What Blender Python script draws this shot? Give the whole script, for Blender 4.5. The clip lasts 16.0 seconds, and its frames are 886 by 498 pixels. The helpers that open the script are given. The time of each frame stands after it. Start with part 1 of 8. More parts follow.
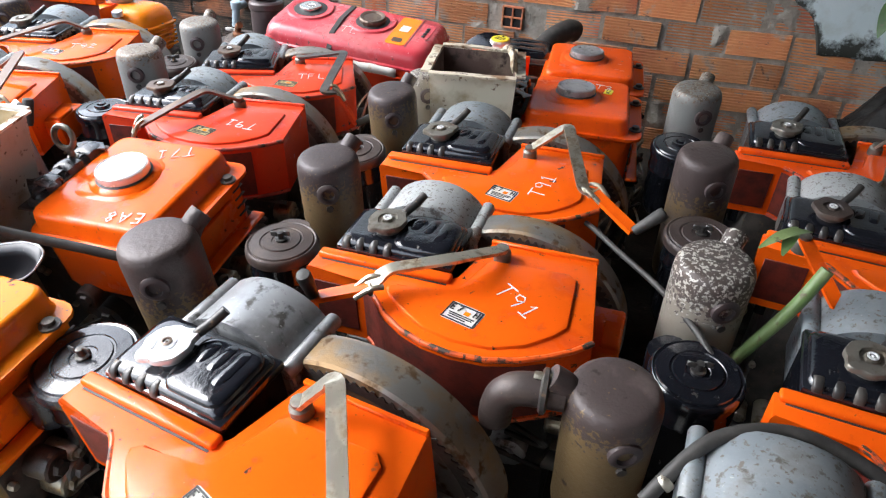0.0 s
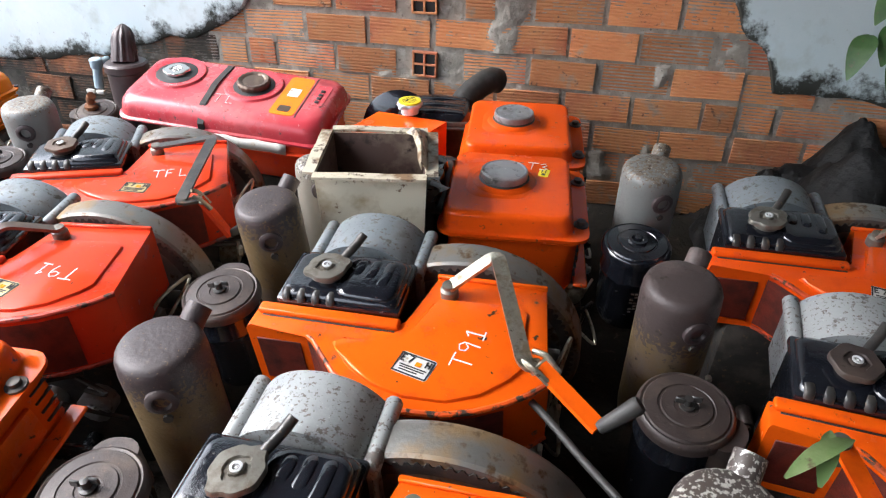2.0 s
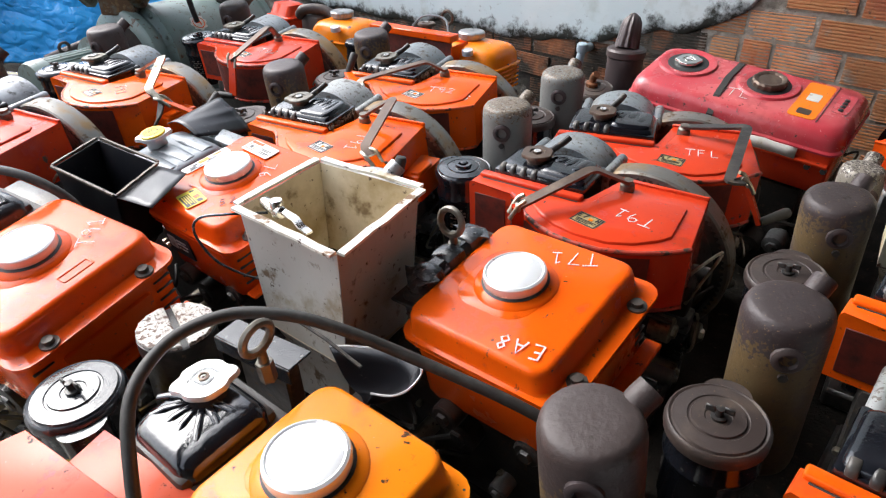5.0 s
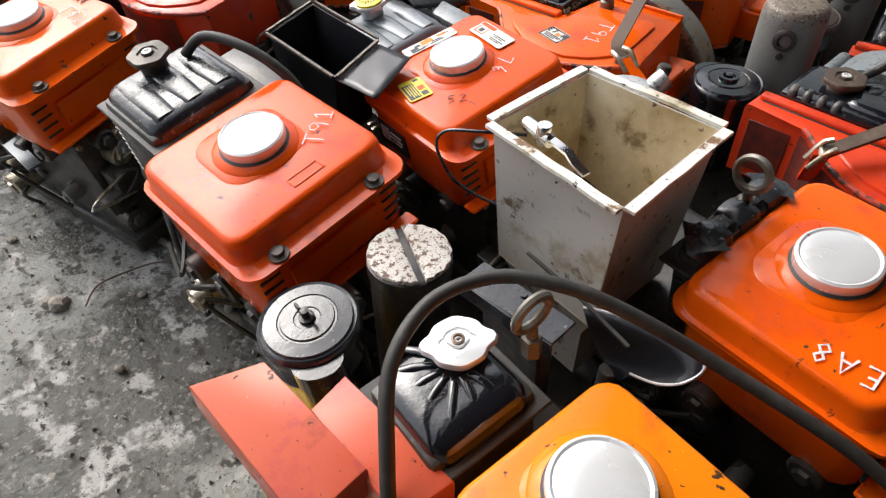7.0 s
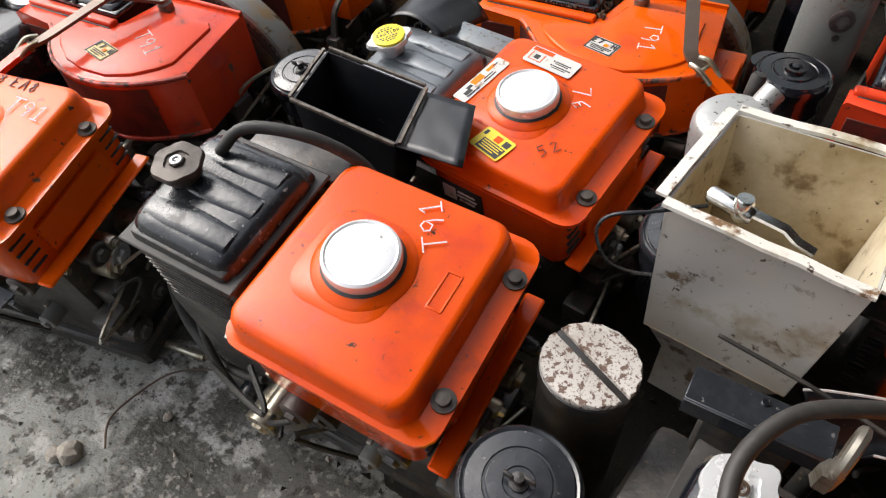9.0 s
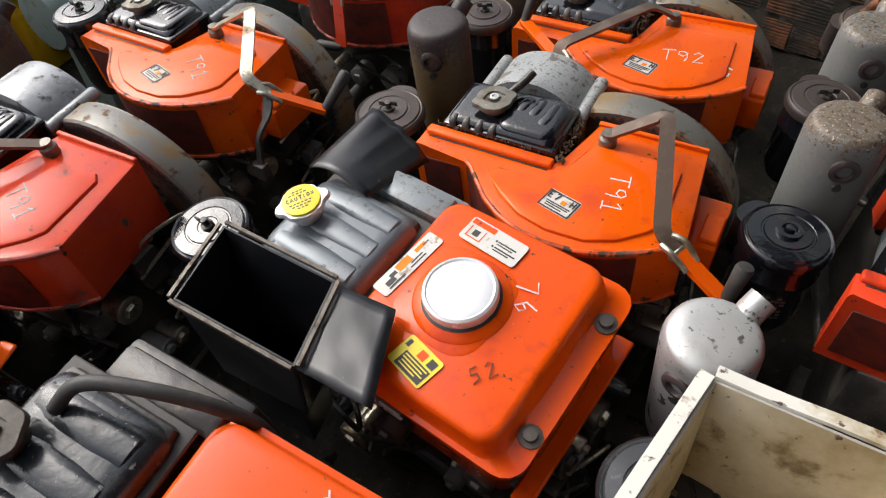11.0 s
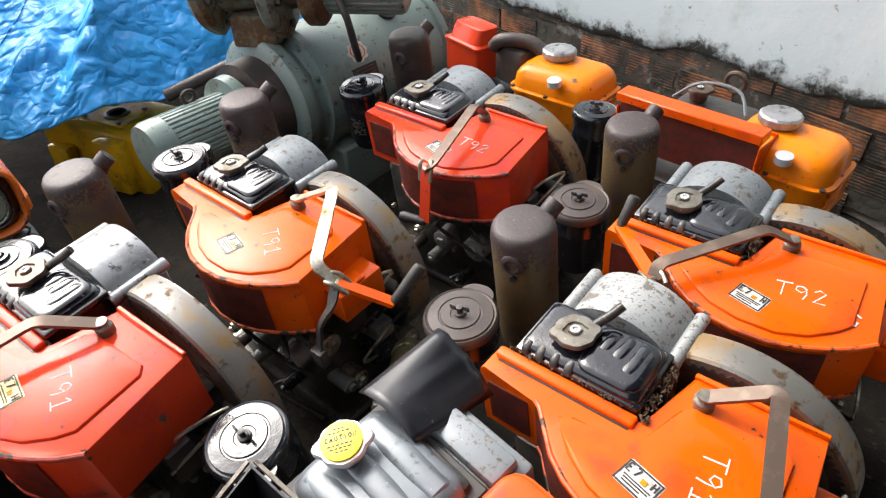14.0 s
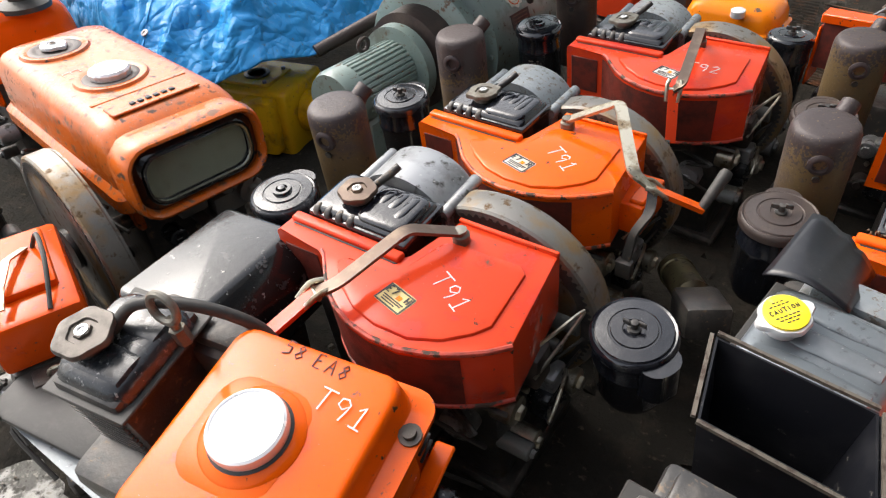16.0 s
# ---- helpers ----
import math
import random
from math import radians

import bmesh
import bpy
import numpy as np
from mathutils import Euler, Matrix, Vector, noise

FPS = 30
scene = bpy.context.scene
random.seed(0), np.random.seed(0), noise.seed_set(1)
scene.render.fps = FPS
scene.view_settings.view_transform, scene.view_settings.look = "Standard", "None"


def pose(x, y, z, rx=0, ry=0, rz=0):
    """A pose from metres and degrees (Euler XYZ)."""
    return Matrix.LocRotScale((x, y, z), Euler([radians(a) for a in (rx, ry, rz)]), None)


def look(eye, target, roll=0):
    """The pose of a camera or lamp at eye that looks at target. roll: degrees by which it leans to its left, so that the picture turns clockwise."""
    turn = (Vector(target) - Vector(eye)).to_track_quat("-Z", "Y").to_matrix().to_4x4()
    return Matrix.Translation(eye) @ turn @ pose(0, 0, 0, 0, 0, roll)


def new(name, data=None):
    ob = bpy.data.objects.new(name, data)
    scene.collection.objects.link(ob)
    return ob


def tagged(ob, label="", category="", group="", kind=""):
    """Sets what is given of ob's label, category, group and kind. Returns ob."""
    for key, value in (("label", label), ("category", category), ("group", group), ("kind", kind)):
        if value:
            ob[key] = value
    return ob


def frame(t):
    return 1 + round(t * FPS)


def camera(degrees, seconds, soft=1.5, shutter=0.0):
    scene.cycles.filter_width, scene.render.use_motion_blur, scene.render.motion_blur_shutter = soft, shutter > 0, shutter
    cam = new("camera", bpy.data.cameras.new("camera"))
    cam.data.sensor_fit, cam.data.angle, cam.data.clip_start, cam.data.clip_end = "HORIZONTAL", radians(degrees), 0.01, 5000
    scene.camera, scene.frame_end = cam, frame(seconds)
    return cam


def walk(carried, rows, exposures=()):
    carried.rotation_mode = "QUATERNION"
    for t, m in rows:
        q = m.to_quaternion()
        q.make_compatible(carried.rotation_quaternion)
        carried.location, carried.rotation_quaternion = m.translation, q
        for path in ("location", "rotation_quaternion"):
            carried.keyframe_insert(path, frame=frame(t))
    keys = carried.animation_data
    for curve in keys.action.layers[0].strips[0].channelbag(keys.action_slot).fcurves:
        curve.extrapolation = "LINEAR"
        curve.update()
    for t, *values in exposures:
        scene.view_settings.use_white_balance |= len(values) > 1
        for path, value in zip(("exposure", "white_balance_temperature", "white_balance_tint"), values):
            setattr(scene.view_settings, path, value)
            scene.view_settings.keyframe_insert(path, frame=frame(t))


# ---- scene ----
cam = camera(67.6, 16.0, 1.2)
PATH = [
    (0, (0.396, 0.8, 1.144), (0.338, 2.488, 0.072), 2.4),
    (0.5, (0.36, 0.952, 1.137), (0.455, 2.635, 0.062), 1.8),
    (1, (0.407, 1.104, 1.137), (0.541, 2.787, 0.065), 1.4),
    (1.5, (0.454, 1.21, 1.149), (0.546, 2.9, 0.083), 1.1),
    (2, (0.463, 1.264, 1.187), (0.571, 2.953, 0.121), 0.7),
    (2.5, (0.448, 1.301, 1.207), (0.525, 2.993, 0.144), 0.7),
    (3, (0.406, 1.312, 1.207), (0.398, 3.004, 0.14), 0.6),
    (3.5, (0.335, 1.295, 1.211), (0.181, 2.991, 0.162), 0.2),
    (4, (0.242, 1.244, 1.198), (-0.169, 2.895, 0.147), 0.5),
    (4.5, (0.124, 1.169, 1.162), (-0.494, 2.762, 0.123), 0.4),
    (5, (0.005, 1.093, 1.137), (-0.732, 2.64, 0.104), -0.1),
    (5.2, (-0.015, 1.067, 1.14), (-0.799, 2.569, 0.077), -0.3),
    (7.3, (-0.372, 1.224, 1.13), (-1.274, 2.318, -0.28), -0.8),
    (7.5, (-0.444, 1.252, 1.136), (-1.295, 2.354, -0.3), -0.8),
    (8, (-0.614, 1.215, 1.141), (-1.343, 2.382, -0.31), -1.0),
    (8.2, (-0.671, 1.193, 1.143), (-1.316, 2.391, -0.323), -1.1),
    (10.3, (-0.72, 1.346, 1.201), (-1.304, 2.588, -0.253), -2.0),
    (10.5, (-0.73, 1.42, 1.203), (-1.313, 2.658, -0.255), -2.1),
    (11, (-0.741, 1.562, 1.216), (-1.347, 2.808, -0.226), -2.3),
    (11.5, (-0.76, 1.691, 1.235), (-1.308, 2.964, -0.207), -2.9),
    (12, (-0.714, 1.829, 1.256), (-1.213, 3.126, -0.182), -3.3),
    (12.5, (-0.697, 1.897, 1.286), (-1.279, 3.296, -0.019), -2.6),
    (13, (-0.716, 1.89, 1.309), (-1.402, 3.305, 0.073), -2.2),
    (13.5, (-0.754, 1.855, 1.312), (-1.551, 3.213, 0.078), -2.2),
    (14, (-0.822, 1.779, 1.297), (-1.738, 3.065, 0.069), -1.9),
    (14.5, (-0.902, 1.655, 1.295), (-1.923, 2.867, 0.074), -1.9),
    (15, (-1.008, 1.506, 1.278), (-2.037, 2.707, 0.054), -2.3),
    (15.5, (-1.11, 1.398, 1.25), (-2.099, 2.619, 0.013), -3.0),
    (16, (-1.289, 1.365, 1.209), (-2.139, 2.672, -0.043), -3.3),
]
walk(cam, [(t, look(eye, target, roll)) for t, eye, target, roll in PATH], [(0, -0.25, 5950, 10), (2.5, -0.15, 5950, 10), (4.5, -0.5, 6100, 10), (5.0, -0.9, 6150, 10), (7.5, -1.3, 6500, 10), (11.5, -1.55, 6500, 10), (12.5, -1.35, 6500, 10), (13, -0.8, 6520, 10), (13.5, -0.75, 6550, 10), (14.5, -0.85, 6600, 10), (16, -1.0, 6650, 10)])

# ---- light ----
world = bpy.data.worlds.new("overcast_sky")
scene.world = world
world.use_nodes = True
wn = world.node_tree.nodes
wl = world.node_tree.links
sky = wn.new("ShaderNodeTexSky")
sky.sky_type = "NISHITA"
sky.sun_disc = False
sky.sun_elevation, sky.sun_rotation = radians(45), radians(-82)
sky.dust_density = 5.0
soften = wn.new("ShaderNodeHueSaturation")
soften.inputs["Saturation"].default_value = 0.4
wl.new(sky.outputs[0], soften.inputs["Color"])
wl.new(soften.outputs[0], wn["Background"].inputs[0])
wn["Background"].inputs[1].default_value = 0.8
sun = new("sun", bpy.data.lights.new("sun", "SUN"))
sun.data.energy, sun.data.angle, sun.data.color = 0.9, radians(38), (1.0, 0.985, 0.97)
sun.matrix_world = look((-7.1, 3.0, 7.1), (0, 2, 0))


# ---- materials ----
def mat(name, color, rough=0.5, metal=0.0, layers=(), bump=(), coat=0.0, spec=0.5, split=None, late=False):
    """layers: (scale, from, to, colour, roughness). bump: (scale, strength). split: (height, blur, lower colour)."""
    m = bpy.data.materials.new(name)
    m.use_nodes = True
    n, l = m.node_tree.nodes, m.node_tree.links
    b = n["Principled BSDF"]
    b.inputs["Metallic"].default_value = metal
    b.inputs["Coat Weight"].default_value = coat
    b.inputs["Coat Roughness"].default_value = 0.07
    b.inputs["Specular IOR Level"].default_value = spec
    tc, info = n.new("ShaderNodeTexCoord"), n.new("ShaderNodeObjectInfo")
    shift = n.new("ShaderNodeVectorMath")
    shift.operation = "MULTIPLY_ADD"
    l.new(info.outputs["Random"], shift.inputs[0])
    shift.inputs[1].default_value = (7.3, 3.1, 5.7)
    l.new(tc.outputs["Object"], shift.inputs[2])
    col, rgh = n.new("ShaderNodeRGB"), n.new("ShaderNodeValue")
    col.outputs[0].default_value = (*color, 1)
    rgh.outputs[0].default_value = rough
    col, rgh = col.outputs[0], rgh.outputs[0]

    def noise_tex(scale, detail=6, rug=0.6):
        t = n.new("ShaderNodeTexNoise")
        t.inputs["Scale"].default_value, t.inputs["Detail"].default_value, t.inputs["Roughness"].default_value = scale, detail, rug
        l.new(shift.outputs[0], t.inputs["Vector"])
        return t.outputs["Fac"]

    def blend(fac, colour, r):
        nonlocal col, rgh
        mx = n.new("ShaderNodeMix")
        mx.data_type = "RGBA"
        l.new(fac, mx.inputs["Factor"])
        l.new(col, mx.inputs["A"])
        mx.inputs["B"].default_value = (*colour, 1)
        col = mx.outputs["Result"]
        if r is not None:
            mr = n.new("ShaderNodeMix")
            l.new(fac, mr.inputs["Factor"])
            l.new(rgh, mr.inputs["A"])
            mr.inputs["B"].default_value = r
            rgh = mr.outputs["Result"]

    def ramp(src, a, c):
        r = n.new("ShaderNodeMapRange")
        r.inputs["From Min"].default_value, r.inputs["From Max"].default_value = a, c
        l.new(src, r.inputs["Value"])
        return r.outputs["Result"]

    def two_tone():
        z, blur, low = split
        sep = n.new("ShaderNodeSeparateXYZ")
        l.new(tc.outputs["Object"], sep.inputs[0])
        add = n.new("ShaderNodeMath")
        add.operation = "MULTIPLY_ADD"
        l.new(noise_tex(130, 3, 0.55), add.inputs[0])
        add.inputs[1].default_value = -blur * 7
        l.new(sep.outputs["Z"], add.inputs[2])
        blend(ramp(add.outputs[0], z - blur * 3.4, z - blur * 3.75), low, None)

    if split and not late:
        two_tone()
    for scale, a, c, colour, r in layers:
        blend(ramp(noise_tex(scale), a, c), colour, r)
    if split and late:
        two_tone()
    l.new(col, b.inputs["Base Color"])
    l.new(rgh, b.inputs["Roughness"])
    if bump:
        bp = n.new("ShaderNodeBump")
        bp.inputs["Strength"].default_value, bp.inputs["Distance"].default_value = bump[1], bump[2] if len(bump) > 2 else 0.004
        l.new(noise_tex(bump[0]), bp.inputs["Height"])
        l.new(bp.outputs[0], b.inputs["Normal"])
    return m


def painted(name, c, dirt=0.66):
    dk = tuple(v * 0.5 for v in c)
    fade = (min(1, c[0] * 0.98), c[1] * 1.12, c[2])
    grime = (0.05, 0.026, 0.014)
    stain = (c[0] * 0.78, c[1] * 0.66, c[2] + 0.004)
    # last layer: pale specks painted in for glints on water drops
    layers = [(4, 0.35, 0.75, fade, 0.2), (6, 0.56, 0.68, stain, 0.36), (24, 0.6, 0.7, stain, 0.4), (11, dirt, dirt + 0.14, dk, 0.45), (22, 0.69, 0.72, (0.12, 0.07, 0.048), 0.7), (55, 0.665, 0.7, grime, 0.75), (130, 0.68, 0.72, grime, 0.7), (280, 0.72, 0.76, (0.75, 0.6, 0.5), 0.4)]
    return mat(name, c, 0.15, 0, layers, (7, 0.2, 0.006), coat=0.22, spec=0.13)


def scuffed(name, c):
    return mat(name, c, 0.4, 0, [(18, 0.5, 0.62, tuple(v * 0.5 for v in c), 0.6), (50, 0.52, 0.58, (0.05, 0.03, 0.02), 0.7), (9, 0.6, 0.68, (0.12, 0.1, 0.085), 0.6)], (60, 0.2))


M_ORANGE = painted("orange_enamel", (0.84, 0.105, 0.003))
M_VERM = painted("vermilion_enamel", (0.78, 0.082, 0.004))
M_RED = painted("faded_red_enamel", (0.66, 0.052, 0.016), 0.6)
M_AMBER = painted("amber_enamel", (0.86, 0.21, 0.006))
M_PINK = mat("crimson_enamel", (0.5, 0.05, 0.065), 0.24, 0, [(3.5, 0.48, 0.68, (0.6, 0.13, 0.13), 0.32), (9, 0.56, 0.7, (0.34, 0.04, 0.05), 0.4), (22, 0.64, 0.68, (0.13, 0.06, 0.055), 0.7), (60, 0.63, 0.68, (0.06, 0.03, 0.025), 0.75), (200, 0.68, 0.72, (0.75, 0.6, 0.55), 0.5)], (9, 0.12), coat=0.3, spec=0.4)
M_HOOD = mat("stained_amber_enamel", (0.66, 0.13, 0.012), 0.24, 0, [(4, 0.42, 0.66, (0.56, 0.135, 0.026), 0.3), (9, 0.54, 0.68, (0.4, 0.1, 0.03), 0.42), (20, 0.6, 0.66, (0.2, 0.09, 0.045), 0.6), (50, 0.6, 0.66, (0.07, 0.035, 0.02), 0.7), (130, 0.63, 0.68, (0.1, 0.05, 0.03), 0.7), (240, 0.66, 0.7, (0.7, 0.6, 0.52), 0.4)], (9, 0.2), coat=0.3, spec=0.25)
M_YELLOW = painted("yellow_enamel", (0.62, 0.33, 0.01), 0.55)
M_SALMON = painted("salmon_enamel", (0.62, 0.12, 0.07), 0.6)
M_SCUFF = {m.name: scuffed("scuffed_" + m.name, c) for m, c in ((M_ORANGE, (0.75, 0.1, 0.01)), (M_VERM, (0.6, 0.06, 0.01)), (M_RED, (0.45, 0.05, 0.025)))}
M_SCREEN = mat("maroon_screen", (0.16, 0.018, 0.008), 0.6, 0, [(30, 0.4, 0.7, (0.05, 0.012, 0.008), 0.7)], (400, 0.3))
M_BLACK = mat("black_gloss_paint", (0.008, 0.009, 0.0125), 0.1, 0, [(14, 0.55, 0.72, (0.02, 0.022, 0.027), 0.22), (60, 0.66, 0.72, (0.045, 0.042, 0.036), 0.55), (140, 0.7, 0.76, (0.13, 0.13, 0.12), 0.6)], (16, 0.5, 0.006), coat=0.6)
M_DARK = mat("oily_dark_iron", (0.042, 0.04, 0.038), 0.3, 0.2, [(18, 0.48, 0.66, (0.095, 0.085, 0.074), 0.5), (70, 0.61, 0.69, (0.17, 0.12, 0.075), 0.7)], (40, 0.45))
M_RUBBER = mat("black_rubber", (0.034, 0.032, 0.029), 0.55, 0, [(40, 0.5, 0.75, (0.07, 0.066, 0.06), 0.65)], (80, 0.12))
M_GREY = mat("grey_cast_paint", (0.2, 0.225, 0.24), 0.36, 0.15, [(8, 0.5, 0.65, (0.28, 0.305, 0.315), 0.34), (16, 0.56, 0.68, (0.19, 0.19, 0.18), 0.55), (55, 0.58, 0.66, (0.11, 0.1, 0.085), 0.65), (130, 0.58, 0.65, (0.15, 0.13, 0.11), 0.65), (220, 0.66, 0.72, (0.42, 0.42, 0.4), 0.5)], (40, 0.3))
M_PEEL = mat("peeling_grey_paint", (0.36, 0.375, 0.37), 0.42, 0.1, [(6, 0.5, 0.66, (0.27, 0.285, 0.29), 0.4), (26, 0.61, 0.65, (0.15, 0.135, 0.12), 0.6), (75, 0.59, 0.63, (0.16, 0.14, 0.12), 0.65), (170, 0.58, 0.63, (0.18, 0.15, 0.13), 0.65), (240, 0.64, 0.7, (0.55, 0.55, 0.53), 0.5)], (60, 0.35))
M_ALU = mat("dull_aluminium", (0.36, 0.37, 0.38), 0.36, 0.5, [(10, 0.5, 0.66, (0.2, 0.2, 0.2), 0.5), (36, 0.56, 0.66, (0.08, 0.078, 0.07), 0.6), (120, 0.64, 0.7, (0.55, 0.55, 0.52), 0.5)], (50, 0.3))
M_ZINC = mat("worn_zinc_plate", (0.5, 0.47, 0.38), 0.32, 0.9, [(30, 0.5, 0.65, (0.22, 0.17, 0.11), 0.55), (90, 0.62, 0.7, (0.1, 0.07, 0.05), 0.7)], (60, 0.1))
M_BRONZE = mat("brown_weathered_steel", (0.12, 0.085, 0.065), 0.4, 0.6, [(30, 0.5, 0.7, (0.2, 0.15, 0.11), 0.5)], (60, 0.15))
M_CAP = mat("tarnished_cap", (0.19, 0.178, 0.15), 0.42, 0.55, [(35, 0.48, 0.66, (0.11, 0.09, 0.065), 0.6), (120, 0.66, 0.72, (0.34, 0.31, 0.26), 0.55)], (70, 0.2))
M_CHROME = mat("polished_steel", (0.76, 0.77, 0.78), 0.24, 0.35, [(14, 0.52, 0.75, (0.66, 0.66, 0.64), 0.34), (90, 0.67, 0.71, (0.2, 0.17, 0.13), 0.6)], (10, 0.2))
M_PLATED = mat("bright_plated_brass", (0.72, 0.72, 0.7), 0.16, 1.0, [(30, 0.55, 0.7, (0.4, 0.38, 0.33), 0.3)], (20, 0.1))
M_WHEEL = mat("flywheel_iron", (0.23, 0.22, 0.2), 0.42, 0.6, [(9, 0.48, 0.62, (0.30, 0.2, 0.1), 0.65), (40, 0.56, 0.66, (0.12, 0.07, 0.03), 0.75)], (90, 0.25))
M_SOOT = mat("burnt_mauve_muffler", (0.048, 0.036, 0.036), 0.5, 0.1, [(9, 0.5, 0.7, (0.07, 0.053, 0.052), 0.55), (90, 0.6, 0.68, (0.085, 0.066, 0.056), 0.65), (34, 0.64, 0.7, (0.035, 0.026, 0.024), 0.7), (150, 0.64, 0.68, (0.2, 0.14, 0.08), 0.7)], (120, 0.3), split=(0.53, 0.03, (0.125, 0.083, 0.036)))
M_SOOT2 = mat("rust_ochre_muffler", (0.058, 0.043, 0.04), 0.5, 0.1, [(9, 0.55, 0.7, (0.13, 0.1, 0.09), 0.6), (40, 0.62, 0.69, (0.035, 0.025, 0.02), 0.7)], (120, 0.35), split=(0.5, 0.03, (0.14, 0.095, 0.042)))
M_SILVER = mat("flaked_silver_muffler", (0.075, 0.06, 0.052), 0.46, 0.1, [(10, 0.56, 0.7, (0.11, 0.085, 0.065), 0.6), (150, 0.53, 0.56, (0.5, 0.48, 0.43), 0.4), (30, 0.6, 0.66, (0.06, 0.05, 0.043), 0.6)], (70, 0.25), split=(0.525, 0.035, (0.25, 0.225, 0.185)), late=True)
M_WHITEMUF = mat("whitened_muffler", (0.5, 0.5, 0.49), 0.3, 0.5, [(8, 0.5, 0.7, (0.33, 0.33, 0.32), 0.4), (30, 0.62, 0.66, (0.06, 0.05, 0.045), 0.6), (120, 0.62, 0.68, (0.15, 0.13, 0.11), 0.6)], (50, 0.25))
M_GALV = mat("grey_flaked_muffler", (0.16, 0.125, 0.09), 0.48, 0.15, [(12, 0.52, 0.7, (0.13, 0.1, 0.075), 0.6), (120, 0.54, 0.6, (0.075, 0.05, 0.034), 0.65), (200, 0.59, 0.64, (0.42, 0.39, 0.33), 0.6)], (90, 0.3), split=(0.578, 0.02, (0.18, 0.182, 0.172)), late=True)
M_SPECK = mat("speckled_rust_paint", (0.52, 0.49, 0.45), 0.5, 0.05, [(12, 0.52, 0.7, (0.36, 0.32, 0.27), 0.6), (110, 0.53, 0.58, (0.13, 0.08, 0.06), 0.7), (260, 0.56, 0.62, (0.17, 0.12, 0.09), 0.7)], (120, 0.4))
M_RUSTLID = mat("plum_brown_lid", (0.05, 0.037, 0.033), 0.46, 0.15, [(12, 0.5, 0.7, (0.1, 0.073, 0.055), 0.55), (60, 0.62, 0.7, (0.035, 0.026, 0.022), 0.6), (140, 0.66, 0.72, (0.17, 0.12, 0.08), 0.7)], (100, 0.25))
M_GREYLID = mat("blue_black_lid", (0.019, 0.021, 0.025), 0.2, 0, [(20, 0.5, 0.7, (0.034, 0.036, 0.042), 0.32), (120, 0.66, 0.72, (0.13, 0.13, 0.12), 0.6)], (40, 0.25), coat=0.4)
M_RUSTCREAM = mat("rusted_cream_rim", (0.56, 0.5, 0.38), 0.5, 0, [(14, 0.5, 0.6, (0.2, 0.12, 0.06), 0.65), (50, 0.56, 0.64, (0.08, 0.045, 0.03), 0.7)], (40, 0.3))
M_CREAM = mat("cream_enamel_sheet", (0.66, 0.60, 0.46), 0.42, 0, [(9, 0.5, 0.68, (0.36, 0.27, 0.14), 0.55), (35, 0.62, 0.68, (0.14, 0.07, 0.03), 0.7)], (30, 0.12))
M_SHEET = mat("dirty_white_sheet", (0.48, 0.47, 0.435), 0.34, 0.05, [(3.5, 0.48, 0.66, (0.43, 0.4, 0.33), 0.5), (9, 0.57, 0.68, (0.3, 0.25, 0.17), 0.55), (24, 0.59, 0.68, (0.15, 0.1, 0.055), 0.65), (80, 0.63, 0.69, (0.09, 0.06, 0.04), 0.7)], (12, 0.4))
M_SHEETRIM = mat("rust_edged_white_sheet", (0.78, 0.76, 0.69), 0.4, 0.05, [(9, 0.54, 0.66, (0.42, 0.34, 0.2), 0.5), (22, 0.58, 0.64, (0.2, 0.11, 0.05), 0.65), (70, 0.62, 0.68, (0.08, 0.05, 0.03), 0.7)], (24, 0.25))
M_BSHEET = mat("black_sheet_steel", (0.009, 0.0095, 0.0125), 0.33, 0.1, [(9, 0.5, 0.7, (0.026, 0.026, 0.029), 0.36), (45, 0.66, 0.72, (0.13, 0.12, 0.105), 0.6)], (10, 0.2), coat=0.12)
M_RAW = mat("raw_sheet_edge", (0.15, 0.13, 0.105), 0.5, 0.4, [(60, 0.5, 0.65, (0.07, 0.05, 0.04), 0.65)], (60, 0.2))
M_CHALK = mat("white_chalk", (0.8, 0.8, 0.78), 0.9)
n, l = M_CHALK.node_tree.nodes, M_CHALK.node_tree.links
t, r = n.new("ShaderNodeTexNoise"), n.new("ShaderNodeMapRange")
t.inputs["Scale"].default_value, t.inputs["Detail"].default_value = 240, 4
r.inputs["From Min"].default_value, r.inputs["From Max"].default_value = 0.38, 0.5
l.new(t.outputs["Fac"], r.inputs["Value"])
l.new(r.outputs[0], n["Principled BSDF"].inputs["Alpha"])
M_PEN = mat("dark_marker", (0.09, 0.02, 0.015), 0.7)
M_LITTER = mat("dry_brown_litter", (0.13, 0.085, 0.05), 0.85, 0, [(60, 0.45, 0.6, (0.05, 0.034, 0.022), 0.9)])
M_RUSTVALVE = mat("orange_rust", (0.2, 0.075, 0.025), 0.8, 0.1, [(40, 0.5, 0.62, (0.09, 0.035, 0.015), 0.85), (110, 0.6, 0.68, (0.32, 0.15, 0.06), 0.85)], (90, 0.6))
M_OLIVE = mat("olive_bronze_can", (0.15, 0.13, 0.07), 0.3, 0.7, [(14, 0.5, 0.66, (0.06, 0.05, 0.03), 0.4), (60, 0.6, 0.68, (0.03, 0.026, 0.02), 0.6)], (40, 0.2))
# kept dark so that the added roof bounces little light
M_ROOF = mat("dark_shade_roof", (0.075, 0.07, 0.064), 0.6, 0.1, [(3, 0.45, 0.65, (0.05, 0.044, 0.038), 0.7)], (20, 0.2))
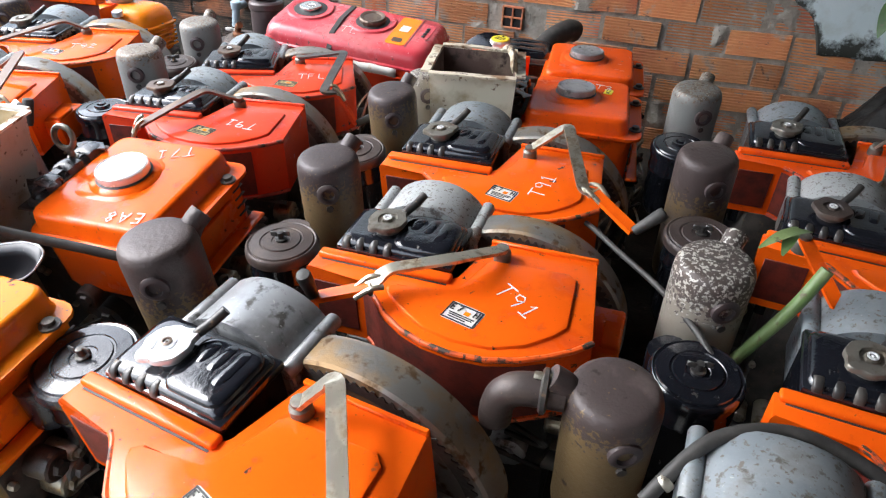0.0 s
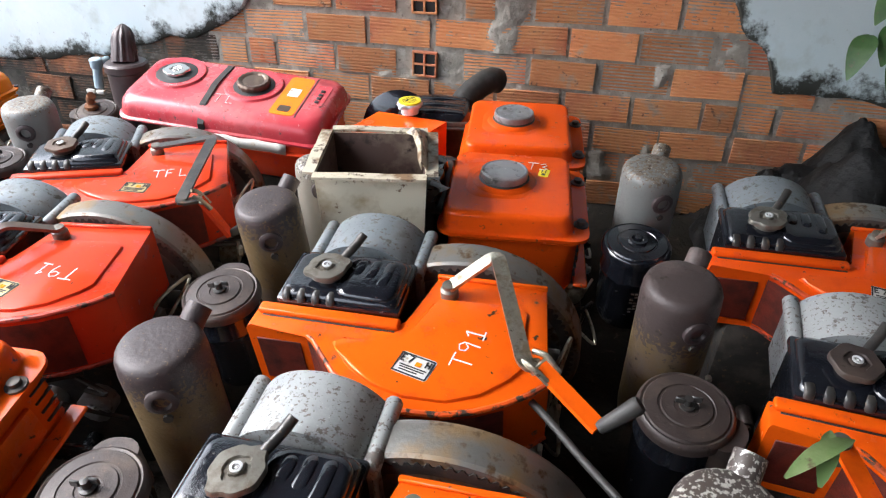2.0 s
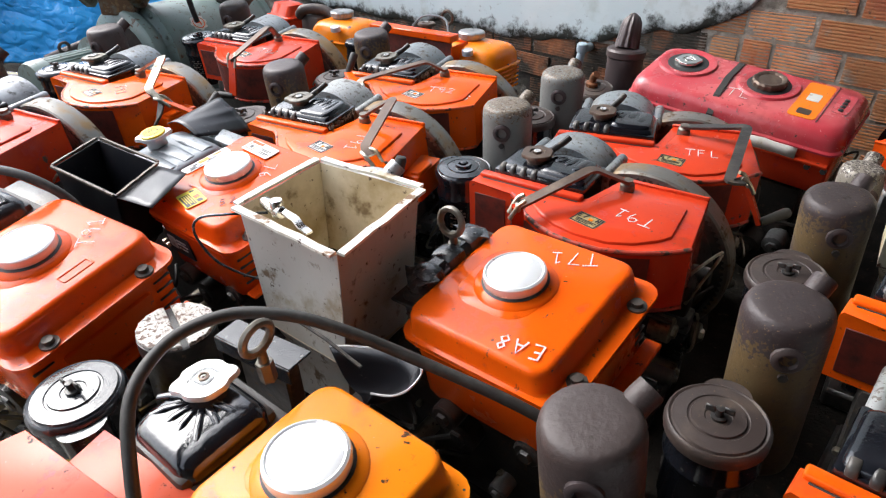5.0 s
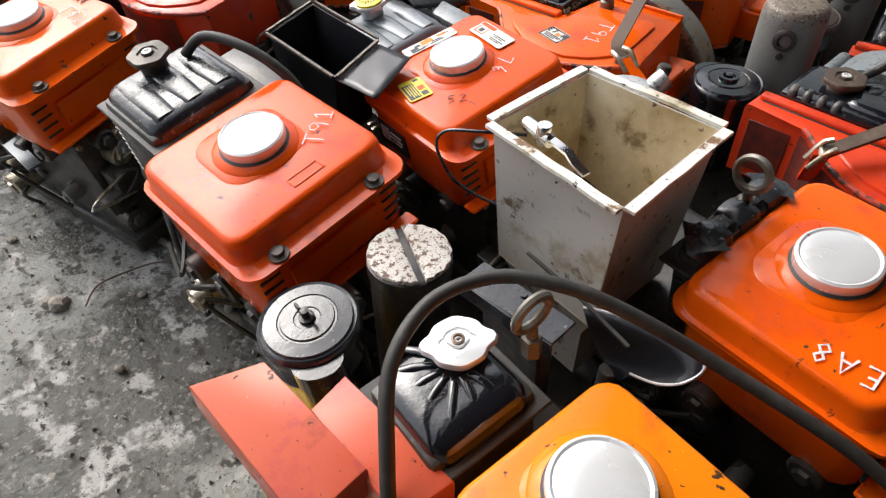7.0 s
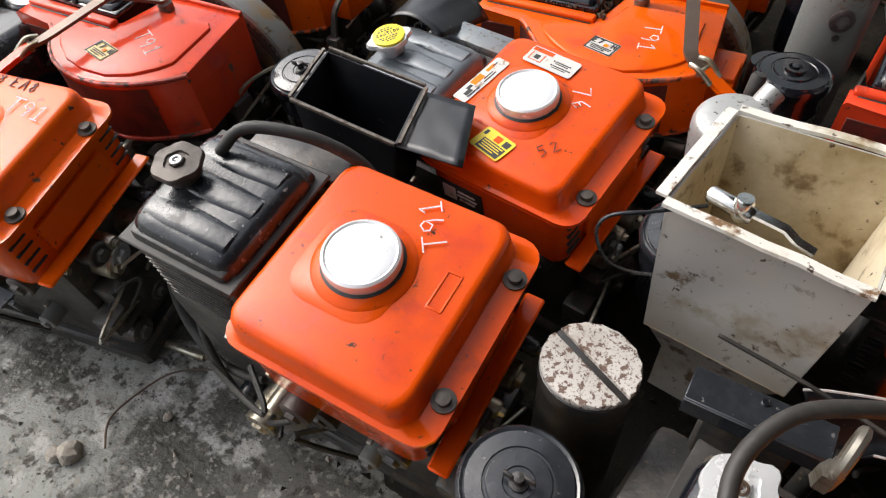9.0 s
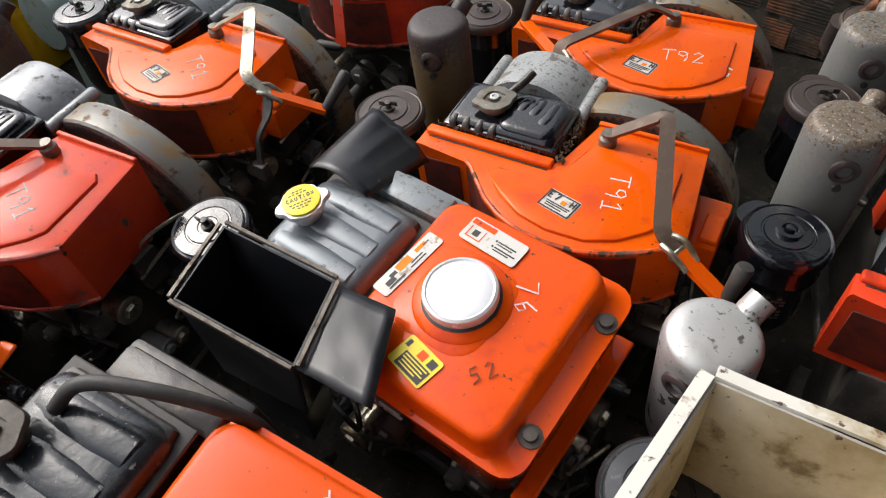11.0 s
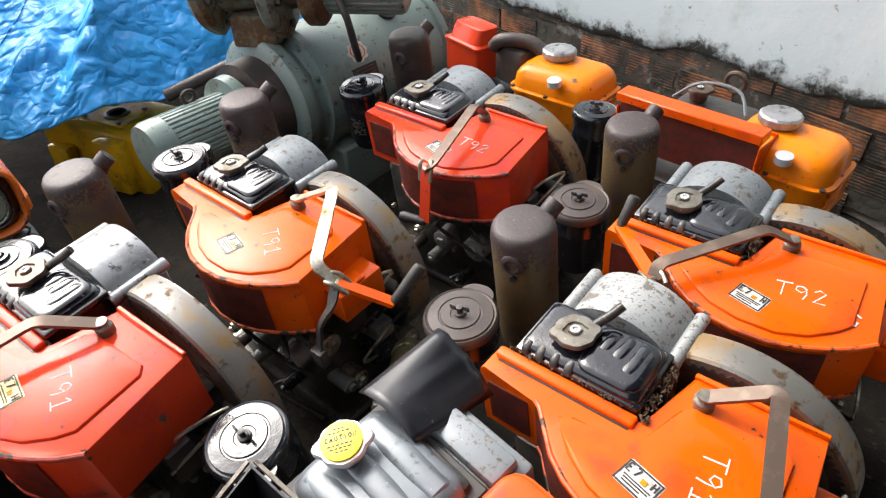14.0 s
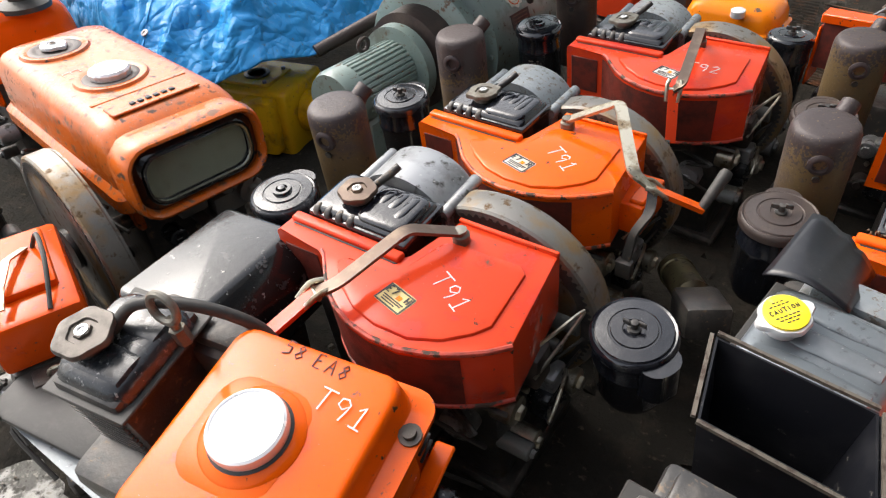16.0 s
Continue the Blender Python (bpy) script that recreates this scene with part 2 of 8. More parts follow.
# cement darkened to cut bounce from the added, unseen walls
M_BLOCKER = mat("dark_blocker_cement", (0.12, 0.11, 0.095), 0.9, 0, [(3, 0.45, 0.65, (0.075, 0.068, 0.058), 0.9), (20, 0.55, 0.7, (0.16, 0.15, 0.13), 0.95)], (40, 0.6))
M_LABEL = mat("white_label", (0.62, 0.61, 0.57), 0.4, 0, [(14, 0.55, 0.7, (0.5, 0.42, 0.3), 0.5), (60, 0.6, 0.68, (0.3, 0.22, 0.14), 0.5)])
M_GOLD = mat("brass_label", (0.5, 0.4, 0.18), 0.35, 0.4, [(50, 0.55, 0.7, (0.3, 0.22, 0.1), 0.5)])
M_YLABEL = mat("yellow_label", (0.85, 0.68, 0.02), 0.4, 0, [(40, 0.62, 0.72, (0.6, 0.45, 0.1), 0.5)])
M_INK = mat("black_ink", (0.02, 0.02, 0.02), 0.5)
M_GREEN = mat("grey_green_machine_paint", (0.185, 0.25, 0.225), 0.38, 0, [(5, 0.48, 0.68, (0.235, 0.29, 0.26), 0.42), (11, 0.58, 0.68, (0.13, 0.15, 0.125), 0.5), (26, 0.61, 0.67, (0.12, 0.075, 0.045), 0.7), (90, 0.63, 0.69, (0.08, 0.06, 0.045), 0.7)], (20, 0.25), coat=0.2)
M_RUSTGREEN = mat("rust_eaten_green_paint", (0.19, 0.235, 0.2), 0.55, 0, [(8, 0.44, 0.56, (0.13, 0.075, 0.035), 0.75), (20, 0.52, 0.62, (0.08, 0.055, 0.036), 0.75), (50, 0.56, 0.64, (0.22, 0.14, 0.06), 0.8), (140, 0.62, 0.68, (0.2, 0.22, 0.18), 0.6)], (60, 0.6))
M_TARP = mat("blue_tarpaulin", (0.025, 0.26, 0.62), 0.36, 0, [(6, 0.4, 0.7, (0.03, 0.31, 0.68), 0.42), (26, 0.66, 0.74, (0.09, 0.16, 0.22), 0.6), (90, 0.64, 0.7, (0.14, 0.2, 0.24), 0.6)], (160, 0.1), spec=0.2)
n, l = M_TARP.node_tree.nodes, M_TARP.node_tree.links
tc, last = n.new("ShaderNodeTexCoord"), None
for scale, stretch, depth in ((3.2, (1, 1.6, 1), 0.05), (7.5, (1.7, 0.8, 1), 0.022), (19, (1, 1, 1), 0.007)):
    mp, t, r = n.new("ShaderNodeMapping"), n.new("ShaderNodeTexNoise"), n.new("ShaderNodeBump")
    mp.inputs["Scale"].default_value = stretch
    mp.inputs["Rotation"].default_value = (0, 0, scale)
    t.inputs["Scale"].default_value, t.inputs["Detail"].default_value, t.inputs["Distortion"].default_value = scale, 1.5, 0.6
    half, fold = n.new("ShaderNodeMath"), n.new("ShaderNodeMath")
    half.operation, fold.operation = "SUBTRACT", "ABSOLUTE"
    half.inputs[1].default_value = 0.5
    l.new(tc.outputs["Object"], mp.inputs[0])
    l.new(mp.outputs[0], t.inputs["Vector"])
    l.new(t.outputs["Fac"], half.inputs[0])
    l.new(half.outputs[0], fold.inputs[0])
    l.new(fold.outputs[0], r.inputs["Height"])
    r.inputs["Distance"].default_value, r.inputs["Strength"].default_value = depth * 4, 0.6
    if last:
        l.new(last, r.inputs["Normal"])
    last = r.outputs[0]
l.new(last, n["Principled BSDF"].inputs["Normal"])
M_PVC = mat("blue_grey_pvc", (0.42, 0.52, 0.58), 0.35)
M_GLASS = mat("headlamp_glass", (0.9, 0.92, 0.85), 0.05)
M_GLASS.node_tree.nodes["Principled BSDF"].inputs["Transmission Weight"].default_value = 1.0
M_LEAF = mat("green_leaf", (0.035, 0.085, 0.022), 0.45, 0, [(30, 0.4, 0.7, (0.06, 0.12, 0.03), 0.5), (90, 0.6, 0.7, (0.09, 0.08, 0.04), 0.6)], (60, 0.3))
M_STEM = mat("pale_green_stem", (0.12, 0.19, 0.06), 0.45, 0, [(20, 0.45, 0.7, (0.19, 0.24, 0.1), 0.5), (60, 0.6, 0.7, (0.1, 0.08, 0.04), 0.6)], (60, 0.3))
M_FINNED = mat("blue_grey_radiator_paint", (0.02, 0.023, 0.027), 0.26, 0.1, [(12, 0.55, 0.7, (0.05, 0.056, 0.062), 0.28), (45, 0.58, 0.66, (0.018, 0.018, 0.019), 0.5), (110, 0.63, 0.69, (0.28, 0.28, 0.27), 0.6)], (30, 0.45), coat=0.2)
M_TANKTOP = mat("scuffed_black_tank", (0.011, 0.012, 0.013), 0.22, 0, [(7, 0.55, 0.72, (0.035, 0.037, 0.04), 0.34), (26, 0.61, 0.66, (0.07, 0.07, 0.07), 0.5), (90, 0.65, 0.7, (0.3, 0.29, 0.27), 0.6)], (12, 0.4), coat=0.35)
M_CAPOLD = mat("greyed_cap", (0.09, 0.076, 0.064), 0.45, 0.3, [(30, 0.48, 0.66, (0.05, 0.042, 0.035), 0.6), (120, 0.66, 0.73, (0.24, 0.21, 0.17), 0.6)], (70, 0.3))
# lighter version of M_FINNED: reflected sky put into the paint's colour
M_SATIN = mat("satin_grey_blue_sky_sheen", (0.13, 0.15, 0.165), 0.3, 0.25, [(12, 0.5, 0.68, (0.18, 0.195, 0.21), 0.34), (50, 0.6, 0.7, (0.05, 0.05, 0.05), 0.6), (160, 0.66, 0.72, (0.36, 0.36, 0.34), 0.5)], (30, 0.2))
# greenish colour stands in for the ground mirrored in the lamp
M_MIRROR = mat("lamp_reflector", (0.72, 0.74, 0.62), 0.3, 0.35, [(30, 0.55, 0.75, (0.5, 0.48, 0.36), 0.35)], (20, 0.1))
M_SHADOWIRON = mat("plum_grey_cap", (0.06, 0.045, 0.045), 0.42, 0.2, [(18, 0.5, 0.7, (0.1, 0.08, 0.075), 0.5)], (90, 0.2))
M_PLASTIC = mat("black_plastic_sheet", (0.008, 0.008, 0.008), 0.5, 0, [(14, 0.5, 0.7, (0.016, 0.015, 0.013), 0.65)], (30, 0.8, 0.012), spec=0.2)
M_BRICK = mat("fired_clay_brick", (0.64, 0.25, 0.085), 0.85, 0, [(2.2, 0.48, 0.58, (0.5, 0.15, 0.065), 0.85), (7, 0.42, 0.72, (0.72, 0.34, 0.13), 0.85), (14, 0.58, 0.7, (0.42, 0.33, 0.26), 0.9), (40, 0.62, 0.7, (0.2, 0.11, 0.07), 0.9), (110, 0.64, 0.74, (0.5, 0.4, 0.32), 0.9)], (90, 0.4))
n, l = M_BRICK.node_tree.nodes, M_BRICK.node_tree.links
info, tone = n.new("ShaderNodeObjectInfo"), n.new("ShaderNodeHueSaturation")
vary = n.new("ShaderNodeMapRange")
vary.inputs["To Min"].default_value, vary.inputs["To Max"].default_value = 0.66, 1.2
l.new(info.outputs["Random"], vary.inputs["Value"])
l.new(vary.outputs[0], tone.inputs["Value"])
tone.inputs["Saturation"].default_value = 0.95
l.new(n["Principled BSDF"].inputs["Base Color"].links[0].from_socket, tone.inputs["Color"])
l.new(tone.outputs[0], n["Principled BSDF"].inputs["Base Color"])
M_WETBRICK = mat("mouldy_brick", (0.36, 0.14, 0.06), 0.7, 0, [(5, 0.38, 0.52, (0.04, 0.034, 0.026), 0.75), (18, 0.5, 0.64, (0.13, 0.08, 0.05), 0.8), (50, 0.6, 0.7, (0.2, 0.17, 0.13), 0.85)], (90, 0.5))
M_MORTAR = mat("rough_cement_mortar", (0.33, 0.30, 0.255), 0.95, 0, [(5, 0.45, 0.65, (0.2, 0.18, 0.15), 0.95), (30, 0.5, 0.7, (0.43, 0.40, 0.35), 0.95), (90, 0.62, 0.7, (0.17, 0.145, 0.12), 0.95)], (60, 1.0, 0.008))
M_GROUND = mat("oily_concrete_ground", (0.105, 0.102, 0.09), 0.65, 0, [(2.4, 0.47, 0.56, (0.29, 0.295, 0.27), 0.85), (4.5, 0.5, 0.58, (0.045, 0.045, 0.034), 0.4), (11, 0.53, 0.6, (0.42, 0.41, 0.385), 0.9), (24, 0.54, 0.62, (0.055, 0.05, 0.042), 0.75), (60, 0.56, 0.64, (0.26, 0.245, 0.215), 0.85), (130, 0.6, 0.66, (0.045, 0.04, 0.034), 0.8)], (34, 1.0, 0.009), spec=0.4)
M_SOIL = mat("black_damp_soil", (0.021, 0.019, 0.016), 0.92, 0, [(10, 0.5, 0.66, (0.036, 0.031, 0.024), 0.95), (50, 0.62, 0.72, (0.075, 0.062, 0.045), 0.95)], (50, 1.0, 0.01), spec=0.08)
M_DAMPWALL = mat("black_mouldy_cement", (0.085, 0.075, 0.06), 0.8, 0, [(4, 0.45, 0.6, (0.022, 0.021, 0.018), 0.75), (12, 0.56, 0.68, (0.26, 0.25, 0.22), 0.9), (36, 0.54, 0.66, (0.03, 0.033, 0.022), 0.8)], (60, 1.0))
M_TANSTAIN = mat("rust_stained_lining", (0.7, 0.61, 0.44), 0.45, 0.05, [(5, 0.45, 0.65, (0.34, 0.24, 0.1), 0.5), (20, 0.58, 0.7, (0.2, 0.13, 0.06), 0.6), (70, 0.64, 0.7, (0.1, 0.06, 0.03), 0.7)], (16, 0.2))
M_RUSTLINE = mat("brown_rust_lining", (0.12, 0.075, 0.06), 0.6, 0.1, [(8, 0.5, 0.66, (0.3, 0.24, 0.18), 0.6), (30, 0.55, 0.66, (0.06, 0.04, 0.035), 0.7)], (40, 0.3))


# ---- mesh helpers ----
def part(name, bm, material, parent=None, label="", sharp=38):
    me = bpy.data.meshes.new(name)
    bmesh.ops.recalc_face_normals(bm, faces=bm.faces)
    bm.to_mesh(me)
    bm.free()
    me.materials.append(material)
    me.polygons.foreach_set("use_smooth", [True] * len(me.polygons))
    me.set_sharp_from_angle(angle=radians(sharp))
    ob = new(name, me)
    ob.parent = parent
    if label:
        tagged(ob, label)
    return ob


def thing(name, m, label, category, group=""):
    ob = new(name)
    ob.empty_display_size = 0.1
    ob.matrix_world = m
    return tagged(ob, label, category, group)


def rbox(bm, c, s, bev=0.004, seg=1, m=None):
    t = Matrix.LocRotScale(Vector(c), None, Vector(s))
    vs = bmesh.ops.create_cube(bm, size=1, matrix=(m @ t) if m else t)["verts"]
    if bev:
        bmesh.ops.bevel(bm, geom=list({e for v in vs for e in v.link_edges}), offset=bev, segments=seg, affect="EDGES", profile=0.5)
    return bm


def lathe(bm, prof, seg=24, m=None, lobes=None):
    rings = []
    for r, z in prof:
        ring = []
        for k in range(seg):
            a = 2 * math.pi * k / seg
            rr = r * (lobes(a) if lobes else 1)
            v = Vector((rr * math.cos(a), rr * math.sin(a), z))
            ring.append(bm.verts.new(m @ v if m else v))
        rings.append(ring)
    for a, b in zip(rings, rings[1:]):
        for k in range(seg):
            bm.faces.new((a[k], a[(k + 1) % seg], b[(k + 1) % seg], b[k]))
    for ring in (rings[0], rings[-1]):
        if (ring[0].co - ring[seg // 2].co).length > 1e-5:
            bm.faces.new(ring)
    return bm


def loft(bm, rings, cap=True):
    rs = [[bm.verts.new(p) for p in ring] for ring in rings]
    n = len(rs[0])
    for a, b in zip(rs, rs[1:]):
        for k in range(n):
            bm.faces.new((a[k], a[(k + 1) % n], b[(k + 1) % n], b[k]))
    if cap:
        bm.faces.new(rs[0])
        bm.faces.new(rs[-1])
    return bm


def sweep(bm, pts, prof, up=(0, 0, 1)):
    pts = [Vector(p) for p in pts]
    rings, up = [], Vector(up)
    for i, p in enumerate(pts):
        d = (pts[min(i + 1, len(pts) - 1)] - pts[max(i - 1, 0)]).normalized()
        side = d.cross(up)
        side = side.normalized() if side.length > 0.05 else d.orthogonal().normalized()
        top = side.cross(d).normalized()
        if i and (side.dot(last)) < 0:
            side, top = -side, -top
        last = side
        rings.append([p + side * a + top * b for a, b in prof])
    return loft(bm, rings)


def circle(r, n=10):
    return [(r * math.cos(2 * math.pi * k / n), r * math.sin(2 * math.pi * k / n)) for k in range(n)]


def smooth_line(pts, n=6):
    pts = [Vector(p) for p in pts]
    out = []
    for i in range(len(pts) - 1):
        a, b, c, d = pts[max(i - 1, 0)], pts[i], pts[i + 1], pts[min(i + 2, len(pts) - 1)]
        for k in range(n):
            t = k / n
            out.append(0.5 * (2 * b + (c - a) * t + (2 * a - 5 * b + 4 * c - d) * t * t + (3 * b - a - 3 * c + d) * t ** 3))
    return out + [pts[-1]]


def tube(bm, pts, r, n=10, smooth=True):
    return sweep(bm, smooth_line(pts) if smooth else pts, circle(r, n))


def strap(bm, pts, w=0.022, t=0.005):
    return sweep(bm, pts, [(-w / 2, -t / 2), (w / 2, -t / 2), (w / 2, t / 2), (-w / 2, t / 2)])


def rod(bm, a, b, r, n=12):
    a, b = Vector(a), Vector(b)
    q = (b - a).to_track_quat("Z", "Y").to_matrix().to_4x4()
    h = (b - a).length
    return lathe(bm, [(r * 0.85, 0), (r, min(0.003, h / 4)), (r, h - min(0.003, h / 4)), (r * 0.85, h)], n, Matrix.Translation(a) @ q)


def prism(bm, pts, z0, z1, bev=0.004, seg=2):
    lo = [bm.verts.new((x, y, z0)) for x, y in pts]
    hi = [bm.verts.new((x, y, z1)) for x, y in pts]
    n = len(pts)
    top = bm.faces.new(hi)
    bm.faces.new(lo[::-1])
    for k in range(n):
        bm.faces.new((lo[k], lo[(k + 1) % n], hi[(k + 1) % n], hi[k]))
    if bev:
        bmesh.ops.bevel(bm, geom=list(top.edges), offset=bev, segments=seg, affect="EDGES", profile=0.5)
    return bm


def rrect(w, d, r, z, cx=0, cy=0, n=5):
    out = []
    for sx, sy, a0 in ((1, 1, 0), (-1, 1, 90), (-1, -1, 180), (1, -1, 270)):
        for k in range(n):
            a = radians(a0 + 90 * k / (n - 1))
            out.append(Vector((cx + sx * (w / 2 - r) + r * math.cos(a), cy + sy * (d / 2 - r) + r * math.sin(a), z)))
    return out


STROKES = {
    "T": [[(0, 1), (0.8, 1.02)], [(0.4, 1), (0.36, 0)]],
    "9": [[(0.6, 0.8), (0.4, 1), (0.1, 0.9), (0.08, 0.62), (0.35, 0.5), (0.6, 0.75), (0.58, 0.4), (0.5, 0)]],
    "1": [[(0.1, 0.75), (0.35, 1), (0.33, 0)], [(0.05, 0), (0.6, 0.03)]],
    "2": [[(0.05, 0.8), (0.3, 1), (0.55, 0.8), (0.05, 0.02), (0.6, 0.05)]],
    "4": [[(0.4, 1), (0.0, 0.4), (0.6, 0.38)], [(0.42, 0.65), (0.4, 0)]],
    "3": [[(0.05, 0.9), (0.35, 1), (0.5, 0.75), (0.2, 0.52), (0.52, 0.3), (0.3, 0), (0, 0.1)]],
    "8": [[(0.25, 0.53), (0.06, 0.75), (0.25, 1), (0.45, 0.76), (0.25, 0.53), (0.02, 0.26), (0.26, 0), (0.5, 0.26), (0.25, 0.53)]],
    "5": [[(0.55, 1), (0.1, 0.98), (0.08, 0.6), (0.45, 0.6), (0.5, 0.2), (0.05, 0.02)]],
    "6": [[(0.5, 1), (0.1, 0.5), (0.2, 0.02), (0.5, 0.2), (0.4, 0.5), (0.1, 0.35)]],
    "7": [[(0.02, 1), (0.58, 0.98), (0.2, 0)]],
    "E": [[(0.5, 1), (0.05, 0.98), (0.05, 0), (0.55, 0.02)], [(0.05, 0.52), (0.42, 0.52)]],
    "A": [[(0, 0), (0.3, 1), (0.6, 0)], [(0.12, 0.38), (0.5, 0.38)]],
    "F": [[(0.5, 1), (0.05, 0.98), (0.05, 0)], [(0.05, 0.52), (0.42, 0.52)]],
    "L": [[(0.05, 1), (0.03, 0.03), (0.5, 0)]],
    "M": [[(0, 0), (0.08, 1), (0.35, 0.4), (0.62, 1), (0.7, 0)]],
    "H": [[(0.05, 1), (0.05, 0)], [(0.55, 1), (0.55, 0)], [(0.05, 0.5), (0.55, 0.5)]],
    "C": [[(0.52, 0.85), (0.3, 1), (0.06, 0.75), (0.06, 0.25), (0.3, 0), (0.54, 0.15)]],
    "U": [[(0.05, 1), (0.06, 0.2), (0.3, 0), (0.54, 0.2), (0.55, 1)]],
    "O": [[(0.3, 1), (0.05, 0.7), (0.05, 0.3), (0.3, 0), (0.55, 0.3), (0.55, 0.7), (0.3, 1)]],
    "I": [[(0.3, 1), (0.3, 0)]],
    "N": [[(0.05, 0), (0.05, 1), (0.55, 0), (0.55, 1)]],
    "W": [[(0, 1), (0.2, 0), (0.38, 0.7), (0.55, 0), (0.75, 1)]],
}


def writing(text, at, turn, size, parent, material=None, width=0.002, name="chalk_mark"):
    """Hand-drawn strokes on a level surface."""
    bm = bmesh.new()
    m = Matrix.Translation(at) @ Matrix.Rotation(radians(turn), 4, "Z")
    x = 0
    for ch in text:
        for st in STROKES.get(ch, ()):
            pts = [m @ Vector((x + px * size + random.uniform(-1, 1) * size * 0.03, py * size + random.uniform(-1, 1) * size * 0.03, 0)) for px, py in st]
            strap(bm, pts, width, 0.0009)
        x += size * (0.95 if ch in STROKES else 0.5)
    return part(name, bm, material or M_CHALK, parent)


def each(name, makers, material, parent):
    """One part for every piece."""
    for make in makers:
        bm = bmesh.new()
        make(bm)
        part(name, bm, material, parent)


def plate(name, at, turn, w, d, material, parent, t=0.0014):
    bm = bmesh.new()
    m = Matrix.Translation(at) @ Matrix.Rotation(radians(turn), 4, "Z")
    loft(bm, [[m @ p for p in rrect(w, d, 0.004, z, n=3)] for z in (0, t)])
    return part(name, bm, material, parent)


def bars(at, turn, rows, material, parent):
    """Plain bars for small print: rows of (x, y, length, height)."""
    bm = bmesh.new()
    m = Matrix.Translation(at) @ Matrix.Rotation(radians(turn), 4, "Z")
    for x, y, w, h in rows:
        rbox(bm, (x, y, 0), (w, h, 0.0007), 0, m=m)
    return tagged(part("print", bm, material, parent), kind="stuff")


# ---- engine parts ----
def muffler(parent, at, material, boss=-100, pipe=80, top=0.575, r=0.06, label=""):
    x, y = at
    bm = bmesh.new()
    m = Matrix.Translation((x, y, 0))
    lathe(bm, [(r * 0.97, 0.28), (r, 0.30), (r, top - 0.03), (r * 0.985, top - 0.019), (r * 0.945, top - 0.0105), (r * 0.88, top - 0.005), (r * 0.78, top - 0.002), (r * 0.5, top - 0.0004), (0.001, top)], 28, m)
    body = part("muffler", bm, material, parent, label)
    a = radians(boss)
    d = Vector((math.cos(a), math.sin(a), 0))
    c = Vector((x, y, top - 0.055))
    bm = bmesh.new()
    q = d.to_track_quat("Z", "Y").to_matrix().to_4x4()
    lathe(bm, [(0.022, r - 0.008), (0.022, r + 0.003), (0.018, r + 0.006), (0.013, r + 0.006), (0.011, r - 0.004), (0.001, r - 0.004)], 18, Matrix.Translation(c) @ q)
    part("boss", bm, M_SHADOWIRON, body)
    bm = bmesh.new()
    lathe(bm, [(0.007, r - 0.004), (0.007, r + 0.004), (0.001, r + 0.004)], 8, Matrix.Translation(c - Vector((0, 0, 0.033))) @ q)
    part("bolt", bm, M_DARK, body)
    a = radians(pipe)
    d = Vector((math.cos(a), math.sin(a), 0))
    p = Vector((x, y, top - 0.02)) + d * (r - 0.02)
    bm = bmesh.new()
    tube(bm, [p - Vector((0, 0, 0.02)), p + d * 0.018 + Vector((0, 0, 0.004)), p + d * 0.04 + Vector((0, 0, 0.018))], 0.0185, 14)
    e = p + d * 0.04 + Vector((0, 0, 0.0181))
    part("outlet", bm, material, body)
    bm = bmesh.new()
    lathe(bm, [(0.0135, 0.0), (0.001, 0.001)], 12, Matrix.Translation(e) @ (d * 0.03 + Vector((0, 0, 0.022))).to_track_quat("Z", "Y").to_matrix().to_4x4())
    part("bore", bm, M_INK, body)
    return body


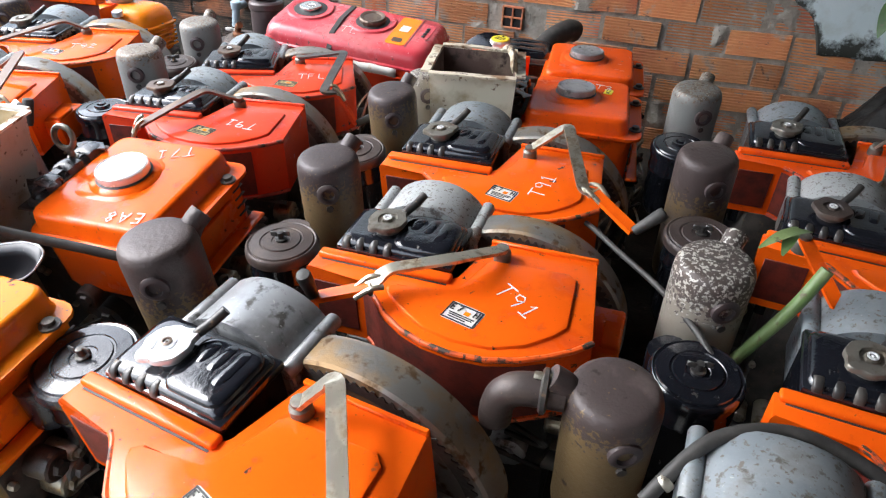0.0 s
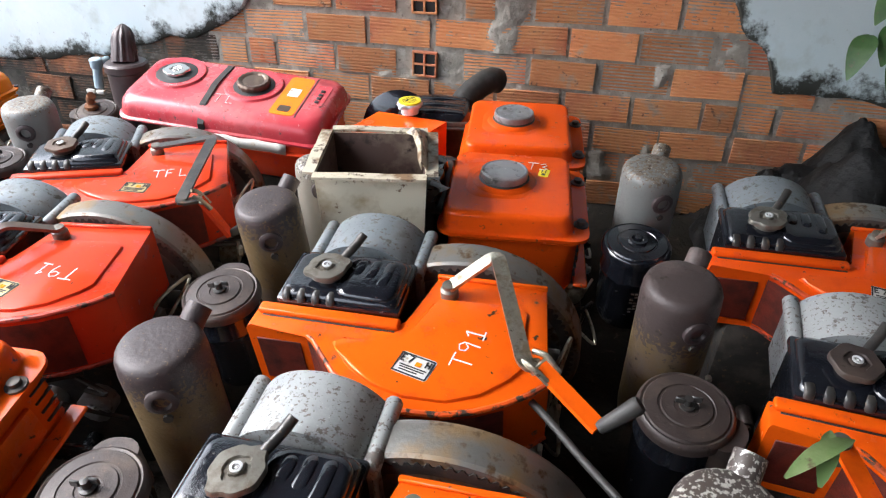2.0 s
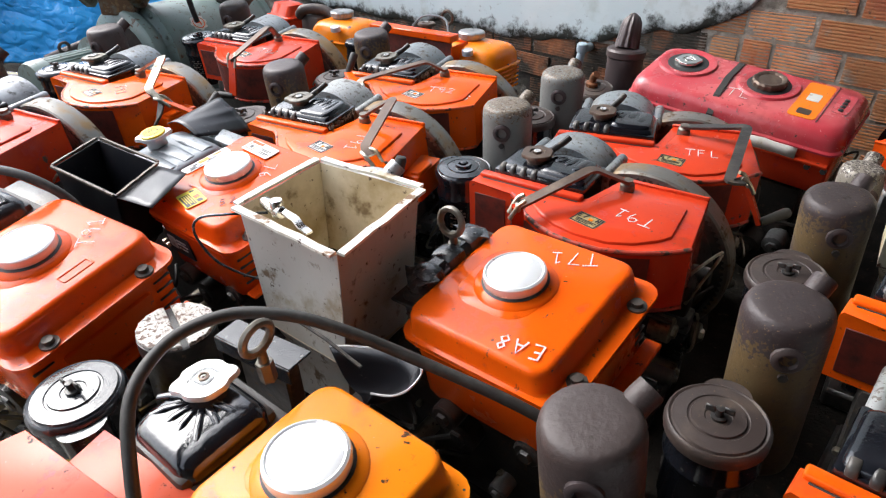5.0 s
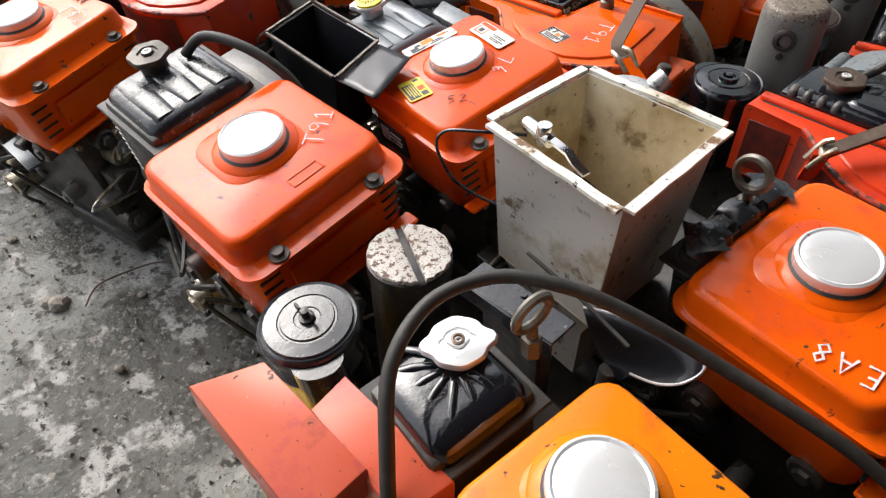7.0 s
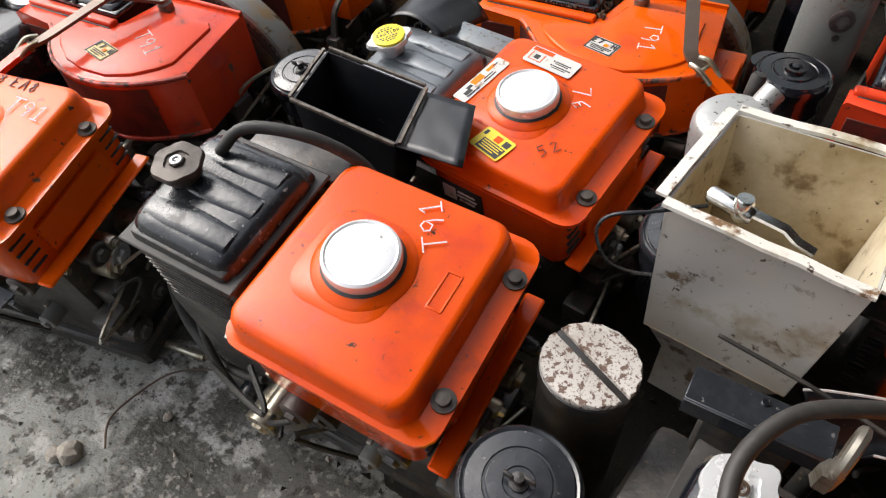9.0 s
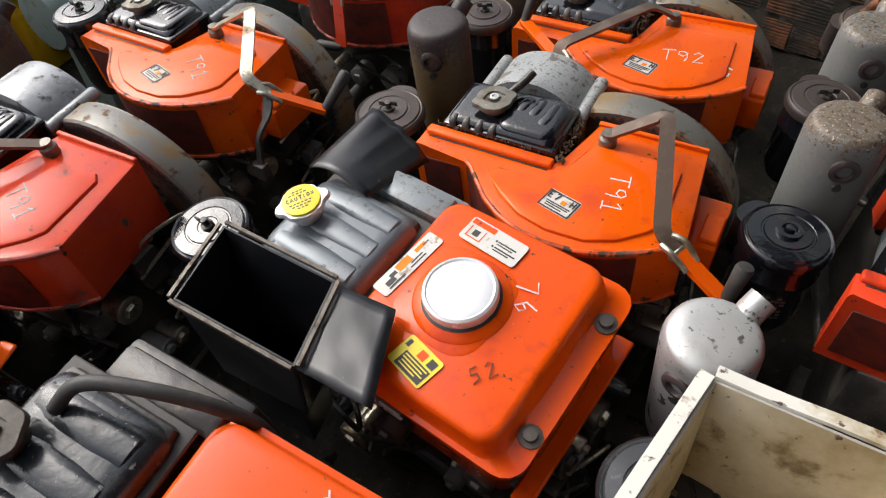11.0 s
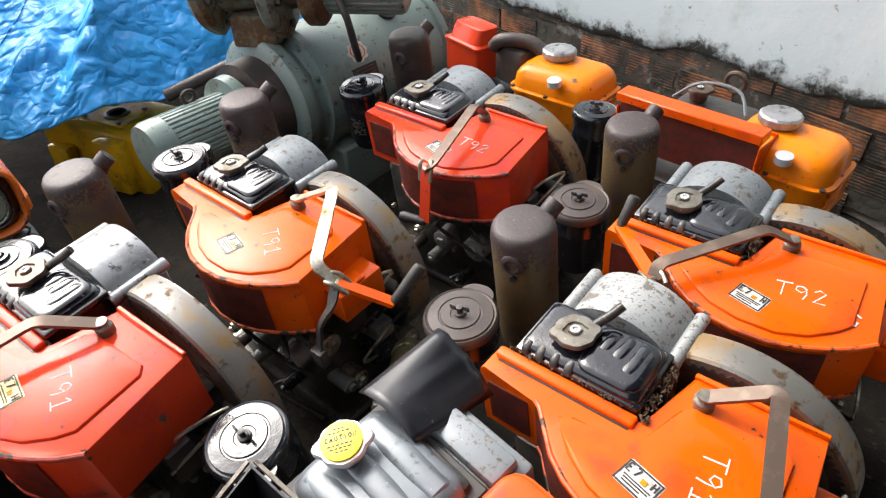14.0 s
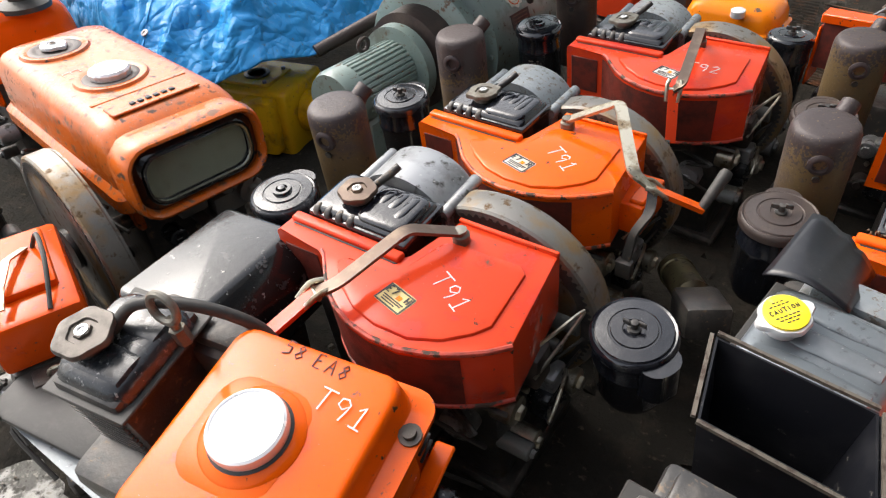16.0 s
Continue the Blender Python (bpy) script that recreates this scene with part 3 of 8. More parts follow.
def air_cleaner(parent, at, lid, top=0.50, r=0.067, ear=100, nut=True, label=""):
    x, y = at
    m = Matrix.Translation((x, y, 0))
    bm = bmesh.new()
    lathe(bm, [(r * 0.8, 0.30), (r * 0.93, 0.33), (r * 0.93, top - 0.075), (r * 0.97, top - 0.07), (r * 0.97, top - 0.062), (r * 0.93, top - 0.058), (r * 0.93, top - 0.02)], 28, m)
    body = part("air_cleaner", bm, M_BLACK, parent, label)
    bm = bmesh.new()
    lathe(bm, [(r * 0.93, top - 0.026), (r * 1.02, top - 0.024), (r * 1.03, top - 0.014), (r * 1.0, top - 0.007), (r * 0.95, top - 0.0045), (r * 0.9, top - 0.006), (r * 0.87, top - 0.003), (r * 0.6, top - 0.001), (r * 0.58, top - 0.0025), (r * 0.54, top - 0.0025), (r * 0.52, top), (r * 0.27, top + 0.0005), (r * 0.25, top - 0.001), (0.001, top - 0.001)], 32, m)
    lid_ob = part("lid", bm, lid, body)
    if ear is not None:
        a = radians(ear)
        c = Vector((math.cos(a), math.sin(a), 0)) * r * 0.72
        ring = [Vector((x, y, 0)) + c + Matrix.Rotation(a, 3, "Z") @ p for p in rrect(r * 1.15, r * 1.0, r * 0.42, 0)]
        bm = bmesh.new()
        loft(bm, [[p + Vector((0, 0, z)) for p in ring] for z in (top - 0.085, top - 0.013)])
        part("intake", bm, lid, body)
    bm = bmesh.new()
    if nut:
        lathe(bm, [(0.011, top - 0.001), (0.011, top + 0.003), (0.006, top + 0.004), (0.006, top + 0.016), (0.001, top + 0.017)], 12, m)
        for s in (1, -1):
            rbox(bm, (x + s * 0.011, y + s * 0.004, top + 0.013), (0.014, 0.004, 0.011), 0.0015)
        part("wing_nut", bm, M_DARK, body)
    else:
        lathe(bm, [(r * 0.3, top - 0.001), (r * 0.28, top + 0.006), (r * 0.18, top + 0.006), (r * 0.15, top + 0.001), (0.008, top + 0.001), (0.007, top + 0.009), (0.001, top + 0.01)], 18, m)
        part("clamp_nut", bm, M_BLACK, body)
        bm = bmesh.new()
        for j in range(7):
            a = radians(-72)
            for k in range(5):
                t = a + radians(7.5 * (k - 2))
                if (j * 5 + k * 3) % 7 < 5:
                    rbox(bm, (r * 0.938, 0, top - 0.088 - 0.008 * j), (0.0012, 0.0062, 0.0036), 0, m=m @ Matrix.Rotation(t, 4, "Z"))
        part("print", bm, M_RAW, body)
    return body


def rad_cap(parent, at, z, material, r=0.033, turn=20, label="", disc=None):
    m = Matrix.Translation((at[0], at[1], z)) @ Matrix.Rotation(radians(turn), 4, "Z")
    if material in (M_CAPOLD, M_BRONZE, M_GREYLID, M_RUSTLID):
        ear = lambda a: 1.03 + 0.05 * math.cos(6 * a)
    else:
        grow = 0.26 if material is M_CHROME else 0.2
        ear = lambda a: 1 + grow * max(0, abs(math.cos(a)) - 0.93) / 0.07 + 0.02 * math.cos(8 * a)
    bm = bmesh.new()
    lathe(bm, [(r * 0.7, -0.03), (r * 0.7, -0.009)], 20, m)
    lathe(bm, [(r * 0.92, -0.009), (r, -0.008), (r, -0.003), (r * 0.95, 0), (r * 0.5, 0.001), (r * 0.46, -0.002), (r * 0.3, -0.002), (r * 0.27, 0.002), (0.001, 0.002)], 40, m, ear)
    cap = part("radiator_cap", bm, material, parent, label)
    bm = bmesh.new()
    lathe(bm, [(r * 0.23, 0.001), (r * 0.23, 0.0035), (r * 0.15, 0.004), (r * 0.13, 0.002), (r * 0.06, 0.002), (0.001, 0.0032)], 18, m)
    part("rivet", bm, M_BRONZE if material is M_CHROME else M_CHROME, cap)
    if disc:
        bm = bmesh.new()
        lathe(bm, [(r * 0.86, -0.002), (r * 0.86, 0.0042), (r * 0.8, 0.0048), (0.001, 0.005)], 32, m)
        face = part("cap_label", bm, disc, cap)
        lines = []
        for y, w, h in ((-0.0165, 0.02, 0.0016), (-0.0115, 0.034, 0.0018), (-0.0065, 0.04, 0.0018), (0.0125, 0.034, 0.0018), (0.0175, 0.02, 0.0016)):
            lines += [lambda b, x=-w / 2 + 0.006 * k + 0.003, y=y, h=h, k=k: rbox(b, (x, y, 0.0052), (0.0046 - 0.001 * (k % 2), h, 0.0006), 0, m=m) for k in range(int(w / 0.006))]
        each("print", lines, M_INK, face)
        word = writing("CAUTION", (0, 0, 0), 0, 0.0068, face, M_INK, 0.0013, "lettering")
        word.matrix_basis = m @ pose(-0.0215, 0.0, 0.0054)
    return cap


def gear_wheel(parent, centre, r, w):
    """Rim, web and toothed ring of a flywheel that stands upright."""
    m = Matrix.Translation(centre) @ Matrix.Rotation(radians(90), 4, "X")
    bm = bmesh.new()
    lathe(bm, [(r * 0.82, w * 0.5), (r * 0.98, w * 0.5), (r, w * 0.42), (r, -w * 0.35), (r * 0.985, -w * 0.42), (r * 0.985, -w * 0.5), (r * 0.86, -w * 0.5), (r * 0.82, -w * 0.3), (r * 0.82, w * 0.5)], 64, m)
    wheel = part("flywheel", bm, M_WHEEL, parent)
    bm = bmesh.new()
    lathe(bm, [(r * 0.83, -w * 0.1), (r * 0.83, w * 0.25), (r * 0.3, w * 0.3), (0.001, w * 0.3)], 40, m)
    lathe(bm, [(r * 0.22, -w * 0.1), (r * 0.22, w * 0.7), (0.001, w * 0.7)], 20, m)
    part("web", bm, M_DARK, wheel)
    n = 84
    ring = []
    for k in range(n * 4):
        rr = r * (0.945 if k % 4 in (0, 1) else 0.915)
        a = 2 * math.pi * k / (n * 4)
        ring.append(Vector((rr * math.cos(a), rr * math.sin(a), 0)))
    bm = bmesh.new()
    zs = (w * 0.3, w * 0.53)
    inner = [p.normalized() * r * 0.84 for p in ring]
    lo = [bm.verts.new(m @ (p + Vector((0, 0, zs[0])))) for p in ring]
    hi = [bm.verts.new(m @ (p + Vector((0, 0, zs[1])))) for p in ring]
    inn = [bm.verts.new(m @ (p + Vector((0, 0, zs[1])))) for p in inner]
    for k in range(len(ring)):
        j = (k + 1) % len(ring)
        bm.faces.new((lo[k], lo[j], hi[j], hi[k]))
        bm.faces.new((hi[k], hi[j], inn[j], inn[k]))
    part("ring_gear", bm, M_DARK, wheel)
    return wheel


def rounded(pts, cut=0.016, n=4):
    """The same line with its bends rounded off."""
    pts = [Vector(p) for p in pts]
    out = [pts[0]]
    for a, b, c in zip(pts, pts[1:], pts[2:]):
        p = b + (a - b).normalized() * min(cut, (a - b).length * 0.45)
        q = b + (c - b).normalized() * min(cut, (c - b).length * 0.45)
        out += [p.lerp(b, k / n).lerp(b.lerp(q, k / n), k / n) for k in range(n + 1)]
    return out + [pts[-1]]


def crank_handle(parent, pts, metal, arm_mat, grip=True):
    """A folding crank that lies on the cover: plated strap, clevis, painted arm, grip."""
    hub = Vector(pts[0])
    bm = bmesh.new()
    strap(bm, rounded(pts[: min(4, len(pts))]), 0.023, 0.006)
    h = part("crank_handle", bm, metal, parent)
    bm = bmesh.new()
    lathe(bm, [(0.015, -0.025), (0.015, -0.004), (0.011, 0.0), (0.011, 0.006), (0.001, 0.007)], 14, Matrix.Translation(hub))
    part("pivot", bm, M_CAP, h)
    if len(pts) > 3:
        c = Vector(pts[3])
        d = (Vector(pts[-2 if len(pts) > 5 else -1]) - Vector(pts[2])).normalized()
        s = d.cross(Vector((0, 0, 1))).normalized() * 0.012
        bm = bmesh.new()
        for sg in (1, -1):
            tube(bm, [c - d * 0.022 + s * sg, c + s * sg * 1.25 + Vector((0, 0, 0.008)), c + d * 0.026 + s * sg], 0.0045, 8)
        rod(bm, c - s * 1.4, c + s * 1.4, 0.005, 8)
        part("clevis", bm, M_ZINC, h)
    if len(pts) > 4:
        bm = bmesh.new()
        strap(bm, [pts[3], pts[4]], 0.023, 0.009)
        part("arm", bm, arm_mat, h)
    if len(pts) > 5 and grip:
        bm = bmesh.new()
        a, b = Vector(pts[4]), Vector(pts[5])
        q = (b - a).to_track_quat("Z", "Y").to_matrix().to_4x4()
        L = max(0.065, (b - a).length)
        lathe(bm, [(0.008, 0), (0.0095, 0.006), (0.011, L * 0.5), (0.0125, L * 0.88), (0.0105, L * 0.97), (0.001, L)], 16, Matrix.Translation(a) @ q)
        part("grip", bm, M_RUBBER, h)
    return h


def crankcase(parent, x0, x1, y0, y1, top):
    """The dark oily castings under the covers."""
    rng = random.Random(int(1000 * abs(x0 + y1)))
    bm = bmesh.new()
    cx, cy = (x0 + x1) / 2, (y0 + y1) / 2
    rbox(bm, (cx, cy, top / 2 + 0.02), (x1 - x0, (y1 - y0), top - 0.04), 0.02, 2)
    rbox(bm, (cx, cy, 0.025), (x1 - x0 + 0.05, y1 - y0 + 0.03, 0.05), 0.008)
    body = part("crankcase", bm, M_DARK, parent)
    metals = (M_DARK, M_DARK, M_FINNED, M_GALV, M_ALU, M_ZINC, M_RUSTLID)
    for _ in range(8):
        x = rng.uniform(x0, x1)
        z = rng.uniform(0.10, top - 0.03)
        bm = bmesh.new()
        r = rng.uniform(0.012, 0.038)
        d = rng.uniform(0.025, 0.07)
        rod(bm, (x, y0 + 0.01, z), (x, y0 - d, z), r)
        rod(bm, (x, y0 - d - 0.006, z), (x, y0 - d * 0.6, z), r * 0.55, 6)
        part("boss", bm, rng.choice(metals), body)
        y = rng.uniform(y0, y1)
        z = rng.uniform(0.10, top - 0.03)
        bm = bmesh.new()
        r = rng.uniform(0.012, 0.034)
        d = rng.uniform(0.03, 0.075)
        rod(bm, (x1 - 0.01, y, z), (x1 + d, y, z), r)
        rod(bm, (x1 + d * 0.6, y, z), (x1 + d + 0.008, y, z), r * 0.55, 6)
        part("boss", bm, rng.choice(metals), body)
    for _ in range(3):
        bm = bmesh.new()
        y, z = rng.uniform(y0, y1), rng.uniform(0.15, top - 0.04)
        rbox(bm, (x1 + 0.02, y, z), (0.05, rng.uniform(0.05, 0.09), rng.uniform(0.04, 0.09)), 0.008, 2)
        part("flange", bm, rng.choice(metals), body)
        bm = bmesh.new()
        a = Vector((x1 + 0.02, y, z + 0.03))
        tube(bm, [a, a + Vector((0.03, 0.02, 0.04)), a + Vector((0.05, rng.uniform(-0.1, 0.1), 0.03)), a + Vector((0.02, rng.uniform(-0.12, 0.12), -0.03))], 0.0035, 6)
        part("fuel_pipe", bm, rng.choice((M_ZINC, M_DARK, M_RUBBER)), body)
    for _ in range(4):
        bm = bmesh.new()
        a = Vector((rng.uniform(x0, x1), y0 - 0.02, rng.uniform(0.1, top)))
        tube(bm, [a, a + Vector((rng.uniform(-0.1, 0.1), -0.05, rng.uniform(-0.03, 0.06))), a + Vector((rng.uniform(-0.15, 0.15), -0.01, rng.uniform(-0.12, 0.05)))], 0.005, 6)
        part("fuel_pipe", bm, M_RUBBER, body)
    for _ in range(8):
        bm = bmesh.new()
        s = rng.choice((0, 1))
        p = Vector((rng.uniform(x0, x1), y0 - 0.001, rng.uniform(0.1, top - 0.02))) if s else Vector((x1 + 0.001, rng.uniform(y0, y1), rng.uniform(0.1, top - 0.02)))
        rod(bm, p, p + (Vector((0, -0.012, 0)) if s else Vector((0.012, 0, 0))), 0.007, 6)
        part("bolt", bm, M_ZINC, body)
    return body


COVER = [(-0.105, -0.110), (-0.103, -0.062), (0.122, -0.066), (0.138, -0.070), (0.150, -0.058), (0.172, 0.054), (0.354, 0.057), (0.376, -0.134)]
ARC = [(0.376, -0.134), (0.350, -0.160), (0.318, -0.182), (0.28, -0.202), (0.235, -0.216), (0.185, -0.219), (0.14, -0.212), (0.10, -0.196), (0.065, -0.173), (0.035, -0.142), (0.012, -0.118), (0.0, -0.111)]
EMBOSS = [(0.045, -0.120), (0.06, -0.108), (0.128, -0.108), (0.148, -0.104), (0.162, -0.09), (0.178, -0.012), (0.19, -0.001), (0.315, 0.004), (0.33, -0.01), (0.336, -0.122), (0.32, -0.146), (0.285, -0.178), (0.24, -0.198), (0.18, -0.2), (0.13, -0.188), (0.085, -0.162), (0.055, -0.133)]


def tipped(at, dz, turn, tilt, lean, z=0.537):
    """An engine that rests unevenly: turned, then tipped about a point at the height of its cover."""
    return pose(at[0], at[1], dz + z, 0, 0, turn) @ pose(0, 0, 0, tilt, 0, 0) @ pose(0, 0, 0, 0, lean, 0) @ pose(0, 0, -z)


def cover_engine(at, turn, paint, label, handle=None, metal=None, muff=None, muff_mat=None, air=None, lid=None, cap=None, mark="T91", mark_turn=-70, plate_mat=None, ear=100, nut=True, dome=None, arm=None, pipe=75, chute=False, tankmat=None, tilt=7.0, lean=0.0, dz=0.0, air_r=0.067):
    """A small water-cooled diesel with a flat D-shaped cover over its fan, tipped forwards; at: the radiator cap."""
    base = thing("diesel_engine", tipped(at, dz, turn, tilt, lean), label, "engine", "small diesel engines in the yard")
    inv = base.matrix_world.inverted()
    local = lambda p: inv @ Vector(p)
    crankcase(base, -0.05, 0.33, -0.12, 0.12, 0.40)
    # cover
    bm = bmesh.new()
    prism(bm, COVER + ARC[1:], 0.395, 0.53, 0.005)
    cover = part("cover", bm, paint, base)
    bm = bmesh.new()
    prism(bm, EMBOSS, 0.528, 0.5362, 0.005)
    part("pressing", bm, paint, cover)
    each("folded_lip", [lambda b: rbox(b, (0.02, -0.0685, 0.5325), (0.236, 0.021, 0.013), 0.005, 3), lambda b: rbox(b, (0.263, 0.0535, 0.531), (0.184, 0.009, 0.01), 0.002)], paint, cover)
    bm = bmesh.new()
    rbox(bm, (0.022, -0.0812, 0.5302), (0.222, 0.0035, 0.0016), 0.0004)
    part("seam", bm, M_INK, cover)
    each("rolled_edge", [lambda b, z=z: sweep(b, [(x, y, z) for x, y in ARC], circle(0.0046, 8)) for z in (0.5265, 0.398)], M_SCUFF[paint.name], cover)
    bm = bmesh.new()
    c = Vector((0.22, 0.0))
    pts = [Vector(p) for p in ARC[2:]]
    outs = [p + (p - c).normalized() * 0.002 for p in pts]
    for z0, z1 in ((0.406, 0.516),):
        lo = [bm.verts.new((p.x, p.y, z0)) for p in outs]
        hi = [bm.verts.new((p.x, p.y, z1)) for p in outs]
        for k in range(len(outs) - 1):
            bm.faces.new((lo[k], lo[k + 1], hi[k + 1], hi[k]))
    rbox(bm, (-0.053, -0.1105, 0.46), (0.075, 0.004, 0.095), 0.001)
    part("screen", bm, M_SCREEN, cover)
    if chute:
        bm = bmesh.new()
        rbox(bm, (0.385, -0.03, 0.43), (0.06, 0.11, 0.07), 0.006, 2)
        rbox(bm, (0.398, -0.045, 0.468), (0.03, 0.06, 0.01), 0.003)
        part("chute", bm, paint, cover)
    # radiator
    bm = bmesh.new()
    rbox(bm, (0.03, 0.003, 0.43), (0.2, 0.112, 0.22), 0.005)
    rbox(bm, (0.03, 0.003, 0.538), (0.21, 0.12, 0.016), 0.006, 2)
    rad = part("radiator", bm, M_BLACK, base)
    bm = bmesh.new()
    loft(bm, [rrect(0.199, 0.111, 0.012, 0.543, 0.03, 0.003), rrect(0.197, 0.109, 0.014, 0.549, 0.03, 0.003), rrect(0.19, 0.102, 0.018, 0.5545, 0.03, 0.003), rrect(0.174, 0.086, 0.018, 0.557, 0.03, 0.003)])
    top = part("top_tank", bm, tankmat or M_BLACK, rad, sharp=60)
    bm = bmesh.new()
    loft(bm, [rrect(0.104, 0.1, 0.022, 0.553, 0.073, 0.003), rrect(0.101, 0.097, 0.022, 0.5585, 0.073, 0.003), rrect(0.094, 0.09, 0.02, 0.562, 0.073, 0.003), rrect(0.08, 0.076, 0.018, 0.5634, 0.073, 0.003), rrect(0.05, 0.046, 0.012, 0.5636, 0.073, 0.003)])
    part("swell", bm, tankmat or M_BLACK, top, sharp=75)
    for x, y0, y1 in ((0.05, 0.0, 0.044), (0.074, -0.004, 0.048), (0.098, -0.02, 0.046)):
        bm = bmesh.new()
        sweep(bm, [(x - 0.004, y0, 0.5615), (x - 0.003, y0 + 0.007, 0.5635), (x - 0.001, y0 + 0.018, 0.5642), (x, y1 - 0.014, 0.5638), (x, y1 - 0.004, 0.561), (x, y1, 0.557)], [(0.0085 * math.cos(t), 0.002 * math.sin(t)) for t in [2 * math.pi * q / 12 for q in range(12)]])
        part("rib", bm, tankmat or M_BLACK, top, sharp=70)
    for k in range(4):
        bm = bmesh.new()
        x = -0.056 + 0.025 * k
        sweep(bm, [(x, -0.055, 0.541), (x, -0.0535, 0.549), (x, -0.047, 0.5535), (x, -0.039, 0.5545)], [(0.0072 * math.cos(t), 0.0032 * math.sin(t)) for t in [2 * math.pi * q / 12 for q in range(12)]])
        part("lug", bm, M_DARK, top, sharp=70)
    rad_cap(rad, (0, 0), 0.5775, cap or M_CAP, turn=25 + 40 * random.random())
    bm = bmesh.new()
    tube(bm, [(0.012, 0.022, 0.566), (0.02, 0.034, 0.573), (0.032, 0.052, 0.582), (0.042, 0.07, 0.592)], 0.0075, 10)
    part("overflow_pipe", bm, M_DARK, rad)
    # rocker housing
    bm = bmesh.new()
    prof = [(0.036 - 0.09 * math.cos(a), 0.50 + 0.068 * math.sin(a)) for a in [math.pi * k / 16 for k in range(17)]]
    prof = [(-0.054, 0.40)] + prof + [(0.126, 0.40)]
    loft(bm, [[Vector((x, y, 0.4 + (z - 0.4) * s)) for x, z in prof] for y, s in ((0.066, 1.0), (0.16, 1.0), (0.169, 0.97))])
    housing = part("rocker_housing", bm, dome or M_GREY, base)
    for x in (-0.059, 0.131):
        bm = bmesh.new()
        rod(bm, (x, 0.058, 0.52), (x, 0.174, 0.52), 0.0125)
        rbox(bm, (x, 0.116, 0.46), (0.012, 0.1, 0.1), 0.003)
        part("side_rail", bm, dome or M_GREY, housing)
    bm = bmesh.new()
    prism(bm, [(-0.06, 0.062), (0.132, 0.062), (0.132, 0.071), (-0.06, 0.071)], 0.40, 0.53, 0.003)
    part("end_plate", bm, dome or M_GREY, housing)
    gear_wheel(base, (0.215, 0.112, 0.335), 0.205, 0.058)
    # nameplate and marks
    pl = plate("nameplate", (0.182, -0.146, 0.5353), -14, 0.058, 0.04, plate_mat or M_LABEL, cover)
    bars((0.182, -0.146, 0.5371), -14, [(-0.001, 0.017, 0.056, 0.0025), (-0.001, -0.018, 0.056, 0.0025), (-0.0275, 0, 0.0025, 0.036), (0.0265, 0, 0.0025, 0.036), (0.0, -0.004, 0.044, 0.002), (0.0, -0.008, 0.04, 0.002), (-0.004, -0.0125, 0.03, 0.002)], M_INK, pl)
    writing("E7", (0.159, -0.138, 0.5377), -14, 0.012, pl, M_INK, 0.0022, "lettering")
    bars((0.184, -0.143, 0.5376), -14, [(0.004, 0.0, 0.009, 0.008)], M_AMBER, pl)
    writing("H", (0.198, -0.148, 0.5377), -14, 0.012, pl, M_INK, 0.0022, "lettering")
    if mark:
        m = Matrix.Rotation(radians(mark_turn), 3, "Z") @ Vector((0.043, 0.015, 0))
        writing(mark, (0.252 - m.x, -0.095 - m.y, 0.5368), mark_turn + random.uniform(-4, 4), 0.031, cover)
    if handle:
        crank_handle(base, handle, metal or M_ZINC, arm or paint)
    if muff:
        x, y, z = local(muff)
        muffler(base, (x, y), muff_mat or M_SOOT, boss=-82 - turn, pipe=pipe, top=z, r=0.062)
    if air:
        x, y, z = local(air)
        air_cleaner(base, (x, y), lid or M_RUSTLID, r=air_r, ear=ear, nut=nut, top=z)
    return base


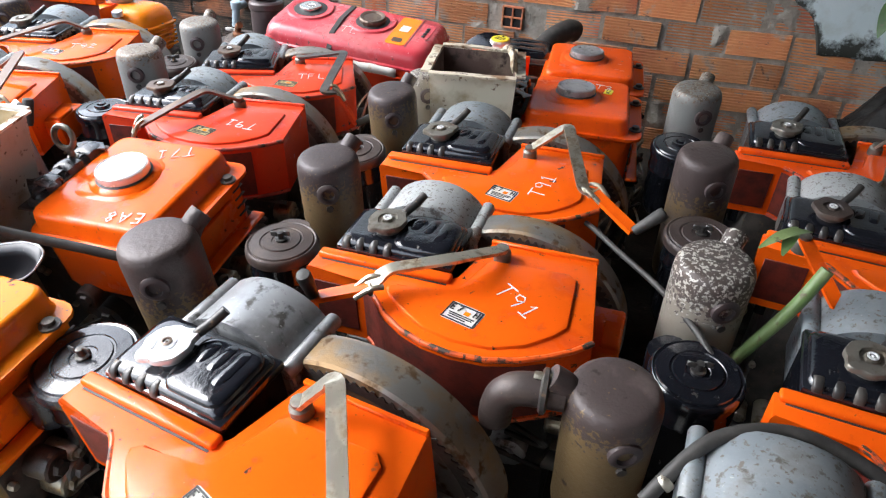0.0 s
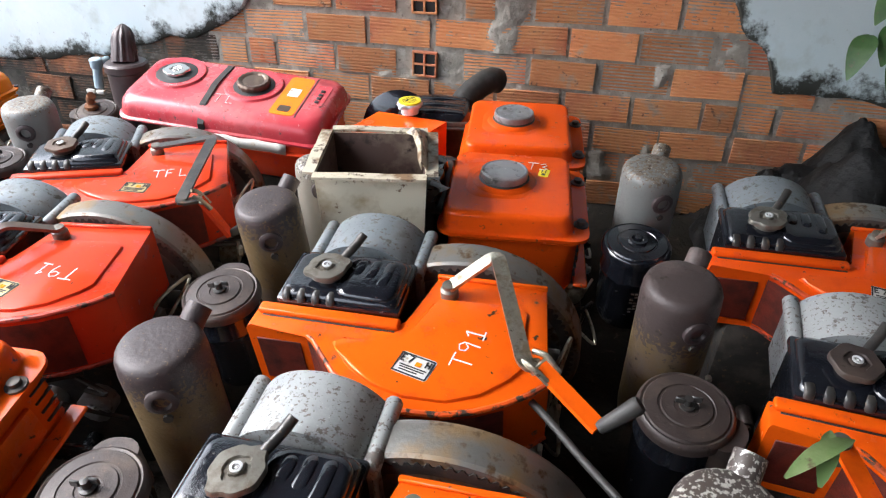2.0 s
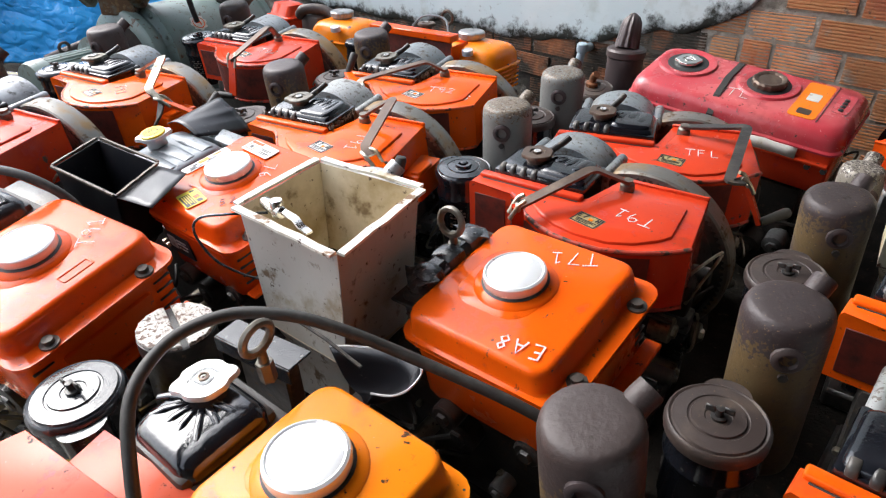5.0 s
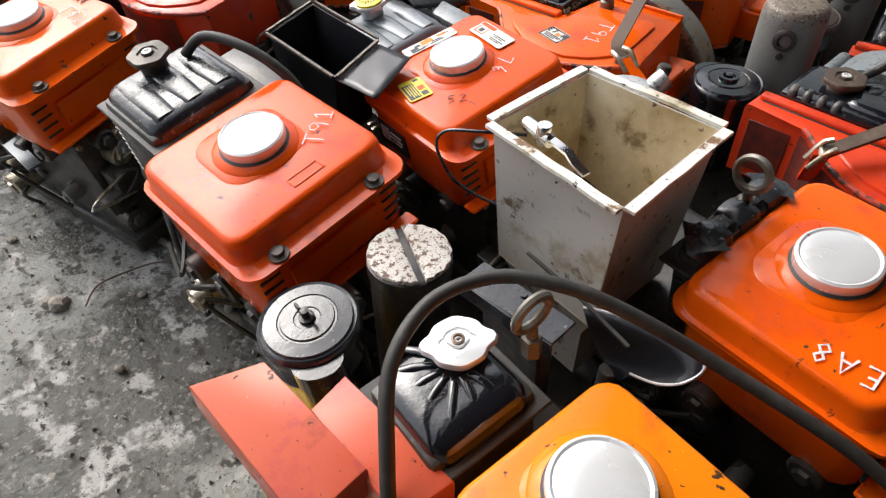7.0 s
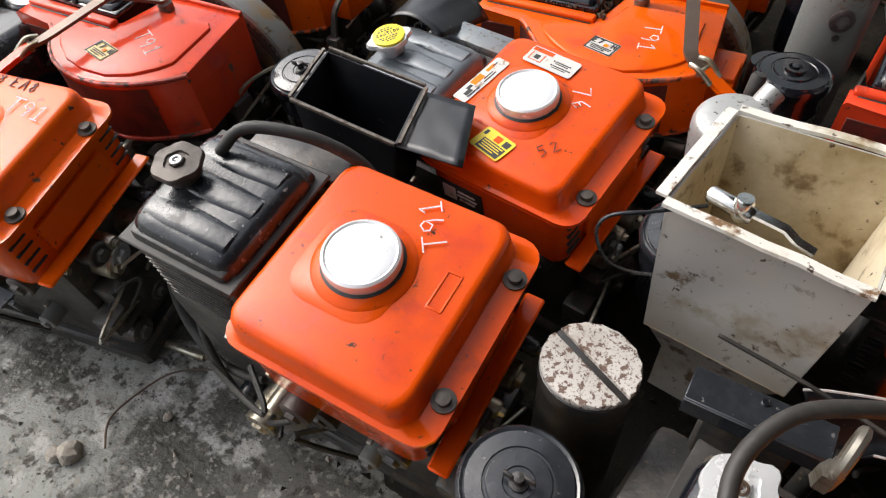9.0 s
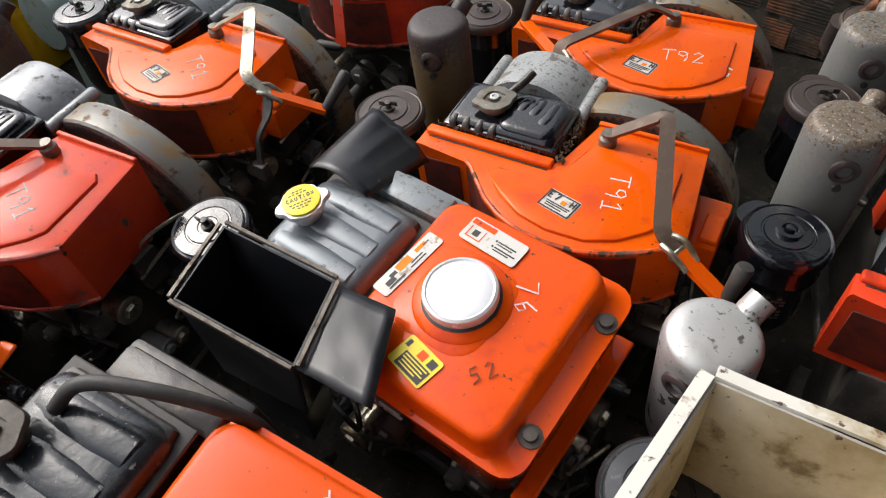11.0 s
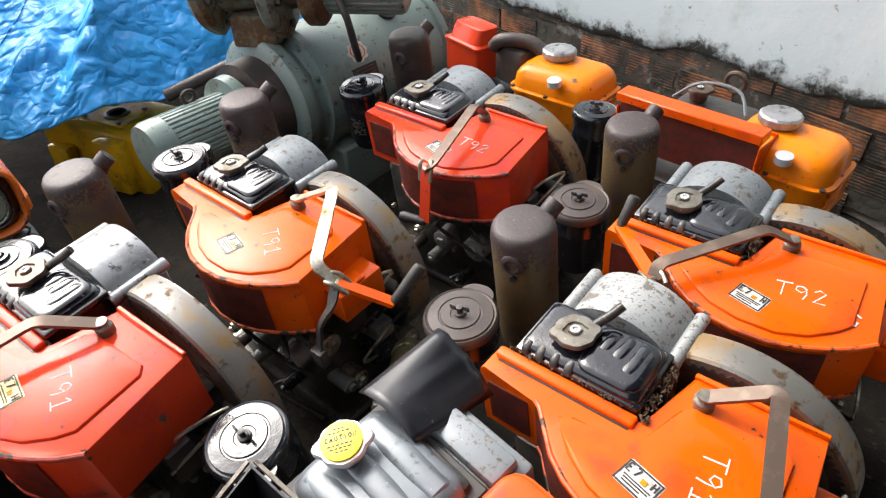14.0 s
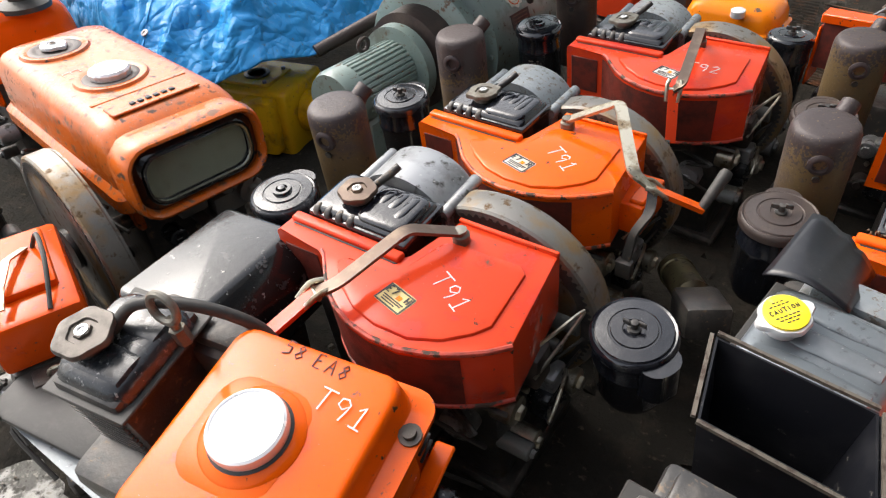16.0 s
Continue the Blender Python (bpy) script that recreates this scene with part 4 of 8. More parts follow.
def tank_engine(at, turn, paint, label, mark="T91", pen="", rad_mat=None, cap_mat=None, muff=None, muff_mat=None, air=None, lid=None, size=1.0, stickers=False, radiator=True, eye=True, cap_label="", dz=0.006, tilt=9.0, lean=0.0, head=True, eye_at=(-0.142, 0.023), louvres=True, nut=True, mark_turn=-6, rad_at=(-0.235, 0.0), rad_size=(0.19, 0.2), rad_z=0.0, rad_cap_at=(-0.292, 0.0), hose=True, capm=None, pen_at=None, pen_turn=20, pen_mat=None, head_mat=None, cap_disc=None, ribs=3, cap_r=0.034, eye_r=1.0, mark_at=None, eye_turn=0, cap_dz=0.0):
    """A small diesel with a box-shaped fuel tank on top; at: the filler cap."""
    base = thing("diesel_engine", tipped(at, dz, turn, tilt, lean), label, "engine", "small diesel engines in the yard")
    inv = base.matrix_world.inverted()
    local = lambda p: inv @ Vector(p)
    crankcase(base, -0.33, 0.15, -0.11, 0.11, 0.37)
    k = size
    cx, cy = 0.026, -0.004
    bm = bmesh.new()
    loft(bm, [rrect(0.296 * k, 0.298 * k, 0.03, 0.47, cx, cy), rrect(0.308 * k, 0.306 * k, 0.032, 0.474, cx, cy), rrect(0.308 * k, 0.306 * k, 0.032, 0.481, cx, cy), rrect(0.27 * k, 0.292 * k, 0.028, 0.4822, cx - 0.011, cy), rrect(0.264 * k, 0.287 * k, 0.028, 0.4855, cx - 0.011, cy), rrect(0.258 * k, 0.281 * k, 0.028, 0.511, cx - 0.012, cy), rrect(0.254 * k, 0.277 * k, 0.027, 0.5175, cx - 0.012, cy), rrect(0.246 * k, 0.269 * k, 0.025, 0.5212, cx - 0.012, cy), rrect(0.236 * k, 0.259 * k, 0.024, 0.5222, cx - 0.012, cy)])
    tank = part("fuel_tank", bm, paint, base)
    bm = bmesh.new()
    loft(bm, [rrect(0.25 * k, 0.28 * k, 0.03, 0.345, cx, cy), rrect(0.262 * k, 0.288 * k, 0.03, 0.36, cx, cy), rrect(0.266 * k, 0.292 * k, 0.03, 0.468, cx, cy), rrect(0.285 * k, 0.305 * k, 0.03, 0.4705, cx, cy)])
    rbox(bm, (cx + 0.148 * k, cy, 0.365), (0.03, 0.285 * k, 0.008), 0.003)
    rbox(bm, (cx + 0.136 * k, cy, 0.41), (0.012, 0.17 * k, 0.06), 0.005, 2)
    low = part("tank_housing", bm, paint, base)
    if louvres:
        each("louvre", [lambda b, s=s, j=j: rbox(b, (cx + 0.1325 * k, cy + s * 0.115 * k, 0.385 + 0.02 * j), (0.006, 0.035, 0.0035), 0.001) for s in (1, -1) for j in range(4)], M_INK, low)
    each("tank_bolt", [lambda b, s=s: lathe(b, [(0.0155, 0.481), (0.0155, 0.485), (0.009, 0.4855), (0.009, 0.493), (0.001, 0.494)], 12, Matrix.Translation((cx + 0.138 * k, cy + s * 0.09 * k, 0))) for s in (1, -1)], M_CAPOLD, tank)
    each("hole", [lambda b, s=s: lathe(b, [(0.0045, 0.4808), (0.001, 0.4815)], 10, Matrix.Translation((cx + 0.137 * k, cy + s * 0.133 * k, 0))) for s in (1, -1)], M_INK, tank)
    bm = bmesh.new()
    lathe(bm, [(0.068, 0.523), (0.064, 0.5275), (0.05, 0.531), (0.05, 0.52)], 32)
    loft(bm, [rrect(0.142 * k, 0.15 * k, 0.04, 0.5212, cx - 0.035, cy), rrect(0.134 * k, 0.142 * k, 0.04, 0.5238, cx - 0.035, cy)])
    neck = part("filler_neck", bm, paint, tank)
    bm = bmesh.new()
    lathe(bm, [(0.044, 0.528), (0.05, 0.531), (0.051, 0.541), (0.0495, 0.5475), (0.046, 0.5495), (0.043, 0.548), (0.041, 0.5485), (0.02, 0.5495), (0.001, 0.5497)], 40, None)
    part("filler_cap", bm, cap_mat or M_CHROME, tank, cap_label)
    bm = bmesh.new()
    lathe(bm, [(0.052, 0.5285), (0.054, 0.531), (0.0505, 0.5335)], 32)
    part("gasket", bm, M_RUBBER, tank)
    if mark:
        writing(mark, mark_at or (cx + 0.02, cy + 0.062, 0.5255), mark_turn, 0.03, tank)
    if pen:
        writing(pen, pen_at or (cx + 0.01, cy - 0.10, 0.5248), pen_turn, 0.028 if pen_mat or not pen_at else 0.021, tank, pen_mat or M_PEN, 0.0032 if pen_mat else 0.002, "hand_mark")
    if stickers:
        s1 = plate("caution_label", (-0.016, 0.096, 0.5245), -4, 0.095, 0.04, M_LABEL, tank)
        bars((-0.016, 0.096, 0.526), -4, [(-0.025, 0.0135, 0.04, 0.009), (-0.028, -0.0125, 0.026, 0.0015), (-0.04, -0.003, 0.0015, 0.018), (-0.016, -0.003, 0.0015, 0.018)], M_VERM, s1)
        bars((-0.016, 0.096, 0.526), -4, [(-0.028, -0.003, 0.01, 0.01), (0.004, 0.003, 0.003, 0.003), (0.022, 0.003, 0.03, 0.0022), (0.02, -0.001, 0.026, 0.0018), (0.004, -0.007, 0.003, 0.003), (0.024, -0.007, 0.034, 0.0022), (0.02, -0.011, 0.026, 0.0018)], M_INK, s1)
        s2 = plate("warning_label", (0.003, -0.104, 0.5235), -12, 0.062, 0.045, M_YLABEL, tank)
        bars((0.003, -0.104, 0.525), -12, [(0.004, -0.009, 0.046, 0.022), (-0.024, 0.011, 0.006, 0.01), (0.02, 0.011, 0.012, 0.012)], M_INK, s2)
        bars((0.003, -0.104, 0.5253), -12, [(0.002, 0.011, 0.012, 0.012)], M_VERM, s2)
        bars((0.003, -0.104, 0.5256), -12, [(0.004, -0.0015, 0.04, 0.0018), (0.002, -0.006, 0.036, 0.0018), (0.005, -0.0105, 0.038, 0.0018), (0.0, -0.015, 0.03, 0.0018)], M_YLABEL, s2)
        s3 = plate("torn_label", (-0.096, 0.006, 0.523), 84, 0.115, 0.028, M_LABEL, tank)
        bars((-0.096, 0.006, 0.5246), 84, [(-0.036, -0.002, 0.016, 0.008), (-0.026, 0.004, 0.012, 0.006), (-0.03, -0.009, 0.03, 0.003), (0.012, -0.008, 0.03, 0.002), (0.014, -0.003, 0.022, 0.002), (0.04, 0.005, 0.012, 0.002)], M_INK, s3)
        bars((-0.096, 0.006, 0.5245), 84, [(-0.004, 0.005, 0.026, 0.012), (0.03, 0.006, 0.02, 0.006)], M_AMBER, s3)
        bm = bmesh.new()
        rbox(bm, (-0.04, cy - 0.146, 0.415), (0.09, 0.004, 0.055), 0.001)
        s4 = part("plate", bm, M_INK, low)
        bm = bmesh.new()
        for x, z, w, h in ((-0.06, 0.42, 0.025, 0.03), (-0.025, 0.43, 0.035, 0.003), (-0.025, 0.42, 0.04, 0.003), (-0.025, 0.41, 0.03, 0.003)):
            rbox(bm, (x, cy - 0.1492, z), (w, 0.002, h), 0)
        part("print", bm, M_LABEL, s4)
    if radiator:
        rm = rad_mat or M_FINNED
        rx, ry = rad_at
        rw, rd = rad_size
        up = rad_z
        bm = bmesh.new()
        rbox(bm, (rx, ry, 0.415 + up), (rw - 0.01, rd + 0.01, 0.2), 0.01, 2)
        rad = part("radiator", bm, M_DARK, base)
        bm = bmesh.new()
        loft(bm, [rrect(rw, rd, 0.02, 0.495 + up, rx, ry), rrect(rw - 0.004, rd - 0.004, 0.025, 0.516 + up, rx, ry), rrect(rw - 0.014, rd - 0.014, 0.028, 0.526 + up, rx, ry), rrect(rw - 0.032, rd - 0.034, 0.03, 0.5315 + up, rx, ry), rrect(rw - 0.07, rd - 0.07, 0.03, 0.533 + up, rx, ry)])
        part("top_tank", bm, rm, rad)
        n = ribs
        step = 0.87 / max(n, 1)
        for j in range(0 if n else 7):
            a = radians(-150 + 27 * j)
            p = Vector((rx - 0.015, ry + 0.02, 0))
            far = 0.058 / max(abs(math.cos(a)), abs(math.sin(a)))
            q = p + Vector((math.cos(a), math.sin(a), 0)) * far
            p += Vector((math.cos(a), math.sin(a), 0)) * 0.02
            bm = bmesh.new()
            sweep(bm, [p + Vector((0, 0, 0.5325 + up)), p.lerp(q, 0.6) + Vector((0, 0, 0.5335 + up)), q + Vector((0, 0, 0.528 + up))], [(0.0055 * math.cos(t), 0.0028 * math.sin(t)) for t in [2 * math.pi * q / 10 for q in range(10)]])
            part("rib", bm, rm, rad, sharp=70)
        each("rib", [lambda b, y=ry + rd * step * (j - (n - 1) / 2): sweep(b, [(rx - rw * 0.46, y, 0.512 + up), (rx - rw * 0.38, y, 0.528 + up), (rx, y, 0.535 + up), (rx + rw * 0.38, y, 0.53 + up), (rx + rw * 0.46, y, 0.512 + up)], [(rd * step * 0.36 * math.cos(t), rd * 0.026 * math.sin(t)) for t in [2 * math.pi * q / 12 for q in range(12)]]) for j in range(n)], rm, rad)
        if rm is not M_BLACK:
            each("core_fin", [lambda b, j=j: rbox(b, (rx, ry - rd / 2 - 0.008, 0.33 + up + 0.012 * j), (rw - 0.03, 0.006, 0.003), 0.0008) for j in range(13)], M_DARK, rad)
        bm = bmesh.new()
        rbox(bm, (rx, ry, 0.498 + up), (rw + 0.02, rd + 0.03, 0.006), 0.002)
        part("flange", bm, M_RUBBER, rad)
        if rad_cap_at:
            rad_cap(rad, rad_cap_at, 0.564 + up + cap_dz, capm or (M_CHROME if stickers else M_CAPOLD), cap_r, turn=60, disc=cap_disc)
        if hose:
            bm = bmesh.new()
            tube(bm, [(-0.27, 0.05, 0.54), (-0.24, 0.085, 0.57), (-0.16, 0.12, 0.555), (-0.1, 0.145, 0.50), (-0.09, 0.15, 0.42)], 0.009)
            part("hose", bm, M_RUBBER, rad)
    if head:
        bm = bmesh.new()
        rbox(bm, (-0.21, 0.13, 0.475), (0.17, 0.05, 0.03), 0.008, 2)
        rbox(bm, (-0.21, 0.13, 0.41), (0.2, 0.08, 0.12), 0.01, 2)
        part("cylinder_head", bm, head_mat or M_DARK, base)
    if eye:
        ex, ey = eye_at
        bm = bmesh.new()
        et = radians(eye_turn)
        ring = [(ex + 0.023 * eye_r * math.cos(a) * math.cos(et), ey + 0.023 * eye_r * math.cos(a) * math.sin(et) + 0.006 * math.sin(a), 0.556 + eye_r * (0.022 + 0.022 * math.sin(a))) for a in [radians(-90 + 24 * j) for j in range(16)]]
        tube(bm, ring, 0.006, 8)
        rod(bm, (ex, ey, 0.50), (ex, ey, 0.557), 0.007, 10)
        lathe(bm, [(0.012, 0.503), (0.012, 0.535), (0.001, 0.536)], 6, Matrix.Translation((ex, ey, 0)))
        part("lifting_eye", bm, M_CAP, base)
    if muff:
        x, y, z = local(muff)
        muffler(base, (x, y), muff_mat or M_SOOT, pipe=70, top=z)
    if air:
        x, y, z = local(air)
        air_cleaner(base, (x, y), lid or M_GREYLID, ear=-20, nut=nut, top=z)
    return base


# ---- the place: ground, wall ----
WALL_A, WALL_TURN = Vector((0.625, 3.366, 0)), -16.2
WALL = Matrix.Translation(WALL_A) @ Matrix.Rotation(radians(WALL_TURN), 4, "Z")


def plaster_edge(s):
    """Height of the ragged lower edge of the plaster along the wall."""
    n = noise.noise(Vector((s * 3.1, 0.3, 0))) * 0.012 + noise.noise(Vector((s * 11, 4.3, 0))) * 0.018
    pts = [(-6, 0.42), (-2.25, 0.43), (-2.05, 0.47), (-1.93, 0.455), (-1.65, 0.452), (-1.475, 0.474), (-1.29, 0.50), (-1.05, 0.565), (-0.91, 0.587), (-0.72, 0.68), (-0.67, 0.745), (-0.45, 0.79), (-0.15, 0.8), (0.0, 0.84), (0.5, 0.84), (0.8, 0.8), (0.84, 0.711), (0.91, 0.679), (0.94, 0.614), (0.96, 0.551), (1.12, 0.553), (1.3, 0.53), (6, 0.46)]
    for (a, u), (b, v) in zip(pts, pts[1:]):
        if a <= s <= b:
            return u + (v - u) * (s - a) / (b - a) + n
    return 0.5 + n


def build_ground():
    bm = bmesh.new()
    nx, ny = 110, 90
    vs = []
    for j in range(ny + 1):
        for i in range(nx + 1):
            x, y = -5.5 + 9 * i / nx, -2.5 + 7.5 * j / ny
            z = 0.012 * noise.noise(Vector((x * 2, y * 2, 0))) + 0.006 * noise.noise(Vector((x * 9, y * 9, 3)))
            vs.append(bm.verts.new((x, y, z)))
    for j in range(ny):
        for i in range(nx):
            a = j * (nx + 1) + i
            bm.faces.new((vs[a], vs[a + 1], vs[a + nx + 2], vs[a + nx + 1]))
    far = [bm.verts.new(p) for p in ((-300, -300, -0.03), (300, -300, -0.03), (300, 300, -0.03), (-300, 300, -0.03))]
    bm.faces.new(far)
    tagged(part("ground", bm, M_GROUND), "grey oil-stained concrete yard floor with grit", "ground", kind="structure")
    # black uneven layer over the floor, ragged along its outline
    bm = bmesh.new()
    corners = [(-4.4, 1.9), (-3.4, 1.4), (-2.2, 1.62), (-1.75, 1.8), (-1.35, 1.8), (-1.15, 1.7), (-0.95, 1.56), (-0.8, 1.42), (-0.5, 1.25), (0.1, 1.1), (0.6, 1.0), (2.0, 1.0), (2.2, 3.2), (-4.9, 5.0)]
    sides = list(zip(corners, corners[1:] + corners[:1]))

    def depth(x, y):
        """How far inside the black layer a place lies."""
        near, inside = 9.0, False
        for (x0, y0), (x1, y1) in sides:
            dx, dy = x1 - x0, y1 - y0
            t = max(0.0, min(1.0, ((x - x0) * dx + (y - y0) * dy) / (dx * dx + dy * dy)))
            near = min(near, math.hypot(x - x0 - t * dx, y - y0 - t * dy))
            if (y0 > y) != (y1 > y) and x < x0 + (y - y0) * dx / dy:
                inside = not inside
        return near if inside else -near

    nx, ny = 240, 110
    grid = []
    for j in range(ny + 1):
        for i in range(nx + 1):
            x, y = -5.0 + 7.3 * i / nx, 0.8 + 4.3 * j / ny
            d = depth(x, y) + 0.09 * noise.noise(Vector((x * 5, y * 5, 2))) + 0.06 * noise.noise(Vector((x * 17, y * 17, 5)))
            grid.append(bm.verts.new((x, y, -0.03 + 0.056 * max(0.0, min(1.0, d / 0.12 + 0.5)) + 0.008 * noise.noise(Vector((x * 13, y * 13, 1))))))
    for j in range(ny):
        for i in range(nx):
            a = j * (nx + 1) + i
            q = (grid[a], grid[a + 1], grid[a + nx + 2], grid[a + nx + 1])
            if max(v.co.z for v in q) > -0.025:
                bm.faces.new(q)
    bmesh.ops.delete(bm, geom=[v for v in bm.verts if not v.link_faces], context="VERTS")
    tagged(part("oil_soaked_dirt", bm, M_SOIL), "black uneven ground layer under and around the engines", "dirt", kind="structure")
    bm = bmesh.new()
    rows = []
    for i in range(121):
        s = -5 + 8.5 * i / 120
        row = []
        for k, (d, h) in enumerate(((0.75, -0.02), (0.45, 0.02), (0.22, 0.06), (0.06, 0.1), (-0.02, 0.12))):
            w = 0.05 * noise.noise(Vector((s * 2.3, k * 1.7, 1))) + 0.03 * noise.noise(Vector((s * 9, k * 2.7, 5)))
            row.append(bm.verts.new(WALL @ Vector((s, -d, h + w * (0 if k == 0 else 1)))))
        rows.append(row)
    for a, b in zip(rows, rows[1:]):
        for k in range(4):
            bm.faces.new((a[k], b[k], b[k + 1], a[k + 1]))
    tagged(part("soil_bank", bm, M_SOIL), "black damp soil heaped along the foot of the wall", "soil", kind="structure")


def plaster_material():
    m = mat("old_white_plaster", (0.58, 0.67, 0.69), 0.8, 0, [(3, 0.45, 0.7, (0.67, 0.74, 0.75), 0.85), (7, 0.56, 0.72, (0.46, 0.52, 0.5), 0.85), (16, 0.68, 0.71, (0.3, 0.31, 0.29), 0.9), (60, 0.7, 0.74, (0.25, 0.25, 0.23), 0.9)], (25, 0.5))
    n, l = m.node_tree.nodes, m.node_tree.links
    b = n["Principled BSDF"]
    src = b.inputs["Base Color"].links[0].from_socket
    geo = n.new("ShaderNodeAttribute")
    geo.attribute_name = "damp"
    t = n.new("ShaderNodeTexNoise")
    t.inputs["Scale"].default_value, t.inputs["Detail"].default_value, t.inputs["Roughness"].default_value = 9, 9, 0.75
    tc = n.new("ShaderNodeTexCoord")
    l.new(tc.outputs["Object"], t.inputs["Vector"])
    add = n.new("ShaderNodeMath")
    add.operation = "MULTIPLY_ADD"
    l.new(geo.outputs["Fac"], add.inputs[0])
    add.inputs[1].default_value = 0.34
    l.new(t.outputs["Fac"], add.inputs[2])
    r = n.new("ShaderNodeMapRange")
    r.inputs["From Min"].default_value, r.inputs["From Max"].default_value = 0.68, 0.82
    l.new(add.outputs[0], r.inputs["Value"])
    mx = n.new("ShaderNodeMix")
    mx.data_type = "RGBA"
    l.new(r.outputs[0], mx.inputs["Factor"])
    l.new(src, mx.inputs["A"])
    mx.inputs["B"].default_value = (0.035, 0.037, 0.03, 1)
    l.new(mx.outputs["Result"], b.inputs["Base Color"])
    return m


def build_wall():
    bm = bmesh.new()
    rbox(bm, (-4.2, 0.11, 0.63), (4.6, 0.18, 1.46), 0)
    rbox(bm, (1.05, 0.11, 1.2), (5.9, 0.18, 2.6), 0)
    ob = part("wall_back", bm, M_MORTAR)
    ob.matrix_world = WALL
    tagged(ob, "brick boundary wall, plaster fallen off in patches", "wall", kind="structure")
    # plaster coat, ragged at its lower edge
    bm = bmesh.new()
    lay = bm.verts.layers.float.new("damp")
    n = 480
    cols = []
    for i in range(n + 1):
        s = -6 + 10 * i / n
        e = plaster_edge(s)
        col = []
        for z, y, dampness in ((e - 0.004, 0.016, 1.0), (e, -0.002, 1.0), (e + 0.012, -0.010, 0.9), (e + 0.04, -0.011, 0.65), (e + 0.08, -0.012, 0.35), (e + 0.16, -0.012, 0.12), (e + 0.3, -0.012, 0.0), (1.36 if s < -1.9 else 2.5, -0.012, 0.0)):
            v = bm.verts.new((s, y, z))
            v[lay] = dampness
            col.append(v)
        cols.append(col)
    for a, b in zip(cols, cols[1:]):
        for k in range(len(a) - 1):
            bm.faces.new((a[k], b[k], b[k + 1], a[k + 1]))
    pl = part("plaster", bm, plaster_material(), ob)
    # hollow clay bricks: a grooved face each
    def brick_mesh(L):
        bm = bmesh.new()
        h, d, g = 0.082, 0.06, 8
        zs, ys = [-h / 2], [0.0]
        for k in range(g):
            z = -h / 2 + h * (k + 0.5) / g
            zs += [z - 0.0027, z - 0.0014, z + 0.0014, z + 0.0027]
            ys += [0.0, 0.0048, 0.0048, 0.0]
        zs.append(h / 2)
        ys.append(0.0)
        l = [bm.verts.new((-L / 2, y, z)) for y, z in zip(ys, zs)]
        r = [bm.verts.new((L / 2, y, z)) for y, z in zip(ys, zs)]
        bl, tl, br, tr = (bm.verts.new((sx * L / 2, d, sz * h / 2)) for sx, sz in ((-1, -1), (-1, 1), (1, -1), (1, 1)))
        for k in range(len(l) - 1):
            bm.faces.new((l[k], r[k], r[k + 1], l[k + 1]))
        bm.faces.new((l[0], bl, br, r[0]))
        bm.faces.new((l[-1], r[-1], tr, tl))
        bm.faces.new(l + [tl, bl])
        bm.faces.new(r + [tr, br])
        me = bpy.data.meshes.new("brick")
        bmesh.ops.recalc_face_normals(bm, faces=bm.faces)
        bm.to_mesh(me)
        bm.free()
        return me

    whole, half = brick_mesh(0.197), brick_mesh(0.09)
    for me in (whole, half):
        me.materials.append(M_BRICK)
    wet_whole, wet_half = whole.copy(), half.copy()
    for me in (wet_whole, wet_half):
        me.materials.clear()
        me.materials.append(M_WETBRICK)
    rng = random.Random(4)
    # end-on bricks with their four channels
    bm = bmesh.new()
    o, w = 0.041, 0.006
    for x in (-o + w / 2, 0, o - w / 2):
        rbox(bm, (x, 0.02, 0), (w, 0.06, 0.082), 0.001)
    for z in (-o + w / 2, 0, o - w / 2):
        rbox(bm, (0, 0.02, z), (0.082, 0.06, w), 0.001)
    rbox(bm, (0, 0.055, 0), (0.08, 0.01, 0.08), 0)
    ends = bpy.data.meshes.new("brick")
    bm.to_mesh(ends)
    bm.free()
    ends.materials.append(M_BRICK)
    # black plate stands in for the shade deep in the channels
    bm = bmesh.new()
    rbox(bm, (0, -0.001, 0), (0.078, 0.002, 0.078), 0)
    dark = bpy.data.meshes.new("channel")
    bm.to_mesh(dark)
    bm.free()
    dark.materials.append(M_INK)
    for c in range(-4, 5):
        z = 0.552 + 0.098 * c
        if z < 0.12:
            continue
        start = -0.702 if c % 2 else -0.815
        for k in range(-13, 13):
            left = start + 0.2125 * k + rng.uniform(-0.006, 0.006)
            pieces = [(0.047, 0), (0.155, 0)] if rng.random() < 0.12 else [(0.1, 1)]
            if c in (0, 2) and abs(left + 0.1 + 0.096) < 0.106:
                pieces = [(-0.096 - left, 2)]
            for dx, kind in pieces:
                m = left + dx
                damp = m < -0.87 and z < 0.6
                me = ends if kind == 2 else ((wet_half if damp else half), (wet_whole if damp else whole))[kind]
                if -3.4 < m < 1.9 and z - 0.05 < plaster_edge(m) and rng.random() > (0.15 if damp else 0.015):
                    ob2 = new("brick", me)
                    ob2.parent = ob
                    if kind == 2:
                        hole = new("channel", dark)
                        hole.parent = ob2
                    ob2.matrix_basis = pose(m, rng.uniform(-0.004, 0.006), z + rng.uniform(-0.004, 0.004), rng.uniform(-1.5, 1.5), rng.uniform(-1.2, 1.2), rng.uniform(-1.5, 1.5))


